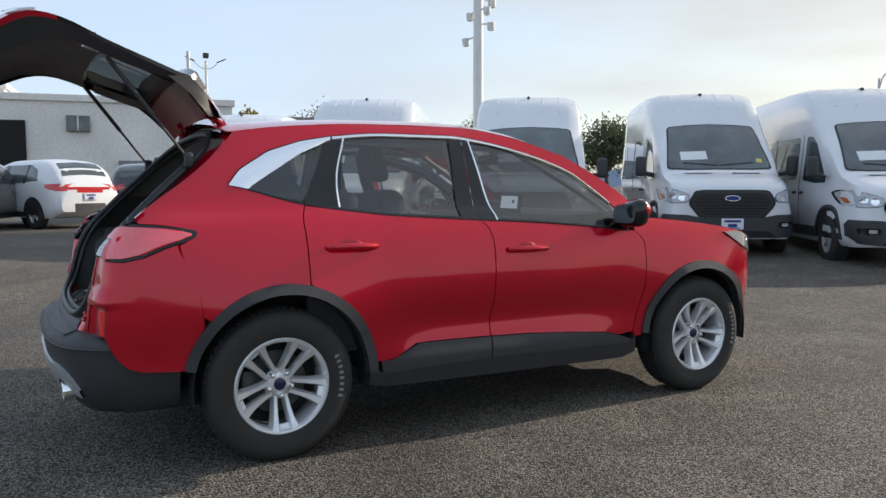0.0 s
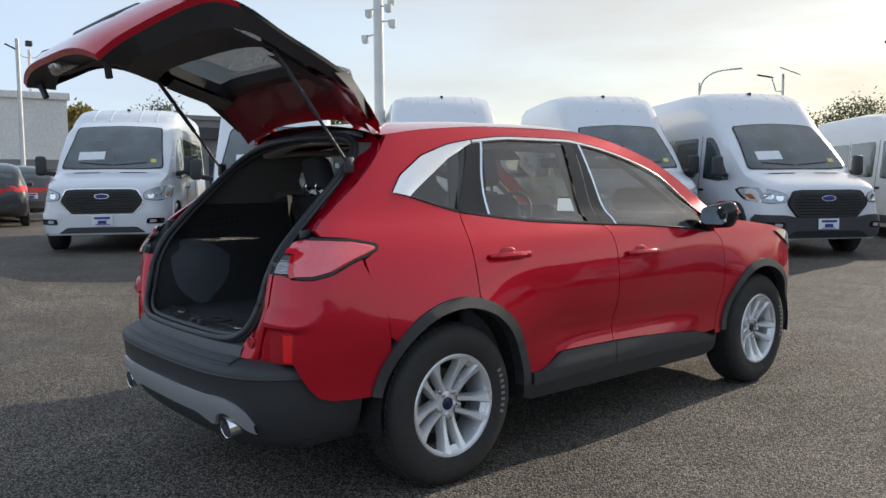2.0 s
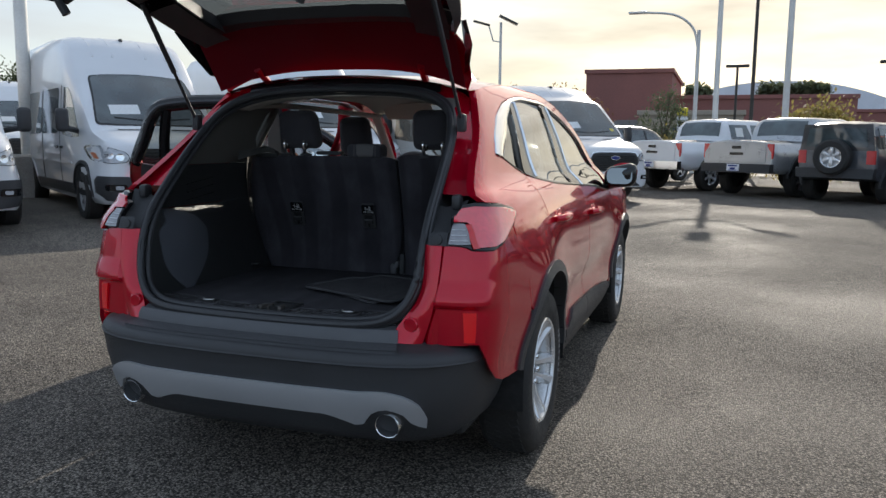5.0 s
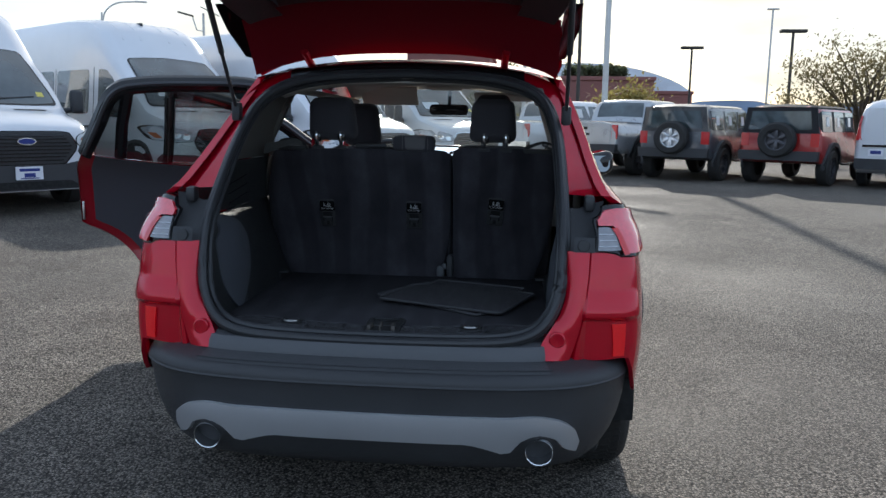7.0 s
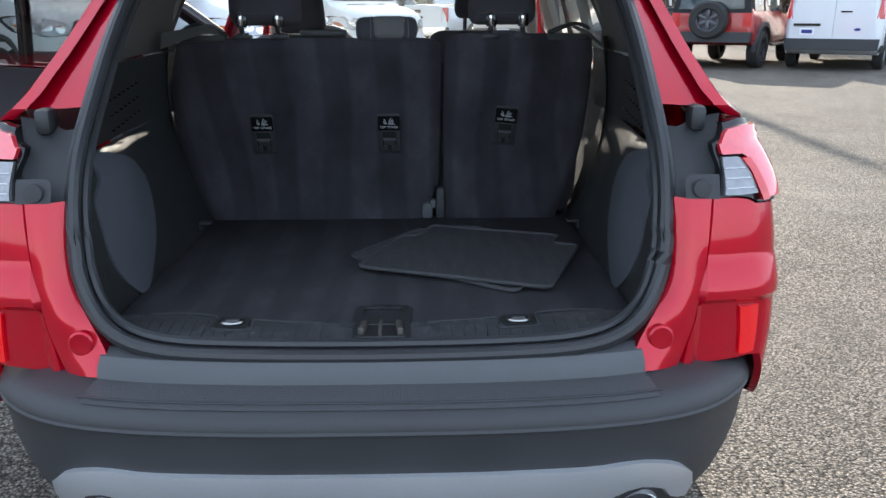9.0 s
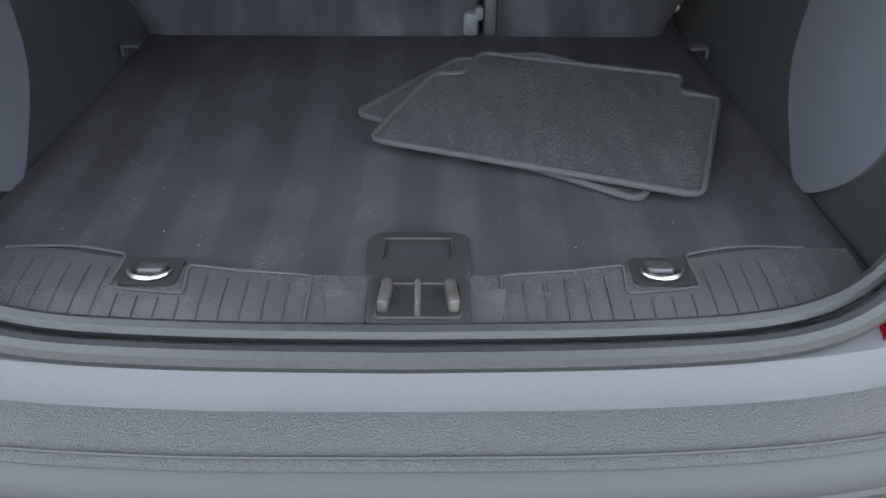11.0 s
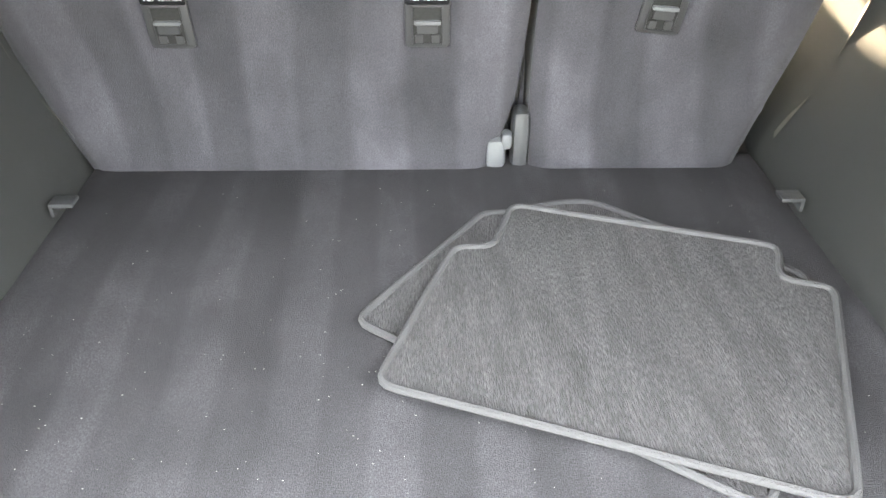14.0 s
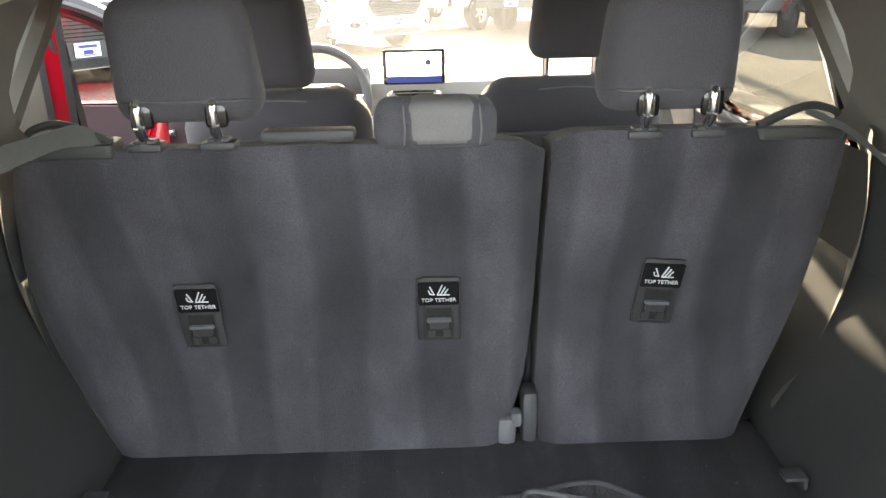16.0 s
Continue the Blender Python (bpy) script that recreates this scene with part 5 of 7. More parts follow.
for s in (-1, 1):
    guide = part("belt_guide", slab(rounded_poly([(.462, -.02), (.592, -.02), (.600, .04), (.470, .05)], .012), .020, Matrix.Scale(s, 4, (1, 0, 0)) @ pose(0, .10, 1.268), .004), CARGO_TRIM, SEATS)
    hook = rounded([(.468, .095, 1.288), (.500, .100, 1.302), (.530, .104, 1.312), (.552, .106, 1.315), (.580, .108, 1.308), (.592, .108, 1.300)], 5)
    part("guide_hook", tube([(s * x2, y2, z2) for x2, y2, z2 in hook], lambda k: .0056 - .0018 * k, 10, flat=1.4), CARGO_TRIM, guide)
    if s > 0:
        low = rounded([(.540, .105, 1.303), (.562, .075, 1.292), (.582, .045, 1.280), (.612, .0, 1.246)], 5)
        belt = [low, [(x2 + .004, y2 + .012, z2 + .010) for x2, y2, z2 in low]]
    else:
        belt = [rounded([(-.470, .112, 1.294), (-.508, .085, 1.317), (-.545, .055, 1.311), (-.620, -.005, 1.296)], 6), rounded([(-.472, .098, 1.282), (-.512, .060, 1.291), (-.552, .028, 1.281), (-.622, -.020, 1.252)], 6)]
    part("seat_belt", ruled(*belt), BELT_WEB, SEATS, "dark woven seat belt")
    low = rounded([(s * .625, .10, 1.28), (s * .650, .13, 1.10), (s * .640, .19, .90), (s * .585, .21, .76)], 6)
    part("seat_side_trim", ruled([(x2, y2 - .03, z2) for x2, y2, z2 in low], [(x2 + s * .035, y2 + .05, z2) for x2, y2, z2 in low]), TRIM_DARK, SEATS)


def writing(text, size, m, mat, parent, name="writing"):
    cu = bpy.data.curves.new(name, "FONT")
    cu.body, cu.size, cu.align_x, cu.align_y, cu.extrude = text, size, "CENTER", "CENTER", .0004
    tmp = bpy.data.objects.new("tmp", cu)
    me = bpy.data.meshes.new_from_object(tmp)
    bpy.data.objects.remove(tmp)
    bpy.data.curves.remove(cu)
    me.materials.clear()
    me.materials.append(mat)
    me.transform(m)
    ob = new(name, me)
    ob.parent = parent
    return ob


PRINT = material("pale grey print", (.46, .46, .46), .6, grain=.05)
TETHER_GREY = material("dark grey anchor plastic", (.024, .024, .026), .5, grain=.12, grain_scale=300, bump=.2, bump_scale=800)
# black that puts the shade of the anchor pocket into the colour
TETHER_SHADE = material("anchor pocket shade black", (.004, .004, .004), .8, grain=.1)
for x, z, seat in ((-.388, .993, seat_l), (-.003, .993, seat_l), (.352, 1.015, seat_r)):
    lean = Matrix.Translation((x, back_y(z) - .006, z)) @ Matrix.Rotation(radians(90 + 13.6), 4, "X") @ Matrix.Rotation(radians(-5 if x > .1 else 0), 4, "Z")
    plate = part("tether_plate", slab(round_rect(.068, .126, .008), .004, lean, .0015), TETHER_GREY, seat, "dark grey tether anchor plate")
    # pocket drawn as a thin black slab on the plate, not cut in
    part("tether_hole_shade", slab(round_rect(.044, .062, .004), .0015, lean @ Matrix.Translation((0, -.024, .0042))), TETHER_SHADE, plate)
    part("tether_rim", tube([tuple(lean @ Vector((u * .022, -.024 + v * .031, .0058))) for u, v in ((-1, -1), (-1, 1), (1, 1), (1, -1))], .0016, 6, closed=True), TETHER_GREY, plate)
    part("tether_bar", slab(round_rect(.040, .0055, .002), .006, lean @ Matrix.Translation((0, -.017, .006))), GREY_PLASTIC, plate)
    part("tether_tongue", slab(round_rect(.032, .014, .003), .005, lean @ Matrix.Translation((0, -.0285, .0052))), TETHER_GREY, plate)
    for s in (1, -1):
        part("tether_prong", slab(round_rect(.012, .014, .002), .003, lean @ Matrix.Translation((s * .0125, -.0455, .0055))), TETHER_GREY, plate)
    part("tether_label", slab(round_rect(.066, .046, .004), .001, lean @ Matrix.Translation((0, .033, .0038))), BLACK_GLOSS, plate)
    writing("TOP TETHER", .0098, lean @ Matrix.Translation((0, .0205, .0054)), PRINT, plate)
    # seat and anchor pictogram of plain strokes
    strokes = [((-.002, .031), (.006, .050)), ((.003, .031), (.011, .046)), ((.008, .031), (.015, .042)), ((-.002, .031), (.018, .031)), ((-.008, .034), (-.014, .047)), ((-.016, .040), (-.014, .033)), ((-.014, .033), (-.006, .032))]
    part("pictogram", merge(*[tube([tuple(lean @ Vector((*p, .0056))), tuple(lean @ Vector((*q, .0056)))], .0011, 5) for p, q in strokes]), PRINT, plate)


# ---- front of the cabin ----
for x, top, rest in ((-.352, 1.262, 1.378), (.312, 1.276, 1.428)):
    fs = new("front_seat")
    fs.parent = CAR
    bm = box(.46, .15, .62, (0, 0, 0), .07, seg=5)
    for v in bm.verts:
        v.co.x *= 1 - .30 * max(0, (v.co.z - .06) / .25) ** 2 * .5
    bmesh.ops.transform(bm, matrix=pose(x, .84, top - .30, 14), verts=bm.verts)
    part("backrest", bm, FABRIC, fs)
    part("back_panel", box(.36, .02, .46, (x, .755, top - .33), .008, Matrix.Rotation(radians(14), 4, "X")), FABRIC, fs)
    part("seat_stitching", tube(rounded([(x - .17, .745, top - .11), (x - .13, .735, top - .035), (x, .728, top - .015), (x + .13, .735, top - .035), (x + .17, .745, top - .11)], 6), .0025, 5), GREY_FABRIC, fs)
    part("cushion", box(.50, .52, .18, (x, 1.12, .72), .06, seg=3), FABRIC, fs)
    h2 = headrest(x, .74, rest, .185, .21, FABRIC, fs)
    for q in (-.055, .055):
        part("headrest_post", tube([(x + q, .78, top - .03), (x + q, .755, rest - .08)], .0075, 8), CHROME, h2)
DASH = new("dashboard")
DASH.parent = CAR
rows = []
for y, z in ((1.98, .72), (1.93, .92), (1.94, 1.05), (1.97, 1.115), (2.05, 1.145), (2.20, 1.145), (2.36, 1.135), (2.46, 1.11)):
    rows.append([(x, y + .06 * (x / .7) ** 2 * 0, z) for x in np.linspace(-.72, .72, 20)])
part("dash_body", ruled(*rows), material("grey soft dash", (.22, .215, .21), .7, grain=.1, grain_scale=400, bump=.2, bump_scale=600), DASH)
part("dash_trim", box(1.30, .02, .05, (0, 1.925, .975), .008), SILVER, DASH)
screen = part("touch_screen", box(.228, .025, .128, (-.052, 1.92, 1.180), .01, Matrix.Rotation(radians(-8), 4, "X")), BLACK_GLOSS, DASH, "touch screen with a light page")
m_scr = bpy.data.materials.new("lit screen")
m_scr.use_nodes = True
m_scr.node_tree.nodes["Principled BSDF"].inputs["Emission Color"].default_value = (.75, .85, .95, 1)
m_scr.node_tree.nodes["Principled BSDF"].inputs["Emission Strength"].default_value = .9
part("screen_page", slab(round_rect(.20, .085, .003), .002, pose(-.052, 1.905, 1.190, 82)), m_scr, screen)
part("screen_dial", slab(round_rect(.022, .022, .0105), .002, pose(.0, 1.9035, 1.195, 82)), BLACK_GLOSS, screen)
part("screen_bar", slab(round_rect(.20, .02, .003), .002, pose(-.052, 1.900, 1.134, 82)), BLUE, screen)
for q in (-.14, .033):
    part("dash_knob", lathe([(.017, .0), (.017, -.02), (0, -.022)], 16), CHROME, DASH).matrix_world = pose(q, 1.925, 1.076, 0, 0, 90)
part("vent_slats", merge(*[box(.10, .012, .006, (-.05 + s * .04, 1.93, 1.065 + .012 * i)) for s in (1, -1) for i in range(3)]), BLACK_GLOSS, DASH)
wheel_pts = [(-.385 + .175 * math.cos(a), 1.68 + .06 * math.sin(a), 1.105 + .165 * math.sin(a)) for a in np.linspace(0, 2 * math.pi, 40)[:-1]]
sw = part("steering_wheel", tube(wheel_pts, .016, 10, closed=True), GREY_PLASTIC, DASH)
part("wheel_spoke", merge(box(.34, .02, .030, (-.385, 1.69, 1.10), .008), box(.035, .02, .15, (-.385, 1.66, 1.03), .008)), SILVER, sw)
part("wheel_hub", box(.20, .05, .12, (-.385, 1.72, 1.09), .03), GREY_PLASTIC, sw)
part("instrument_hood", box(.34, .10, .13, (-.385, 1.94, 1.13), .035), GREY_PLASTIC, DASH)
part("cabin_floor", box(1.40, 2.0, .04, (0, 1.30, .42)), DARK_VOID, CAR)
part("centre_console", box(.22, .9, .30, (0, 1.45, .62), .04), GREY_PLASTIC, CAR)
# headliner and pillars
rows = []
for y in np.linspace(-.14, 1.56, 14):
    xe = side_x(y, ROOF_EDGE(y)) - .03
    rows.append([(xe * u, y, ROOF_EDGE(y) - .045 + (ROOF_MID(y) - ROOF_EDGE(y)) * (1 - abs(u) ** 2.4)) for u in np.linspace(-1, 1, 17)])
part("rear_header_trim", ruled(*[[(x, y + .02 * (1 - (x / .5) ** 2) * 0, z - .055 * abs(x / .5) ** 3) for x in np.linspace(-.5, .5, 21)] for y, z in ((-.150, 1.562), (-.135, 1.545), (-.10, 1.538), (-.04, 1.550))]), LINER, CAR)
part("headliner", ruled(*rows), LINER, CAR, "beige cloth headliner")
for s in (1, -1):
    for a, b, c, w in (((.52, -.12, 1.50), (.55, .3, 1.525), (.55, 1.5, 1.51), .03), ((.56, 1.08, 1.53), (.655, 1.12, 1.25), (.735, 1.15, 1.02), .045), ((.57, 1.5, 1.51), (.66, 1.95, 1.25), (.70, 2.2, 1.08), .03), ((.600, .30, 1.515), (.668, .24, 1.34), (.722, .20, 1.20), .045)):
        if s < 0 and a[1] == 1.08:
            continue
        part("pillar_lining", tube(rounded([(s * p[0], p[1], p[2]) for p in (a, b, c)], 6), w, 8, flat=.5), TRIM_DARK if b[1] < .5 and a[1] > 0 else LINER, CAR)
    part("sun_visor", box(.34, .16, .018, (s * .34, 1.50, 1.545), .008, Matrix.Rotation(radians(-38 if s < 0 else -12), 4, "X")), LINER, CAR)
    if s > 0:
        part("door_inner_trim", box(.05, .98, .68, (s * .74, 1.70, .79), .02), FABRIC, CAR)
part("door_inner_trim", box(.05, .95, .70, (.74, .66, .81), .02), FABRIC, CAR)
part("b_pillar", tube([(-.62, 1.16, 1.56), (-.70, 1.18, 1.28), (-.79, 1.20, 1.05), (-.81, 1.20, .42)], .05, 10, flat=.6), DARKER_RED, CAR)
part("overhead_console", box(.20, .22, .04, (0, 1.42, 1.60), .015), LINER, CAR)
part("inner_mirror", box(.24, .03, .065, (0, 1.70, 1.47), .02), BLACK_GLOSS, CAR)
part("mirror_stem", tube([(0, 1.72, 1.48), (0, 1.74, 1.55)], .012, 6), BLACK_GLOSS, CAR)

# open doors on the far side: built shut on the left flank, then swung out about their hinges
SWING = Matrix.Translation((-.950, 1.21, 0)) @ Matrix.Rotation(radians(-66), 4, "Z") @ Matrix.Translation((.885, -1.20, 0))


def open_door(name, label, swing, outline, clad, centre, frame_line, glass_line, bars, pane):
    """A door with painted skin and shell, inner trim, window frame and pane."""
    door = new(name)
    door.parent = CAR
    door["label"] = label

    def add(nm, bm, mat, lb=""):
        bmesh.ops.transform(bm, matrix=swing, verts=bm.verts)
        bmesh.ops.recalc_face_normals(bm, faces=bm.faces[:])
        return part(nm, bm, mat, door, lb)

    add("door_skin", flip_x(sheet(outline, on_side(0), .04, .03, (-1, 0, 0))), RED)
    add("door_edge", flip_x(sheet(outline, on_side(-.03), .05, .045, (-1, 0, 0))), DARKER_RED)
    add("door_shell", flip_x(sheet(outline, on_side(-.055), .05)), DARKER_RED)
    inset = [(centre[0] + (y - centre[0]) * .86, centre[1] + (z - centre[1]) * .92 + .02) for y, z in outline]
    add("inner_trim_panel", flip_x(sheet(inset, on_side(-.095), .05, .045, (1, 0, 0))), FABRIC, "black inner door trim")
    add("door_cladding", flip_x(sheet(clad, on_side(.012), .05, .03, (-1, 0, 0))), PLASTIC)
    add("window_frame", tube([(-(side_x(y, z) - .025), y, z) for y, z in frame_line], .033, 8, flat=1.3), BLACK_GLOSS)
    add("window_seal", tube([(-(side_x(y, z) - .058), y, z) for y, z in frame_line], .014, 6), RUBBER)
    for bar in bars:
        add("window_bar", tube([(-(side_x(y, z) - .025), y, z) for y, z in bar], .032, 8), BLACK_GLOSS)
    add("door_glass", flip_x(sheet(glass_line, on_side(-.02), .06)), pane)
    post = []
    if bars:
        post = [("post_trim", 1.015, 1.090, -.068, TRIM_DARK), ("post_seal", 1.090, 1.106, -.078, RUBBER), ("post_flange", 1.106, 1.140, -.070, DARKER_RED), ("post_seal", 1.140, 1.158, -.076, RUBBER)]
    for nm, y0, y1, lift, mat in post:
        add(nm, ruled(*[[(-(side_x(y, z) + lift - k), y, z) for y in (y0, (y0 + y1) / 2, y1)] for k, z in [(0, 1.10 + .47 * i / 8) for i in range(9)]]), mat)
    # added bar, no real part: keeps sun from leaking past the hinge edge
    top = max(p[0] for p in outline) - .02
    add("hinge_gap_filler", tube([(-.865, top, .46), (-.872, top, .80), (-.835, top, 1.10)], .034, 8), DARKER_RED)
    add("arm_rest", box(.07, .46, .06, (-.762, centre[0] + .05, .86), .02), FABRIC)
    add("inner_handle", box(.03, .14, .04, (-.775, centre[0] + .29, .93), .01), CHROME)
    add("latch_plate", box(.02, .012, .10, (-.845, min(p[0] for p in outline) + .012, .90), .003), STEEL)
    return door


open_door("rear_door", "open red rear door with black inner trim", SWING, rear_door, REAR_CLAD, (.66, .80),
          rounded([(.20, 1.205), (.27, 1.35), (.36, 1.515), (.50, 1.560), (.80, 1.573), (1.02, 1.570), (1.10, 1.545)], 6) + [(1.13, 1.35), (1.15, 1.10)],
          [(.22, 1.205), (.28, 1.35), (.37, 1.51), (.50, 1.55), (.80, 1.565), (1.08, 1.55), (1.11, 1.12), (.62, 1.15)], [((.43, 1.54), (.39, 1.36), (.37, 1.19))], TINTED)
open_door("front_door", "open red front door with black inner trim", FRONT_SWING, front_door, FRONT_CLAD, (1.70, .74),
          [(1.15, 1.12), (1.16, 1.35)] + rounded([(1.165, 1.53), (1.20, 1.555), (1.40, 1.525), (1.60, 1.470), (1.81, 1.395), (1.99, 1.275), (2.09, 1.195), (2.18, 1.05)], 5),
          [(1.16, 1.115), (1.175, 1.54), (1.40, 1.515), (1.60, 1.460), (1.81, 1.385), (1.99, 1.265), (2.16, 1.05)], [], CLEAR)

# ---- floor mats in the cargo space ----
def floor_mat(name, outline, z, label):
    t = thing(name, label, "floor mat", "floor mats in the cargo space", (outline[0][0], outline[0][1], z))
    o = [(x - outline[0][0], y - outline[0][1]) for x, y in outline]
    ring = rounded(o + o[:1], 1)[:-1]
    pts = []
    n = len(ring)
    for i in range(n):
        a, b, c = np.array(ring[i - 1]), np.array(ring[i]), np.array(ring[(i + 1) % n])
        r = min(.025, .45 * np.linalg.norm(a - b), .45 * np.linalg.norm(c - b))
        p0, p1 = b + (a - b) / np.linalg.norm(a - b) * r, b + (c - b) / np.linalg.norm(c - b) * r
        for k in (0, .25, .5, .75, 1):
            q = (1 - k) ** 2 * p0 + 2 * k * (1 - k) * b + k * k * p1
            pts.append((float(q[0]), float(q[1])))
    bm = sheet(pts, lambda x, y: (x, y, .006 + .002 * math.sin(9 * x + 5 * y)), .03, .006, (0, 0, -1))
    bmesh.ops.recalc_face_normals(bm, faces=bm.faces[:])
    part("mat_carpet", bm, MAT_CARPET, t)
    part("mat_binding", tube([(x, y, .006 + .002 * math.sin(9 * x + 5 * y)) for x, y in pts], .0052, 8, closed=True), MAT_EDGE, t, "stitched grey edge binding")
    return t


floor_mat("floor_mat", [(-.098, -.252), (.318, -.548), (.512, -.168), (.484, -.135), (.330, -.022), (.252, .044), (.196, .040), (.113, .008), (.080, .006)], .7155, "worn grey carpet floor mat, lying under another")
floor_mat("floor_mat", [(-.066, -.378), (.399, -.552), (.528, -.208), (.462, -.188), (.491, -.110), (.125, .014), (.086, -.107), (.032, -.104)], .7275, "worn grey carpet floor mat on cargo carpet")


# ---- other vehicles ----
def ring_loft(stations, width, profile, top, bottom):
    """A closed vehicle shell: at each station along y a ring across, by width, flank profile, roof and sill heights."""
    rings = []
    for y in stations:
        w, zt, zb = width(y), top(y), bottom(y)
        half = [(0.0, zb)] + [(w * profile(k), zb + (zt - zb) * k) for k in VK] + [(0.0, zt + .02)]
        ring = [(x, y, z) for x, z in half] + [(-x, y, z) for x, z in half[-2:0:-1]]
        rings.append(ring)
    bm = ruled(*rings, close=True)
    for r, rev in ((0, True), (-1, False)):
        bm.verts.ensure_lookup_table()
        n = len(rings[0])
        vs = [bm.verts[(len(rings) - 1 if r else 0) * n + i] for i in range(n)]
        bm.faces.new(vs[::-1] if rev else vs)
    bmesh.ops.recalc_face_normals(bm, faces=bm.faces[:])
    return bm


VK = (.0, .04, .10, .2, .3, .4, .5, .6, .7, .8, .88, .94, .98, 1.0)


class Shell:
    """A vehicle's outer form, on which windows, lamps and trims are laid."""

    def __init__(self, ys, ws, tys, tops, bys, bots, ks, ps):
        self.width, self.top, self.bottom, self.prof = hermite(ys, ws), hermite(tys, tops), hermite(bys, bots), hermite(ks, ps)
        self.span = (tys[0], tys[-1])

    def mesh(self, n=48, dense=()):
        st = sorted(set(list(np.linspace(self.span[0], self.span[1], n)) + list(dense)))
        return ring_loft(st, self.width, self.prof, self.top, self.bottom)

    def flank(self, y, z, lift=.006):
        zt, zb = self.top(y), self.bottom(y)
        k = (z - zb) / max(zt - zb, 1e-3)
        return (self.width(y) * self.prof(min(max(k, 0), 1)) + lift, y, z)

    def front(self, x, z):
        """Where the nose surface stands along y at x, z."""
        def inside(y):
            zt, zb = self.top(y), self.bottom(y)
            k = (z - zb) / max(zt - zb, 1e-3)
            return k <= 1 and self.width(y) * self.prof(min(max(k, 0), 1)) >= abs(x)
        lo, hi = 0.0, 1.3
        if inside(lo):
            return lo
        for _ in range(20):
            mid = (lo + hi) / 2
            lo, hi = (lo, mid) if inside(mid) else (mid, hi)
        return hi

    def hood(self, x, y, lift=.008):
        """A place on the upper skin at x, y."""
        w, zt, zb = self.width(y), self.top(y), self.bottom(y)
        lo, hi = .3, 1.0
        for _ in range(24):
            mid = (lo + hi) / 2
            if w * self.prof(mid) > abs(x):
                lo = mid
            else:
                hi = mid
        z = zb + (zt - zb) * hi
        if hi > .9995:
            z = zt + .02 * (1 - abs(x) / max(w * self.prof(1.0), 1e-3))
        return (x, y, z + lift)


def lay(shell, name, outline, mat, parent, sides=(1, -1), lift=.006, step=.15, label="", thick=.02):
    for s in sides:
        bm = sheet(outline, lambda y, z: shell.flank(y, z, lift), step, thick, (-1, 0, 0))
        bmesh.ops.recalc_face_normals(bm, faces=bm.faces[:])
        part(name, flip_x(bm) if s < 0 else bm, mat, parent, label)


def lay_top(shell, name, outline, mat, parent, lift=.008, step=.12, label=""):
    bm = sheet(outline, lambda x, y: shell.hood(x, y, lift), step)
    bmesh.ops.recalc_face_normals(bm, faces=bm.faces[:])
    if sum(f.normal.z for f in bm.faces) < 0:
        bmesh.ops.reverse_faces(bm, faces=bm.faces[:])
    return part(name, bm, mat, parent, label)


def face_panel(name, outline, y, mat, parent, thick=.03, curve=0.0, label="", bevel=.0):
    """A plate on the front or back, outline in x and z; curve bends its ends along y."""
    bm = sheet(outline, lambda x, z: (x, y + curve * x * x, z), .12, thick, (0, 1 if thick > 0 else -1, 0))
    bmesh.ops.recalc_face_normals(bm, faces=bm.faces[:])
    return part(name, bm, mat, parent, label)


def road_wheel(parent, x, y, r, w, rim_mat, spokes=6):
    hub = new("wheel")
    hub.parent = parent
    hub.location = (x, y, r)
    if x < 0:
        hub.rotation_euler = (0, 0, math.pi)
    part("tyre", lathe([(r * .6, -w / 2), (r * .9, -w / 2), (r, -w * .36), (r, w * .36), (r * .9, w / 2), (r * .63, w / 2), (r * .6, w * .42)], 36), TYRE, hub)
    bm = merge(lathe([(0, w * .30), (r * .18, w * .34), (r * .2, w * .25)], 24), lathe([(r * .63, w * .44), (r * .58, w * .40), (r * .56, w * .1)], 36),
               *[box(.03, r * .16, r * .5, (w * .28, r * .36 * math.sin(2 * math.pi * k / spokes), r * .36 * math.cos(2 * math.pi * k / spokes)), .012, Matrix.Rotation(-2 * math.pi * k / spokes, 4, "X")) for k in range(spokes)])
    part("rim", bm, rim_mat, hub)
    part("rim_back", lathe([(0, 0), (r * .6, 0)], 24), DARK_VOID, hub)


STICKER = material("white window sticker", (.7, .72, .72), .5, grain=.08, grain_scale=40)
YELLOW_STICKER = material("yellow inspection sticker", (.65, .55, .12), .5, grain=.05)
GRILLE = material("dark grille mesh", (.018, .018, .019), .5, grain=.5, grain_scale=60, bump=.8, bump_scale=70)
HUBCAP = material("grey steel wheel cover", (.38, .38, .39), .4, .4, grain=.08)
LAMP_GLASS = material("head lamp glass", (.42, .44, .47), .08, .1, grain=.3, grain_scale=25, coat=1.0)
AMBER = material("orange side reflector", (.50, .12, .02), .3, grain=.05)


def plate_marks(parent, y, z, sgn):
    """A white dealer plate with plain blue bars."""
    p = face_panel("dealer_plate", [(-.16, z - .08), (.16, z - .08), (.16, z + .08), (-.16, z + .08)], y, PLATE, parent, .02 * sgn, label="white dealer plate with blue bars")
    for dz, h, w in ((.04, .035, .24), (-.025, .05, .13), (-.062, .012, .22)):
        face_panel("plate_bar", [(-w / 2, z + dz - h / 2), (w / 2, z + dz - h / 2), (w / 2, z + dz + h / 2), (-w / 2, z + dz + h / 2)], y - .004 * sgn, BLUE, p, .004 * sgn)


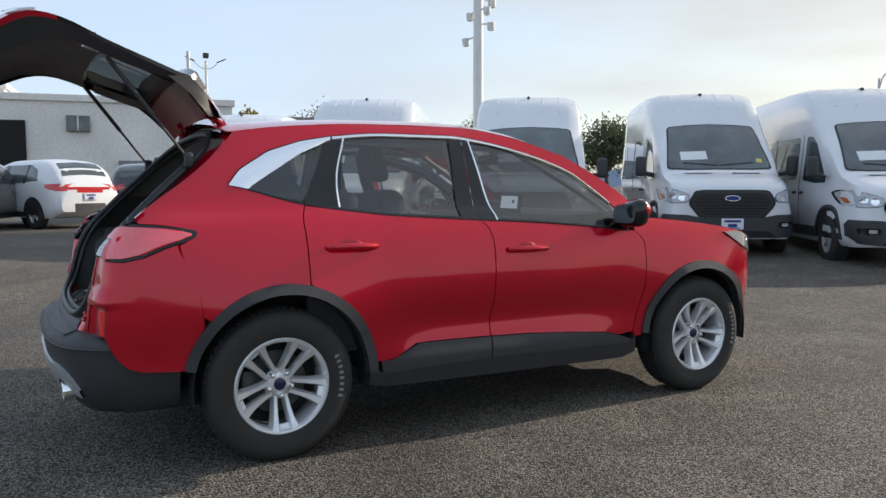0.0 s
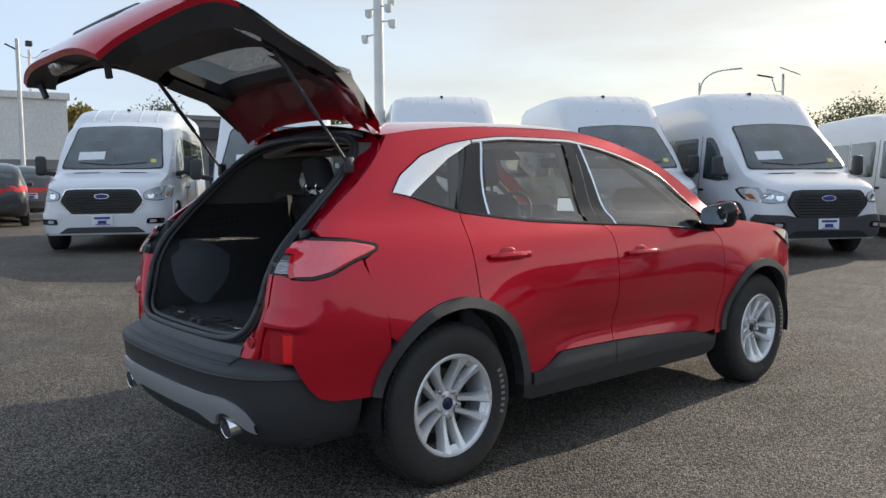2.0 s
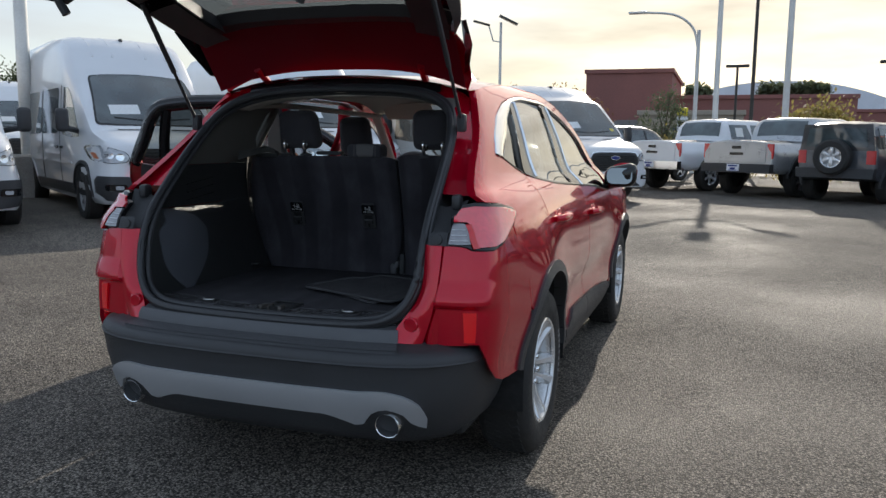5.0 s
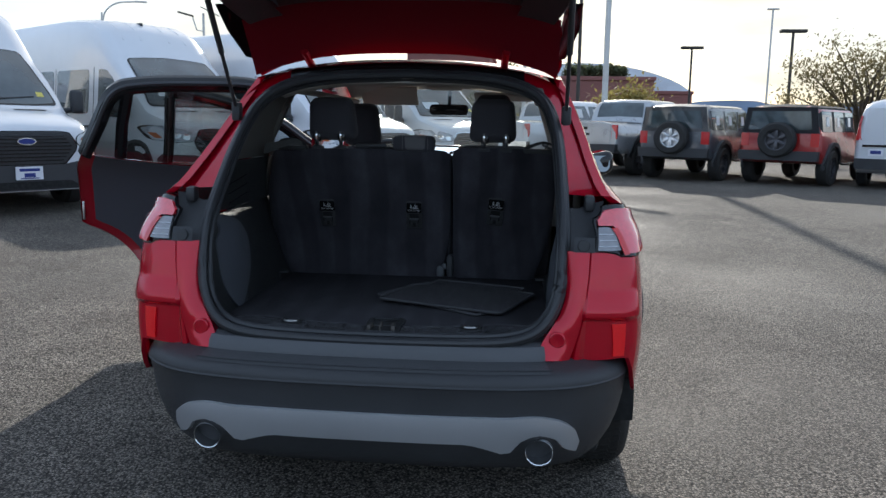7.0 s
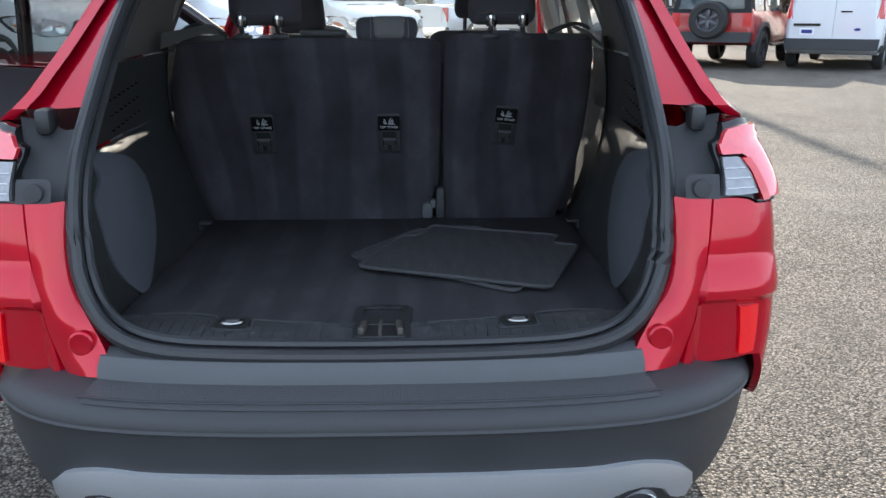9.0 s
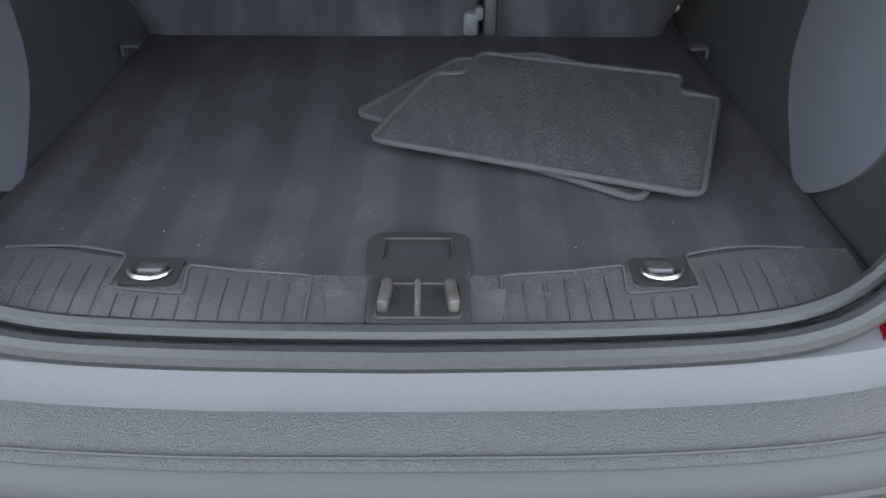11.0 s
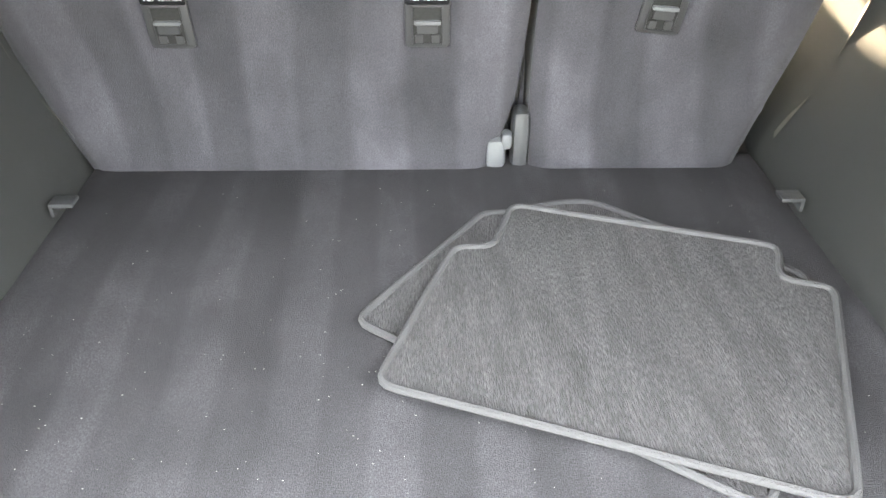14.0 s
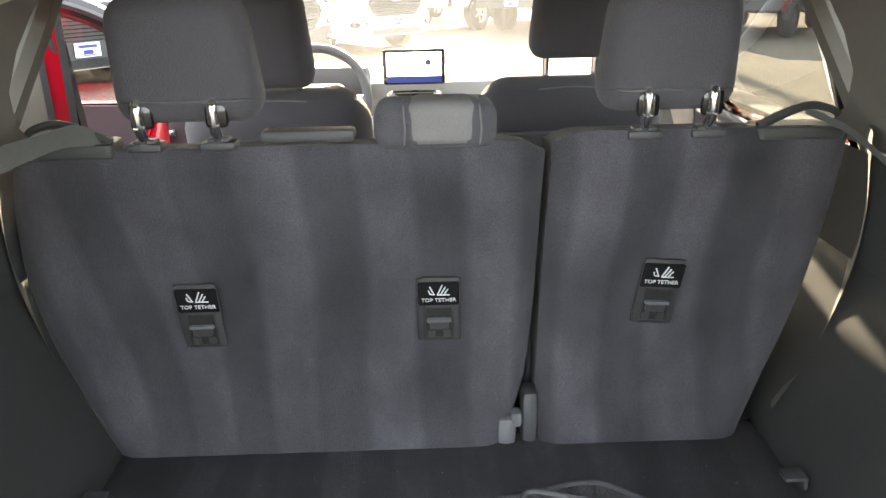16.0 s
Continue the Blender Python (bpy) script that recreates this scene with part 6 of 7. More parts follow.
def nose(shell, name, outline, mat, parent, lift=.01, thick=.03, step=.06, label=""):
    """A plate wrapped on a vehicle's nose, outline in x and z."""
    bm = sheet(outline, lambda x, z: (x, shell.front(x, z) - lift, z), step, thick, (0, 1, 0))
    bmesh.ops.recalc_face_normals(bm, faces=bm.faces[:])
    return part(name, bm, mat, parent, label)


def both_x(points):
    return points + [(-x, z) for x, z in points[::-1]]


def van(label, roof=0.0, white_nose=False):
    """A tall white passenger van; its nose points along -y, the front bumper stands at y = 0."""
    t = thing("passenger_van", label, "van", "white passenger vans parked in a row")
    sh = Shell([0, .05, .14, .32, .6, 1.2, 5.4, 5.9, 6.0], [.70, .84, .92, .975, 1.005, 1.03, 1.03, 1.0, .97],
               [0, .03, .07, .14, .30, .55, .80, 1.1, 1.45, 1.75, 2.0, 2.3, 2.7, 3.6, 5.6, 5.93, 6.0], [.98, 1.05, 1.09, 1.13, 1.19, 1.26, 1.335, 1.60, 1.90, 2.13, 2.37 - .6 * roof, 2.62 - .9 * roof, 2.76 - roof, 2.81 - roof, 2.81 - roof, 2.75 - roof, 2.6 - roof],
               [0, .3, 6.0], [.30, .28, .34], [0, .08, .2, .36, .45, .62, .8, .9, .955, .985, 1], [.93, .98, 1.0, 1.0, .985, .95, .92, .90, .87, .80, .66])
    part("body", sh.mesh(72, (.012, .025, .045, .07, .10, .14, .2, .26)), WHITE, t)
    screen = rounded_poly([(-.80, .885), (-.50, .845), (0, .825), (.50, .845), (.80, .885), (.735, 1.30), (.69, 1.70), (.40, 1.725), (0, 1.73), (-.40, 1.725), (-.69, 1.70), (-.735, 1.30)], .07)
    lay_top(sh, "windshield_border", [(x * 1.035, 1.28 + (y - 1.28) * 1.05) for x, y in screen], BLACK_GLOSS, t, .008, .10)
    lay_top(sh, "windshield", screen, VAN_GLASS, t, .014, .10, label="wide dark windshield")
    for s in (1, -1):
        # vent slots are dark sheets on the bonnet, shade painted in
        lay_top(sh, "bonnet_vent", [(s * .16, .62), (s * .58, .66), (s * .58, .70), (s * .16, .66)], DARK_VOID, t, .006)
        lay_top(sh, "wiper", [(s * .02, .885), (s * .55, .945), (s * .55, .96), (s * .02, .90)], BLACK_GLOSS, t, .024)
    part("windshield_sticker", sheet([(-.58, 1.0), (-.16, 1.0), (-.16, 1.15), (-.58, 1.15)], lambda x, y: sh.hood(x, y, .018), .1), STICKER, t)
    part("yellow_sticker", sheet([(.60, .96), (.69, .96), (.69, 1.02), (.60, 1.02)], lambda x, y: sh.hood(x, y, .018), .1), YELLOW_STICKER, t)
    side = rounded_poly([(1.22, 1.20), (1.36, 1.38), (1.72, 1.80), (1.90, 1.93), (2.12, 1.95), (2.12, 1.24), (1.6, 1.19)], .05)
    lay(sh, "front_side_glass", side, VAN_GLASS, t)
    for y0, y1 in ((2.42, 3.55), (3.68, 4.75), (4.88, 5.75)):
        lay(sh, "side_window", rounded_poly([(y0, 1.25), (y1, 1.25), (y1, 1.95), (y0, 1.95)], .08), VAN_GLASS, t)
    lay(sh, "sill_cladding", [(1.50, .36), (1.50, .52), (4.25, .52), (4.25, .36)], PLASTIC, t, lift=.012)
    lay(sh, "body_crease", [(1.5, .80), (1.5, .83), (5.8, .83), (5.8, .80)], WHITE, t, lift=.014)
    for y in (2.26, 3.60):
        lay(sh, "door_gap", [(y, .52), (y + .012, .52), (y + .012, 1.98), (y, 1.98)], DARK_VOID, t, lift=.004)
    for y in (2.06, 2.40):
        lay(sh, "door_handle", rounded_poly([(y, 1.02), (y + .16, 1.02), (y + .16, 1.06), (y, 1.06)], .015), BLACK_GLOSS, t, lift=.02)
    # nose: bumper, grille, lamps
    skin = WHITE if white_nose else PLASTIC
    b = nose(sh, "front_bumper", both_x([(.0, .315), (.62, .315), (.90, .34), (.985, .44), (.99, .60), (.97, .67), (.66, .665), (.46, .625), (.0, .615)][:-1]), skin, t, .045, .07, label="moulded front bumper")
    # near-black plate paints the intake's inner shade on dark bumpers
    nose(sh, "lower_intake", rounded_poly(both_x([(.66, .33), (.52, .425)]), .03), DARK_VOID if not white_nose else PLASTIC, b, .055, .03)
    for s in (1, -1):
        pocket = nose(sh, "fog_pocket", rounded_poly([(s * .66, .47), (s * .92, .47), (s * .93, .56), (s * .68, .56)], .03), BLACK_GLOSS, b, .055, .03)
        nose(sh, "fog_lamp", rounded_poly([(s * .72, .49), (s * .82, .49), (s * .82, .54), (s * .72, .54)], .02), LAMP_GLASS, pocket, .062, .02)
    hexa = rounded_poly(both_x([(.46, .635), (.60, .80), (.615, .86), (.53, 1.015), (.40, 1.03)]), .035)
    surround = nose(sh, "grille_surround", [(x * 1.035, .835 + (z - .835) * 1.07) for x, z in hexa], CHROME if white_nose else BLACK_GLOSS, t, .022, .06)
    g = nose(sh, "grille", hexa, GRILLE, t, .034, .05, label="dark hexagonal mesh grille")
    for i in range(8):
        z = .672 + .044 * i
        w = float(np.interp(z, [.63, .80, .86, 1.03], [.41, .54, .55, .42]))
        nose(sh, "grille_bar", [(-w, z), (w, z), (w, z + .012), (-w, z + .012)], BLACK_GLOSS, g, .042, .02, .10)
    nose(sh, "oval_badge", [(.115 * math.cos(a), .915 + .045 * math.sin(a)) for a in np.linspace(0, 2 * math.pi, 25)[:-1]], CHROME, g, .052, .02, label="chrome-rimmed blue oval badge")
    nose(sh, "badge_field", [(.098 * math.cos(a), .915 + .034 * math.sin(a)) for a in np.linspace(0, 2 * math.pi, 25)[:-1]], BLUE, g, .056, .006)
    plate_marks(t, -.075, .53, 1)
    for s in (1, -1):
        lamp = rounded_poly([(s * .66, .86), (s * .86, .845), (s * .955, .875), (s * .965, 1.05), (s * .935, 1.085), (s * .66, .985), (s * .625, .92)], .03)
        rim = nose(sh, "lamp_surround", [(s * .80 + (x - s * .80) * 1.06, .955 + (z - .955) * 1.08) for x, z in lamp], BLACK_GLOSS, t, .008, .05)
        hl = nose(sh, "head_lamp", lamp, LAMP_GLASS, t, .016, .05, label="clear swept-back head lamp")
        for cx, cz, r in ((.74, .925, .050), (.85, .945, .042)):
            nose(sh, "lamp_projector", [(s * cx + r * math.cos(a), cz + r * math.sin(a)) for a in np.linspace(0, 2 * math.pi, 17)[:-1]], CHROME, hl, .024, .02, .2)
        nose(sh, "side_reflector", rounded_poly([(s * .928, .90), (s * .948, .90), (s * .953, .985), (s * .935, .98)], .008), AMBER, hl, .024, .02, .2)
        mir = part("door_mirror", box(.17, .13, .33, (s * 1.21, 1.13, 1.43), .05, seg=3), PLASTIC, t, "tall black door mirror")
        part("mirror_arm", tube([(s * .97, 1.30, 1.28), (s * 1.16, 1.15, 1.32)], .04, 8), PLASTIC, mir)
        part("mirror_face", box(.13, .01, .27, (s * 1.21, 1.198, 1.43), .004), CHROME, mir)
        for y in (.98, 4.75):
            # no opening here: a dark half disc paints the arch's shade on the flank
            lay(sh, "wheel_arch_shade", arc(y, .37, .46, 0, 180, 18), DARK_VOID, t, (s,), .004, .2)
            lay(sh, "arch_lip", arc(y, .37, .50, 0, 180, 18) + arc(y, .37, .455, 180, 0, 18), PLASTIC if y < 2 and not white_nose else WHITE, t, (s,), .016, .2)
            road_wheel(t, s * .92, y, .365, .22, HUBCAP)
        for x in (.25, .55):
            part("roof_rib", tube([(s * x, y, sh.hood(s * x, y, .0)[2]) for y in np.linspace(2.05, 5.8, 16)], .018, 6, flat=.5), WHITE, t)
    part("rear_door_split", box(.02, .02, 1.9, (0, 6.005, 1.4)), DARK_VOID, t)
    for s in (1, -1):
        face_panel("rear_window", [(s * .10, 1.3), (s * .78, 1.3), (s * .72, 1.95), (s * .10, 1.95)], 6.01, VAN_GLASS, t, -.02)
    part("roof_antenna", box(.05, .16, .07, (0, 2.55, 2.735 - .97 * roof), .02), PLASTIC, t)
    return t


VAN = van("white high-roof passenger van with dark glass, parked on asphalt")
VAN_SPOTS = [(-1.80, 9.95, 55), (-3.95, 8.5, 55), (-5.6, 5.95, 56), (-7.05, 3.45, 58), (-15.5, 10.5, 60), (-17.2, 14.5, 58)]
for i, (x, y, rz) in enumerate(VAN_SPOTS):
    if i:
        copy_thing(VAN, pose(x, y, ground_z(x, y), 0, 0, rz))
    else:
        VAN.matrix_world = pose(x, y, ground_z(x, y), 0, 0, rz)
LOW_VAN = van("white lower-roofed passenger van with white bumper, parked on asphalt", .25, True)
LOW_VAN.matrix_world = pose(-.5, 13.5, ground_z(-.5, 13.5), 0, 0, 44)
copy_thing(LOW_VAN, pose(-9.7, 1.9, ground_z(-9.7, 1.9), 0, 0, 60))


def paint(name, color, metal=.2):
    return material(name, color, .28, metal, grain=.03, grain_scale=300, stain=.04, coat=1.0)


TAIL = material("vehicle tail lamp", (.55, .02, .02), .15, grain=.1, grain_scale=60, coat=1.0)
DARK_ALLOY = material("dark alloy wheel", (.09, .09, .10), .35, .5, grain=.1)


def crossover(name, label, mat, at, rz, length=4.7, height=1.70, group="cars parked along the building"):
    """A family crossover; its tail stands at y = 0 and its nose points along +y."""
    t = thing(name, label, "car", group)
    L, h = length, height
    sh = Shell([0, .12, .4, 1.0, 3.4, L - .5, L - .12, L], [.74, .86, .92, .94, .94, .90, .74, .55],
               [0, .06, .15, .35, .7, 1.2, 2.2, 2.7, 3.2, 3.5, L - .5, L - .1, L], [.95, 1.10, 1.22, h - .22, h - .05, h, h - .01, h - .10, h - .42, 1.12, 1.02, .85, .70],
               [0, .4, L], [.42, .26, .30], [0, .1, .3, .55, .68, .8, .9, .97, 1], [.90, .98, 1.0, .985, .93, .85, .79, .68, .45])
    part("body", sh.mesh(44, (.03, .1, .25)), mat, t)
    lay(sh, "side_window", [(.75, 1.17), (1.5, 1.12), (3.0, 1.08), (2.75, h - .30), (2.3, h - .15), (1.2, h - .14), (.9, h - .25)], VAN_GLASS, t, lift=.005)
    for y in (1.25, 2.15):
        lay(sh, "window_pillar", [(y, 1.10), (y + .07, 1.10), (y + .07, h - .15), (y, h - .15)], BLACK_GLOSS, t, lift=.010)
    lay_top(sh, "rear_window", [(-.58, .20), (.58, .20), (.52, .55), (-.52, .55)], VAN_GLASS, t)
    lay_top(sh, "windshield", [(-.62, 3.35), (.62, 3.35), (.56, 2.65), (-.56, 2.65)], VAN_GLASS, t)
    lay(sh, "tail_lamp", [(.01, .92), (.06, 1.10), (.45, 1.08), (.42, 1.0), (.12, .92)], TAIL, t, lift=.010, step=.06)
    face_panel("rear_bumper", [(-.72, .42), (.72, .42), (.74, .62), (-.74, .62)], -.02, PLASTIC, t, .12, .12)
    face_panel("tail_panel", [(-.55, .88), (.55, .88), (.58, 1.02), (-.58, 1.02)], -.006, TAIL, t, .02, .05)
    plate_marks(t, -.03, .78, 1)
    lay(sh, "sill_trim", [(.5, .30), (L - .7, .30), (L - .7, .42), (.5, .42)], PLASTIC, t, lift=.008)
    for s in (1, -1):
        for y in (.92, L - .95):
            # arch shade painted as a dark sheet on the closed flank
            lay(sh, "wheel_arch_shade", arc(y, .36, .42, 0, 180, 16), DARK_VOID, t, (s,), .004, .2)
            road_wheel(t, s * .82, y, .355, .22, ALLOY, 5)
        part("door_mirror", box(.20, .10, .14, (s * 1.0, 2.95, 1.14), .04), mat, t)
    t.matrix_world = pose(*at, ground_z(*at), 0, 0, rz)
    return t


def off_roader(label, mat, top_mat, at, rz, rim):
    """A boxy four-door off-roader with the spare wheel on its tail, which stands at y = 0."""
    t = thing("off_road_suv", label, "car", "off-road vehicles in the far row")
    sh = Shell([0, .06, .3, 1.0, 3.3, 4.2, 4.35], [.80, .86, .90, .92, .92, .86, .78], [0, .04, .14, .30, 2.45, 2.60, 2.95, 3.05, 4.2, 4.32, 4.35], [1.16, 1.75, 1.80, 1.83, 1.83, 1.78, 1.28, 1.22, 1.18, 1.10, .9],
               [0, .3, 4.35], [.62, .50, .50], [0, .12, .3, .5, .52, .9, .96, 1], [.95, 1.0, 1.0, .98, .95, .86, .80, .60])
    part("body", sh.mesh(40, (.02, .08)), mat, t)
    lay_top(sh, "hard_top", [(-.74, .06), (.74, .06), (.74, 2.42), (-.74, 2.42)], top_mat, t, .02, .3)
    for y0, y1 in ((.18, .80), (.95, 1.72), (1.82, 2.50)):
        lay(sh, "side_window", [(y0, 1.24), (y1, 1.24), (y1 - .03, 1.70), (y0, 1.70)], VAN_GLASS, t, lift=.020)
        lay(sh, "window_sticker", [(y0 + .22, 1.36), (y0 + .40, 1.36), (y0 + .40, 1.58), (y0 + .22, 1.58)], STICKER, t, lift=.026)
    lay(sh, "top_flank", [(.03, 1.20), (2.62, 1.20), (2.42, 1.78), (.05, 1.78)], top_mat, t, lift=.010)
    face_panel("top_back", [(-.82, 1.20), (.82, 1.20), (.74, 1.79), (-.74, 1.79)], -.010, top_mat, t, .06, .02)
    face_panel("rear_window", [(-.68, 1.28), (.68, 1.28), (.62, 1.70), (-.62, 1.70)], -.020, VAN_GLASS, t, .06, .02)
    face_panel("rear_bumper", [(-.84, .58), (.84, .58), (.86, .80), (-.86, .80)], -.12, PLASTIC, t, .20, .06)
    for s in (1, -1):
        face_panel("tail_lamp", [(s * .66, .90), (s * .84, .90), (s * .84, 1.20), (s * .66, 1.20)], -.02, TAIL, t, .05, .02)
    p = face_panel("dealer_plate", [(-.82, .62), (-.52, .62), (-.52, .78), (-.82, .78)], -.10, PLATE, t, .02, .06)
    face_panel("plate_bar", [(-.78, .68), (-.56, .68), (-.56, .75), (-.78, .75)], -.108, BLUE, p, .01, .06)
    spare = new("spare_wheel")
    spare.parent = t
    spare.location, spare.rotation_euler = (.0, -.14, 1.05), (0, 0, radians(-90))
    part("tyre", lathe([(.23, -.12), (.36, -.12), (.40, -.08), (.40, .08), (.36, .12), (.25, .12), (.23, .09)], 40), TYRE, spare)
    part("rim", merge(lathe([(0, .06), (.08, .07), (.09, .03)], 20), lathe([(.25, .10), (.22, .09), (.21, .02)], 36), lathe([(0, .0), (.23, .0)], 24),
                      *[box(.03, .075, .20, (.06, .14 * math.sin(2 * math.pi * k / 6), .14 * math.cos(2 * math.pi * k / 6)), .012, Matrix.Rotation(-2 * math.pi * k / 6, 4, "X")) for k in range(6)]), rim, spare)
    for s in (1, -1):
        for y in (.78, 3.55):
            lay(sh, "fender_flare", arc(y, .45, .56, -8, 188, 18) + arc(y, .45, .46, 188, -8, 18), PLASTIC, t, (s,), .05, .2, "", .06)
            # dark sheet inside the flare stands for the shaded wheel opening
            lay(sh, "wheel_arch_shade", arc(y, .42, .47, 8, 172, 14), DARK_VOID, t, (s,), .006, .2)
            road_wheel(t, s * .82, y, .41, .27, DARK_ALLOY)
        part("door_mirror", box(.22, .09, .18, (s * 1.04, 2.62, 1.28), .03), BLACK_GLOSS, t)
        part("side_step", tube([(s * .92, 1.3, .52), (s * .96, 1.5, .48), (s * .96, 2.9, .48), (s * .92, 3.05, .52)], .03, 8), PLASTIC, t)
    t.matrix_world = pose(*at, ground_z(*at), 0, 0, rz) @ Matrix.Diagonal((.97, 1, .93, 1))
    return t


def pickup(label, mat, at, rz, dark_flares=False):
    """A crew-cab pickup; the tailgate stands at y = 0."""
    t = thing("pickup_truck", label, "truck", "pickup trucks in the far row")
    sh = Shell([0, .05, .3, 5.0, 5.5, 5.7], [.88, .93, .96, .96, .90, .80], [0, .03, 1.70, 1.76, 1.86, 2.1, 3.4, 3.6, 4.1, 4.25, 5.5, 5.65, 5.7], [1.28, 1.30, 1.30, 1.34, 1.70, 1.88, 1.88, 1.82, 1.40, 1.30, 1.22, 1.1, .9],
               [0, .3, 5.7], [.70, .55, .55], [0, .1, .3, .62, .66, .92, .97, 1], [.95, 1.0, 1.0, .98, .95, .84, .78, .62])
    part("body", sh.mesh(46, (.02, 1.73, 1.8)), mat, t)
    # flat dark sheet over the closed body paints the bed's shaded inside
    lay_top(sh, "bed", [(-.72, .12), (.72, .12), (.72, 1.66), (-.72, 1.66)], DARK_VOID, t, .006, .4)
    lay_top(sh, "rear_window", [(-.66, 1.79), (.66, 1.79), (.60, 1.94), (-.60, 1.94)], VAN_GLASS, t, .012, .05)
    for y0, y1 in ((1.98, 2.72), (2.85, 3.62)):
        lay(sh, "side_window", [(y0, 1.36), (y1 + .12, 1.36), (y1 - .05, 1.74), (y0, 1.74)], VAN_GLASS, t)
        lay(sh, "window_sticker", [(y0 + .2, 1.42), (y0 + .5, 1.42), (y0 + .5, 1.66), (y0 + .2, 1.66)], STICKER, t, lift=.012)
    face_panel("tailgate", [(-.74, .82), (.74, .82), (.74, 1.26), (-.74, 1.26)], -.022, mat, t, .06, .01)
    face_panel("tailgate_handle", [(-.12, 1.12), (.12, 1.12), (.12, 1.19), (-.12, 1.19)], -.03, BLACK_GLOSS, t, .03)
    face_panel("maker_badge", [(-.18, .98), (.18, .98), (.18, 1.04), (-.18, 1.04)], -.028, BLACK_GLOSS, t, .02)
    face_panel("rear_bumper", [(-.90, .58), (.90, .58), (.92, .78), (-.92, .78)], -.13, CHROME if not dark_flares else PLASTIC, t, .16, .05)
    plate_marks(t, -.145, .69, 1)
    for s in (1, -1):
        face_panel("tail_lamp", [(s * .77, .90), (s * .91, .90), (s * .91, 1.24), (s * .77, 1.24)], -.012, TAIL, t, .06, .02)
        for y in (1.15, 4.75):
            if dark_flares:
                lay(sh, "fender_flare", arc(y, .45, .56, 0, 180, 18) + arc(y, .45, .47, 180, 0, 18), PLASTIC, t, (s,), .05, .2, "", .06)
            # shade of the wheel opening, laid on the flank as a dark sheet
            lay(sh, "wheel_arch_shade", arc(y, .42, .49, 6, 174, 14), DARK_VOID, t, (s,), .006, .2)
            road_wheel(t, s * .86, y, .41, .27, ALLOY if not dark_flares else DARK_ALLOY)
        part("door_mirror", box(.24, .10, .20, (s * 1.10, 3.65, 1.36), .03), BLACK_GLOSS, t)
    t.matrix_world = pose(*at, ground_z(*at), 0, 0, rz)
    return t


def cargo_van(label, at, rz):
    t = thing("cargo_van", label, "van")
    sh = Shell([0, .05, .3, 3.6, 4.5, 4.75], [.80, .87, .91, .91, .82, .66], [0, .05, .18, .5, 2.6, 2.9, 3.7, 3.9, 4.6, 4.75], [1.0, 1.60, 1.78, 1.85, 1.84, 1.74, 1.18, 1.10, .95, .75],
               [0, .3, 4.75], [.42, .30, .30], [0, .1, .3, .55, .8, .92, .97, 1], [.93, 1.0, 1.0, .98, .92, .86, .76, .55])
    part("body", sh.mesh(40, (.02, .1)), WHITE, t)
    face_panel("rear_door", [(-.76, .62), (.012, .62), (.012, 1.66), (-.66, 1.66)], -.022, WHITE, t, .05, .02)
    face_panel("rear_door", [(.024, .62), (.76, .62), (.66, 1.66), (.024, 1.66)], -.022, WHITE, t, .05, .02)
    face_panel("rear_handle", [(-.72, .86), (-.22, .86), (-.22, .91), (-.72, .91)], -.034, BLACK_GLOSS, t, .03)
    face_panel("door_handle", [(.12, 1.12), (.32, 1.12), (.32, 1.15), (.12, 1.15)], -.034, BLACK_GLOSS, t, .03)
    face_panel("oval_badge", [(.45 + .06 * math.cos(a), .80 + .026 * math.sin(a)) for a in np.linspace(0, 2 * math.pi, 20)[:-1]], -.03, BLUE, t, .02)
    face_panel("rear_bumper", [(-.84, .40), (.84, .40), (.86, .62), (-.86, .62)], -.06, PLASTIC, t, .12, .05)
    p = face_panel("dealer_plate", [(-.60, .68), (-.32, .68), (-.32, .82), (-.60, .82)], -.03, PLATE, t, .02)
    face_panel("plate_bar", [(-.56, .72), (-.36, .72), (-.36, .79), (-.56, .79)], -.036, BLUE, p, .01)
    for s in (1, -1):
        lay(sh, "tail_lamp", [(.01, 1.0), (.10, 1.0), (.14, 1.5), (.06, 1.5)], TAIL, t, (s,), .012, .05)
        for y in (.85, 3.85):
            # dark half disc on the body stands for shade in the arch
            lay(sh, "wheel_arch_shade", arc(y, .34, .40, 0, 180, 14), DARK_VOID, t, (s,), .004, .2)
            road_wheel(t, s * .82, y, .33, .20, HUBCAP)
        lay(sh, "side_window", [(2.75, 1.12), (3.5, 1.12), (3.1, 1.55), (2.75, 1.58)], VAN_GLASS, t, (s,))
        part("door_mirror", box(.18, .10, .20, (s * 1.0, 3.2, 1.2), .03), BLACK_GLOSS, t)
    lay(sh, "sill_trim", [(.1, .36), (4.3, .36), (4.3, .50), (.1, .50)], PLASTIC, t, lift=.01)
    t.matrix_world = pose(*at, ground_z(*at), 0, 0, rz)
    return t


off_roader("grey off-road SUV with a spare wheel on its tail", paint("grey paint", (.075, .08, .09)), paint("dark hard top", (.03, .031, .034)), (3.9, 15.4), -33, ALLOY)
off_roader("red off-road SUV with black soft top and spare wheel", paint("orange red paint", (.34, .016, .014)), material("black soft top", (.02, .02, .022), .85, grain=.2, bump=.3), (5.95, 14.5), -35, DARK_ALLOY)
cargo_van("white compact cargo van with closed rear doors", (8.15, 13.8), -34)
pickup("silver pickup truck with dark flares and dealer plate", paint("silver paint", (.42, .43, .44), .5), (1.95, 16.6), -35, True)
pickup("white crew-cab pickup truck with chrome bumper", WHITE, (-.1, 18.2), -38)
pickup("white crew-cab pickup truck behind the row", WHITE, (11.2, 14.4), -34)
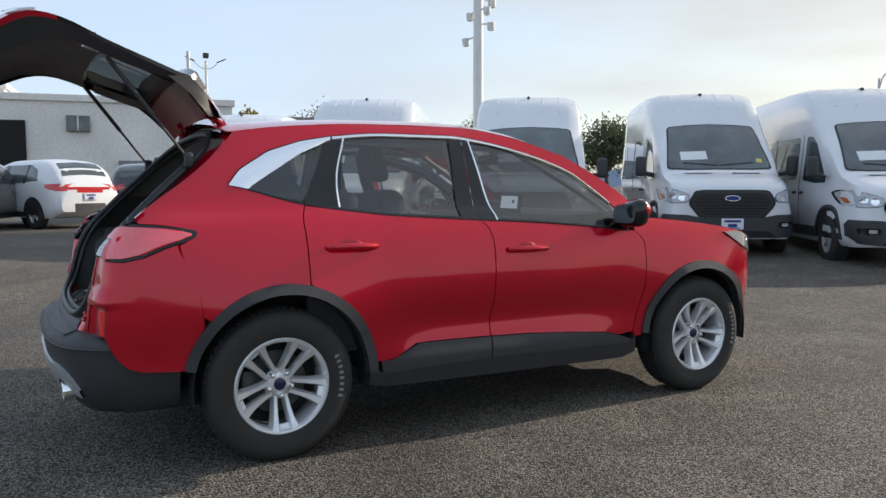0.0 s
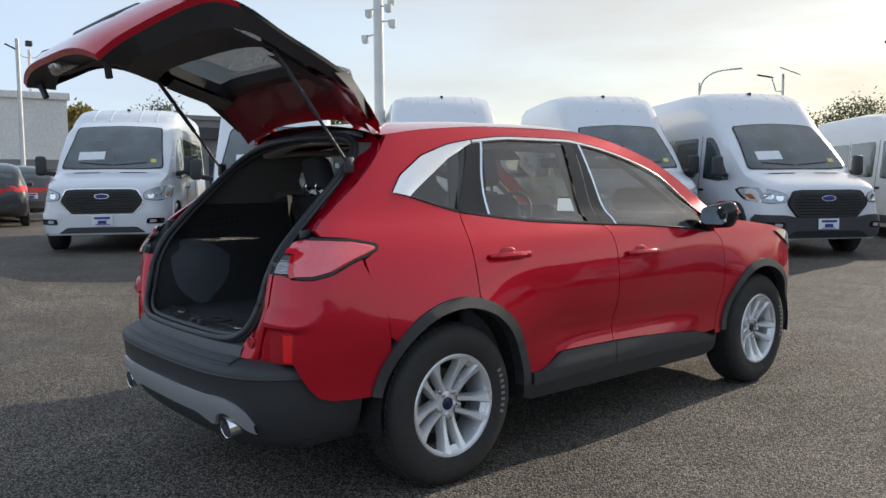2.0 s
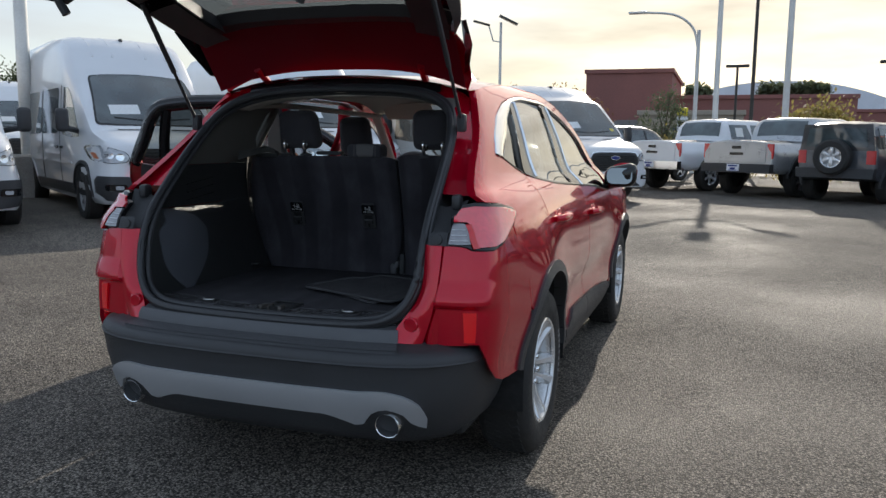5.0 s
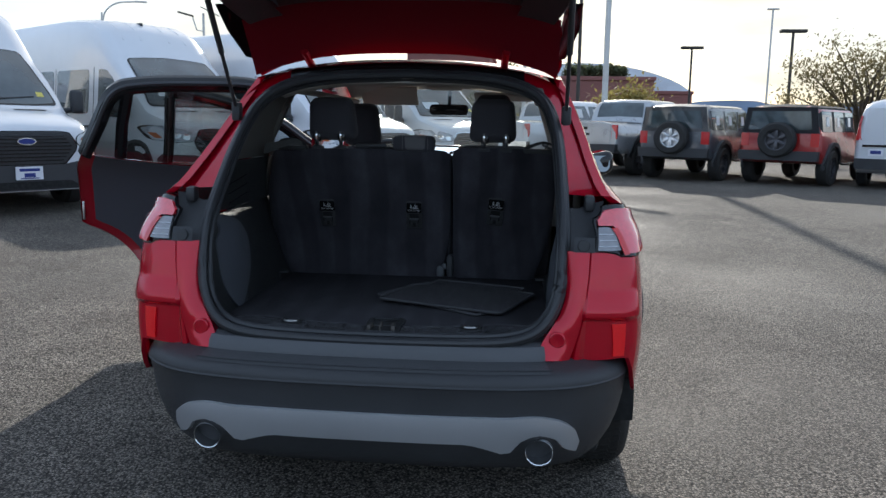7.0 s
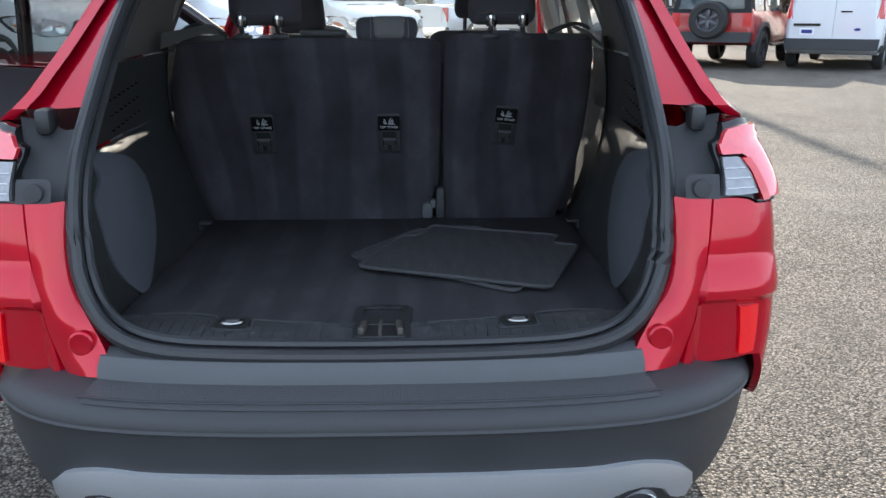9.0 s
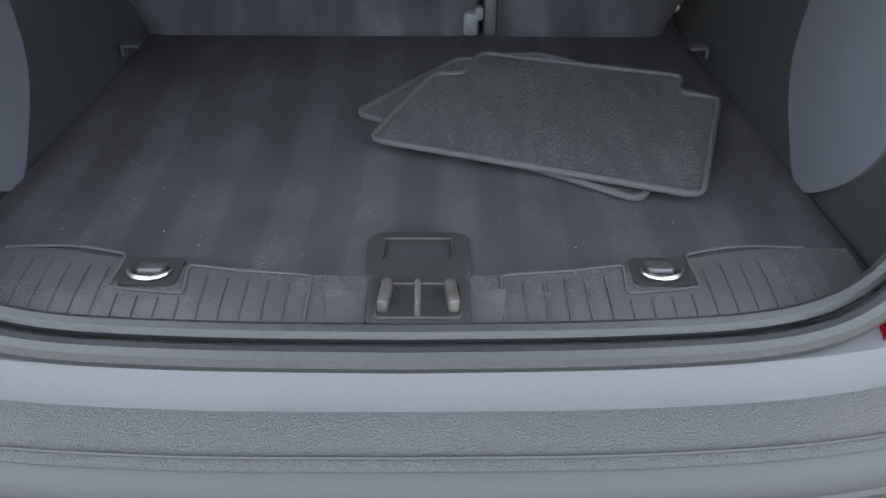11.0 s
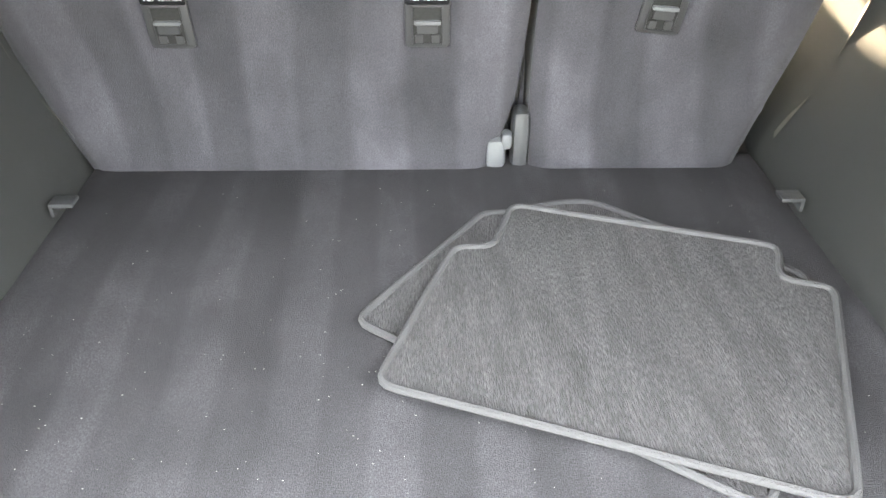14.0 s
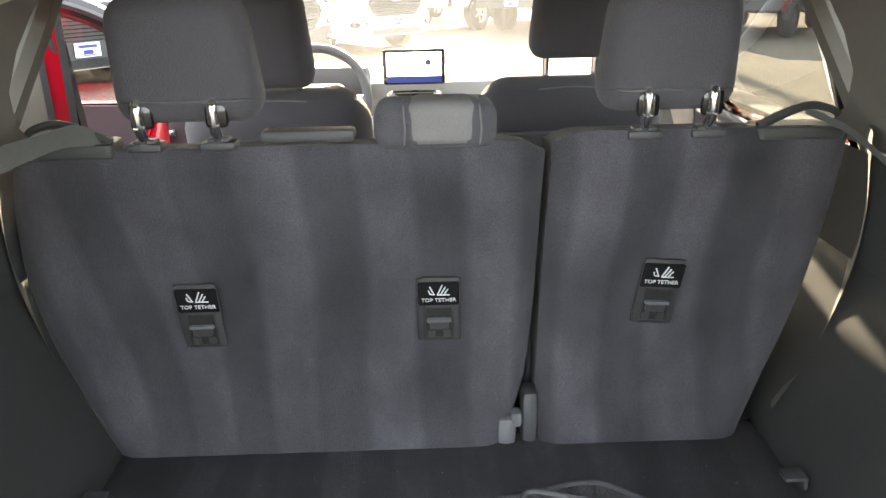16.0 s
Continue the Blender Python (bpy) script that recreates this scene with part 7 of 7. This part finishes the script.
crossover("crossover_car", "black crossover parked behind the pickup trucks", paint("black paint", (.02, .02, .022)), (-2.6, 20.6), -38, group="")
crossover("crossover_car", "white crossover parked beside the vans", WHITE, (-16.7, .65), 118)
crossover("crossover_car", "grey crossover parked beside a white one", paint("warm grey paint", (.16, .15, .145)), (-15.6, -2.9), 66)
crossover("crossover_car", "black crossover with red tail lamps in the far row", paint("deep black paint", (.018, .018, .020)), (-19.5, 2.2), 78)
crossover("crossover_car", "black crossover in the far row", paint("black blue paint", (.02, .022, .028)), (-22.4, 3.9), 95)
crossover("crossover_car", "white crossover in the far row", WHITE, (-25.5, 7.5), 80)


# ---- buildings, lamps, trees and distance ----
def wall_mat(name, color):
    return material(name, color, .9, grain=.12, grain_scale=8, stain=.12, stain_scale=.4, bump=.2, bump_scale=40)


def building(name, label, blocks, openings=()):
    """Blocks of (x0, x1, y0, y1, height, material); openings are dark recessed boxes on the faces."""
    t = thing(name, label, "building")
    for x0, x1, y0, y1, h, mat in blocks:
        w = part("wall", box(x1 - x0, y1 - y0, h, ((x0 + x1) / 2, (y0 + y1) / 2, h / 2)), mat, t, smooth=False)
        part("roof", box(x1 - x0 + .3, y1 - y0 + .3, .35, ((x0 + x1) / 2, (y0 + y1) / 2, h + .175), .03), mat, t, smooth=False)
    for (cx, cy, cz), (sx, sy, sz), nm, mat in openings:
        part(nm, box(sx, sy, sz, (cx, cy, cz), .02), mat, t, smooth=False)
    return t


BRICK_RED = wall_mat("red-brown painted wall", (.27, .115, .100))
BEIGE = wall_mat("beige block wall", (.36, .31, .25))
OFF_WHITE = wall_mat("off-white stucco", (.74, .72, .68))
GREY_WALL = wall_mat("grey panel wall", (.22, .215, .21))
PALE = wall_mat("pale metal cladding", (.70, .74, .80))
building("red_building", "red-brown windowless building behind the lot", [(-9.6, -2.5, 66, 82, 7.2, BRICK_RED), (-2.5, 12, 70, 84, 5.2, BRICK_RED), (-11.5, -9.6, 68, 78, 5.0, BEIGE)],
         [((-6, 65.95, 2.0), (2.2, .3, 2.6), "dock_door", GREY_WALL), ((4, 69.95, 1.6), (2, .3, 2.4), "dock_door", GREY_WALL)])
building("low_wall_building", "low beige block building behind the lot", [(-4.2, 3, 57, 64, 3.4, BEIGE)], [((-2 + 3 * i, 56.95, 1.8), (1.6, .3, 1.4), "window", VAN_GLASS) for i in range(2)])
ware = building("warehouse", "pale metal warehouse with low curved roof", [(-5, 24, 116, 150, 6.0, PALE)])
rows = [[(x, y, 6.2 + 3.8 * max(0, 1 - ((x - 9) / 15.2) ** 2) ** .8) for x in np.linspace(-6, 24.2, 24)] for y in (115.5, 150)]
bm = ruled(*rows)
ext = bmesh.ops.extrude_edge_only(bm, edges=[e for e in bm.edges if e.is_boundary])
for v in ext["geom"]:
    if isinstance(v, bmesh.types.BMVert):
        v.co.z = 5.9
part("curved_roof", bm, PALE, ware)
building("red_wall_building", "long low red-brown building", [(-3.5, 19, 88, 95, 4.7, BRICK_RED)], [((-1 + 4 * i, 87.95, 1.6), (1.5, .3, 1.6), "window", VAN_GLASS) for i in range(5)])
# the bay is a near-black box on the wall, its inner shade painted on
sb = building("service_building", "off-white stucco service building with a bay opening painted dark", [(-8, 2, -26, 8, 5.6, OFF_WHITE), (-14, -6, -34, -4, 7.0, OFF_WHITE)],
              [((2.05, -4.4, 2.3), (.3, 4.8, 4.6), "service_bay", DARK_VOID), ((2.1, .4, 4.5), (.25, 1.1, .8), "window", VAN_GLASS), ((2.25, .4, 4.5), (.2, .06, .8), "window_bar", OFF_WHITE), ((2.1, 5.0, 2.4), (.4, 5.5, .5), "wall_band", GREY_WALL)])
sb.matrix_world = pose(-42, 2, 0, 0, 0, -8)
building("showroom", "grey flat-roofed showroom with dark glazing", [(-64, -54, 2, 30, 6.2, GREY_WALL)], [((-53.95, 6 + 3.2 * i, 2.0), (.25, 2.7, 3.2), "window", VAN_GLASS) for i in range(7)] + [((-53.8, 16, 5.2), (.5, 27, .9), "fascia", wall_mat("dark fascia", (.06, .06, .065)))])
building("blue_building", "dark blue glazed building far behind the trees", [(46, 58, 60, 70, 7.5, wall_mat("dark blue cladding", (.05, .08, .13)))], [((48 + 2.2 * i, 59.95, 5.0), (1.6, .3, 2.2), "window", VAN_GLASS) for i in range(4)])

POLE = material("white painted steel pole", (.62, .62, .60), .45, .2, grain=.08, grain_scale=30, stain=.1, stain_scale=2)
DARK_POLE = material("dark bronze pole", (.05, .045, .04), .5, .3, grain=.1)
CONCRETE = material("concrete footing", (.36, .34, .31), .9, grain=.2, grain_scale=40, stain=.15, bump=.4, bump_scale=60)


def lot_pole(at, h, r=.10, mat=None, head="none", base=True, label="tall white steel light pole with concrete footing", rz=0.0):
    t = thing("light_pole", label, "lamp post", "light poles of the lot", (*at, ground_z(*at)), rz)
    mat = mat or POLE
    if base:
        part("footing", lathe([(0, 0), (.30, 0), (.30, .72), (.27, .76), (0, .76)], 28, "z"), CONCRETE, t)
    part("pole", tube([(0, 0, 0), (0, 0, h * .5), (0, 0, h)], lambda k: r * (1 - .25 * k), 14), mat, t)
    if head == "cameras":
        for a, z in ((0, 0), (180, .0), (90, .25), (200, -.55), (20, -.30)):
            arm = part("camera_arm", tube([(0, 0, 4.75 + z), (.32 * math.cos(radians(a)), .32 * math.sin(radians(a)), 4.72 + z)], .02, 6), mat, t)
            part("camera_dome", lathe([(0, -.10), (.07, -.07), (.085, 0), (.085, .08), (0, .09)], 16, "z"), mat, arm).location = (.34 * math.cos(radians(a)), .34 * math.sin(radians(a)), 4.66 + z)
    if head == "flood":
        for s in (1, -1):
            part("lamp_arm", tube([(0, 0, h - .5), (s * .35, 0, h - .45), (s * .75, 0, h - .1)], .03, 6), mat, t)
            part("lamp_head", box(.65, .22, .06, (s * 1.0, 0, h + .08), .02, Matrix.Rotation(radians(-25 * s), 4, "Y")), DARK_POLE, t)
        part("top_box", box(.35, .3, .32, (0, 0, h + .35), .03), DARK_POLE, t)
    if head == "solar":
        part("solar_panel", box(.95, .6, .05, (.35, 0, h + .1), .01, Matrix.Rotation(radians(25), 4, "Y")), VAN_GLASS, t)
        part("lamp_arm", tube([(0, 0, h - .9), (-.35, 0, h - .85), (-.55, 0, h - .2)], .035, 6), mat, t)
        part("lamp_head", box(.8, .25, .08, (-.9, 0, h - .05), .02, Matrix.Rotation(radians(14), 4, "Y")), DARK_POLE, t)
    if head == "street":
        part("lamp_arm", tube(rounded([(0, 0, h - .8), (-.25, 0, h + .1), (-1.0, 0, h + .65), (-2.2, 0, h + .8)], 5), .05, 8), mat, t)
        part("lamp_head", box(.8, .25, .10, (-2.5, 0, h + .80), .04), mat, t)
    if head == "tee":
        part("lamp_head", box(1.15, .35, .14, (0, 0, h), .03), mat, t)
    if head == "shoe":
        part("lamp_head", box(.7, .35, .14, (.45, 0, h), .03), mat, t)
    return t


lot_pole((-10.22, 7.81), 9.5, .12, head="cameras")
lot_pole((1.35, 24.5), 6.5, .10, head="flood", label="white steel light pole behind the trucks")
lot_pole((4.05, 33), 12, .14, label="tall white steel pole behind the off-road vehicles", base=False)
lot_pole((2.6, 29), 6.6, .08, DARK_POLE, "shoe", False, "dark bronze lamp post with a shoebox head")
lot_pole((-8.4, 33.4), 6.6, .08, POLE, "solar", False, "solar street lamp with a tilted panel", 20)
lot_pole((-16.3, 38), 6.5, .08, POLE, "solar", False, "solar street lamp with a tilted panel", 10)
lot_pole((.48, 32), 5.9, .10, POLE, "street", False, "street lamp with a long curved arm")
lot_pole((-27.8, 49), 8.0, .09, POLE, "street", False, "street lamp with a long curved arm", 200)
lot_pole((2.2, 41.8), 5.3, .08, DARK_POLE, "tee", False, "dark lamp post with a flat double head")
lot_pole((12.5, 34.9), 5.5, .08, DARK_POLE, "tee", False, "dark lamp post with a flat double head")
lot_pole((9.3, 41), 5.3, .07, DARK_POLE, "tee", False, "dark lamp post with a flat double head")
lot_pole((25.5, 83), 13, .12, POLE, "tee", False, "tall stadium lamp mast")
lot_pole((-49, 10.5), 9.2, .12, POLE, "flood", False, "tall floodlight pole with two arms", 90)
lot_pole((-35.3, 6.7), 7.5, .11, POLE, "none", False, "white steel pole before the showroom")



def leaf_material(name, color):
    """A leaf that lets part of the light through."""
    m = material(name, color, .8, grain=.3, grain_scale=6)
    n, l = m.node_tree.nodes, m.node_tree.links
    tr, mx = n.new("ShaderNodeBsdfTranslucent"), n.new("ShaderNodeMixShader")
    tr.inputs["Color"].default_value = (*color, 1)
    mx.inputs[0].default_value = .45
    l.new(n["Principled BSDF"].outputs[0], mx.inputs[1]), l.new(tr.outputs[0], mx.inputs[2])
    l.new(mx.outputs[0], n["Material Output"].inputs["Surface"])
    return m


LEAF = [leaf_material("olive foliage", (.165, .135, .065)), leaf_material("dark green foliage", (.11, .13, .07)), leaf_material("yellow-green foliage", (.32, .26, .08)), leaf_material("rusty autumn foliage", (.20, .10, .045))]
BARK = material("grey-brown bark", (.10, .075, .055), .95, grain=.3, grain_scale=20, bump=.6, bump_scale=30)


def leaves(rng, centres, n, size, spread):
    """Many small two-sided leaves scattered in clumps."""
    verts, faces = [], []
    for _ in range(n):
        c = centres[rng.randrange(len(centres))]
        p = Vector((rng.gauss(0, spread), rng.gauss(0, spread), rng.gauss(0, spread * .8))) + Vector(c)
        a, b = rng.uniform(0, 6.28), rng.uniform(-1.2, 1.2)
        u = Vector((math.cos(a) * math.cos(b), math.sin(a) * math.cos(b), math.sin(b))) * size * rng.uniform(.6, 1.3)
        w = Vector((-math.sin(a), math.cos(a), rng.uniform(-.6, .6))) * size * .45
        i = len(verts)
        verts += [tuple(p - u), tuple(p + w), tuple(p + u), tuple(p - w)]
        faces.append((i, i + 1, i + 2, i + 3))
    return verts, faces


def tree(name, label, at, h, r, mat, seed, n=1800, leaf=.09, clumps=26, trunk_h=.4, spread=.28, airy=1.0, z0=0.0):
    rng = random.Random(seed)
    t = thing(name, label, "tree", "", (*at, z0))
    part("trunk", tube([(0, 0, -.1), (.05 * h * rng.uniform(-1, 1), .03 * h, h * trunk_h * .5), (.06 * h * rng.uniform(-1, 1), 0, h * trunk_h)], lambda k: .035 * h * (1 - .5 * k), 9), BARK, t)
    ends = []
    for i in range(clumps):
        a = 6.28 * i / clumps * 2.4 + rng.uniform(-.4, .4)
        q = rng.uniform(.25, 1.0)
        ends.append((r * q * math.cos(a), r * q * math.sin(a), h * (trunk_h + (1 - trunk_h) * rng.uniform(.15, .95) * (1.05 - .45 * q * q))))
    for e in ends[::2]:
        m = (e[0] * .45 + rng.uniform(-.1, .1) * r, e[1] * .45, h * trunk_h + (e[2] - h * trunk_h) * .55)
        part("limb", tube([(0, 0, h * trunk_h * .85), m, e], lambda k: .017 * h * (1 - .8 * k), 6), BARK, t)
    v, f = leaves(rng, ends, n, leaf, spread * airy)
    me = bpy.data.meshes.new("crown")
    me.from_pydata(v, [], f)
    me.materials.append(mat)
    c = new("crown", me)
    c.parent = t
    return t


def cypress(at, h, r, seed, z0=0.0):
    rng = random.Random(seed)
    t = thing("cypress", "clipped columnar cypress before the showroom", "tree", "row of columnar cypresses", (*at, z0))
    part("trunk", tube([(0, 0, 0), (0, 0, h * .5)], .1, 8), BARK, t)
    pts = []
    for _ in range(150):
        z = rng.uniform(.05, 1)
        q = r * min(1, (1 - z) * 6) ** .5
        a = rng.uniform(0, 6.28)
        pts.append((q * math.cos(a), q * math.sin(a), z * h))
    v, f = leaves(rng, pts, 2600, .16, .14)
    me = bpy.data.meshes.new("crown")
    me.from_pydata(v, [], f)
    me.materials.append(LEAF[2])
    c = new("crown", me)
    c.parent = t


for i in range(3):
    cypress((-49.5 + .2 * i, 9.5 + 1.9 * i), 6.4, .85, 20 + i)
tree("mesquite_tree", "leaning mesquite tree with thin olive foliage and bare limbs", (12.2, 26.0), 4.6, 2.7, LEAF[0], 3, 6500, .075, 54, .28, .30)
tree("mesquite_tree", "low spreading mesquite with dense olive foliage", (15.0, 25.4), 3.9, 2.7, LEAF[0], 4, 10000, .075, 44, .20, .45)
tree("conifer", "small dark conifer before the beige building", (-1.4, 41.7), 4.2, 1.3, LEAF[1], 5, 2200, .10, 40, .15, .26)
for i, (x, y, h, r, k) in enumerate(((-46.4, 30.6, 6.2, 2.2, 1), (-41.3, 37.7, 5.9, 2.0, 1), (-22.4, 62, 7.4, 3.4, 1), (-27, 60, 6.6, 3.0, 1), (-60, 22, 7.6, 3, 1), (-12.5, 52, 4.6, 2.4, 3), (-8.5, 50, 4.2, 2.2, 3), (-15.5, 55, 4.8, 2.5, 3), (6.5, 44, 3.2, 1.6, 2), (-70, 12, 9.0, 2.8, 1))):
    tree("broadleaf_tree", "distant broadleaf tree with dense green crown" if k == 1 else "small tree with thin yellow and rusty leaves", (x, y), h, r, LEAF[k], 40 + i, 9000 if k == 3 else 6000, .16, 44, .45 if k == 1 else .22, .60)
for i, (x, y) in enumerate(((7.0, 100.0), (9.2, 101.0), (11.6, 100.5), (-1.5, 103.0))):
    rng = random.Random(80 + i)
    t = thing("palm", "short fan palm before the warehouse", "tree", "fan palms", (x, y, 0))
    part("trunk", tube([(0, 0, 0), (.1, 0, 4.2), (.05, 0, 7.6)], .22, 8), BARK, t)
    v, f = leaves(rng, [(1.0 * math.cos(a), 1.0 * math.sin(a), 7.8 + .4 * math.sin(3 * a)) for a in np.linspace(0, 6.28, 16)], 500, .45, .35)
    me = bpy.data.meshes.new("crown")
    me.from_pydata(v, [], f)
    me.materials.append(LEAF[1])
    c = new("crown", me)
    c.parent = t
# hedges behind the far row
rng = random.Random(9)
pts = [(x, 26.5 + .25 * x * 0 + rng.uniform(-.8, .8), rng.uniform(.2, 1.0 + .5 * math.sin(x * .7))) for x in np.linspace(2, 34, 150)] + [(x, 30 + rng.uniform(-1, 1), rng.uniform(.3, 1.5)) for x in np.linspace(-2, 40, 120)]
v, f = leaves(rng, pts, 9000, .09, .30)
me = bpy.data.meshes.new("hedge")
me.from_pydata(v, [], f)
me.materials.append(LEAF[2])
tagged(new("hedge", me), "dry yellow-green shrubs along the lot's edge", "shrubs", kind="stuff")
# mountains
# the haze of distance is put into the rock's blue colour
HILL = material("mountain rock tinted blue for haze", (.20, .25, .33), 1.0, grain=.1, grain_scale=.02, stain=.1, stain_scale=.004)
rows = []
for k, (d, hh) in enumerate(((1380, 0), (1400, .35), (1430, 1.0), (1460, .6), (1490, 0))):
    row = []
    for a in np.linspace(-100, 100, 160):
        n1 = noise.fractal(Vector((a * .09, k * .15, 3.1)), 1.0, 2.0, 5)
        row.append((d * math.sin(radians(a)), d * math.cos(radians(a)), max(0, hh * (34 + 34 * n1)) - (2 if hh == 0 else 0)))
    rows.append(row)
tagged(part("mountain_ridge", ruled(*rows), HILL), "low hazy blue mountains on the horizon", "mountains", kind="structure")
# observation tower far off
tw = thing("observation_tower", "slim far observation tower with a wide pod", "tower", "", (-95, 1150, 0))
part("tower_shaft", tube([(0, 0, 0), (0, 0, 40), (0, 0, 78)], lambda k: 5 - 2.6 * k, 12), PALE, tw)
part("tower_pod", lathe([(2.5, 58), (7, 64), (8.5, 68), (6, 71), (2, 73)], 20, "z"), PALE, tw)
part("tower_spire", tube([(0, 0, 76), (0, 0, 98)], .8, 6), PALE, tw)
# sign board and speed sign
sg = thing("road_sign", "speed limit sign with a yellow plate above", "sign", "", (-.6, 45, 0))
part("sign_post", tube([(0, 0, 0), (0, 0, 3.2)], .04, 6), POLE, sg)
part("sign_plate", box(.6, .03, .8, (0, -.03, 2.5), .01), PLATE, sg)
part("yellow_plate", box(.6, .03, .45, (0, -.03, 3.2), .01), material("yellow sign", (.75, .62, .03), .5, grain=.05), sg)
part("sign_bar", box(.4, .01, .3, (0, -.05, 2.45)), BLACK_GLOSS, sg)
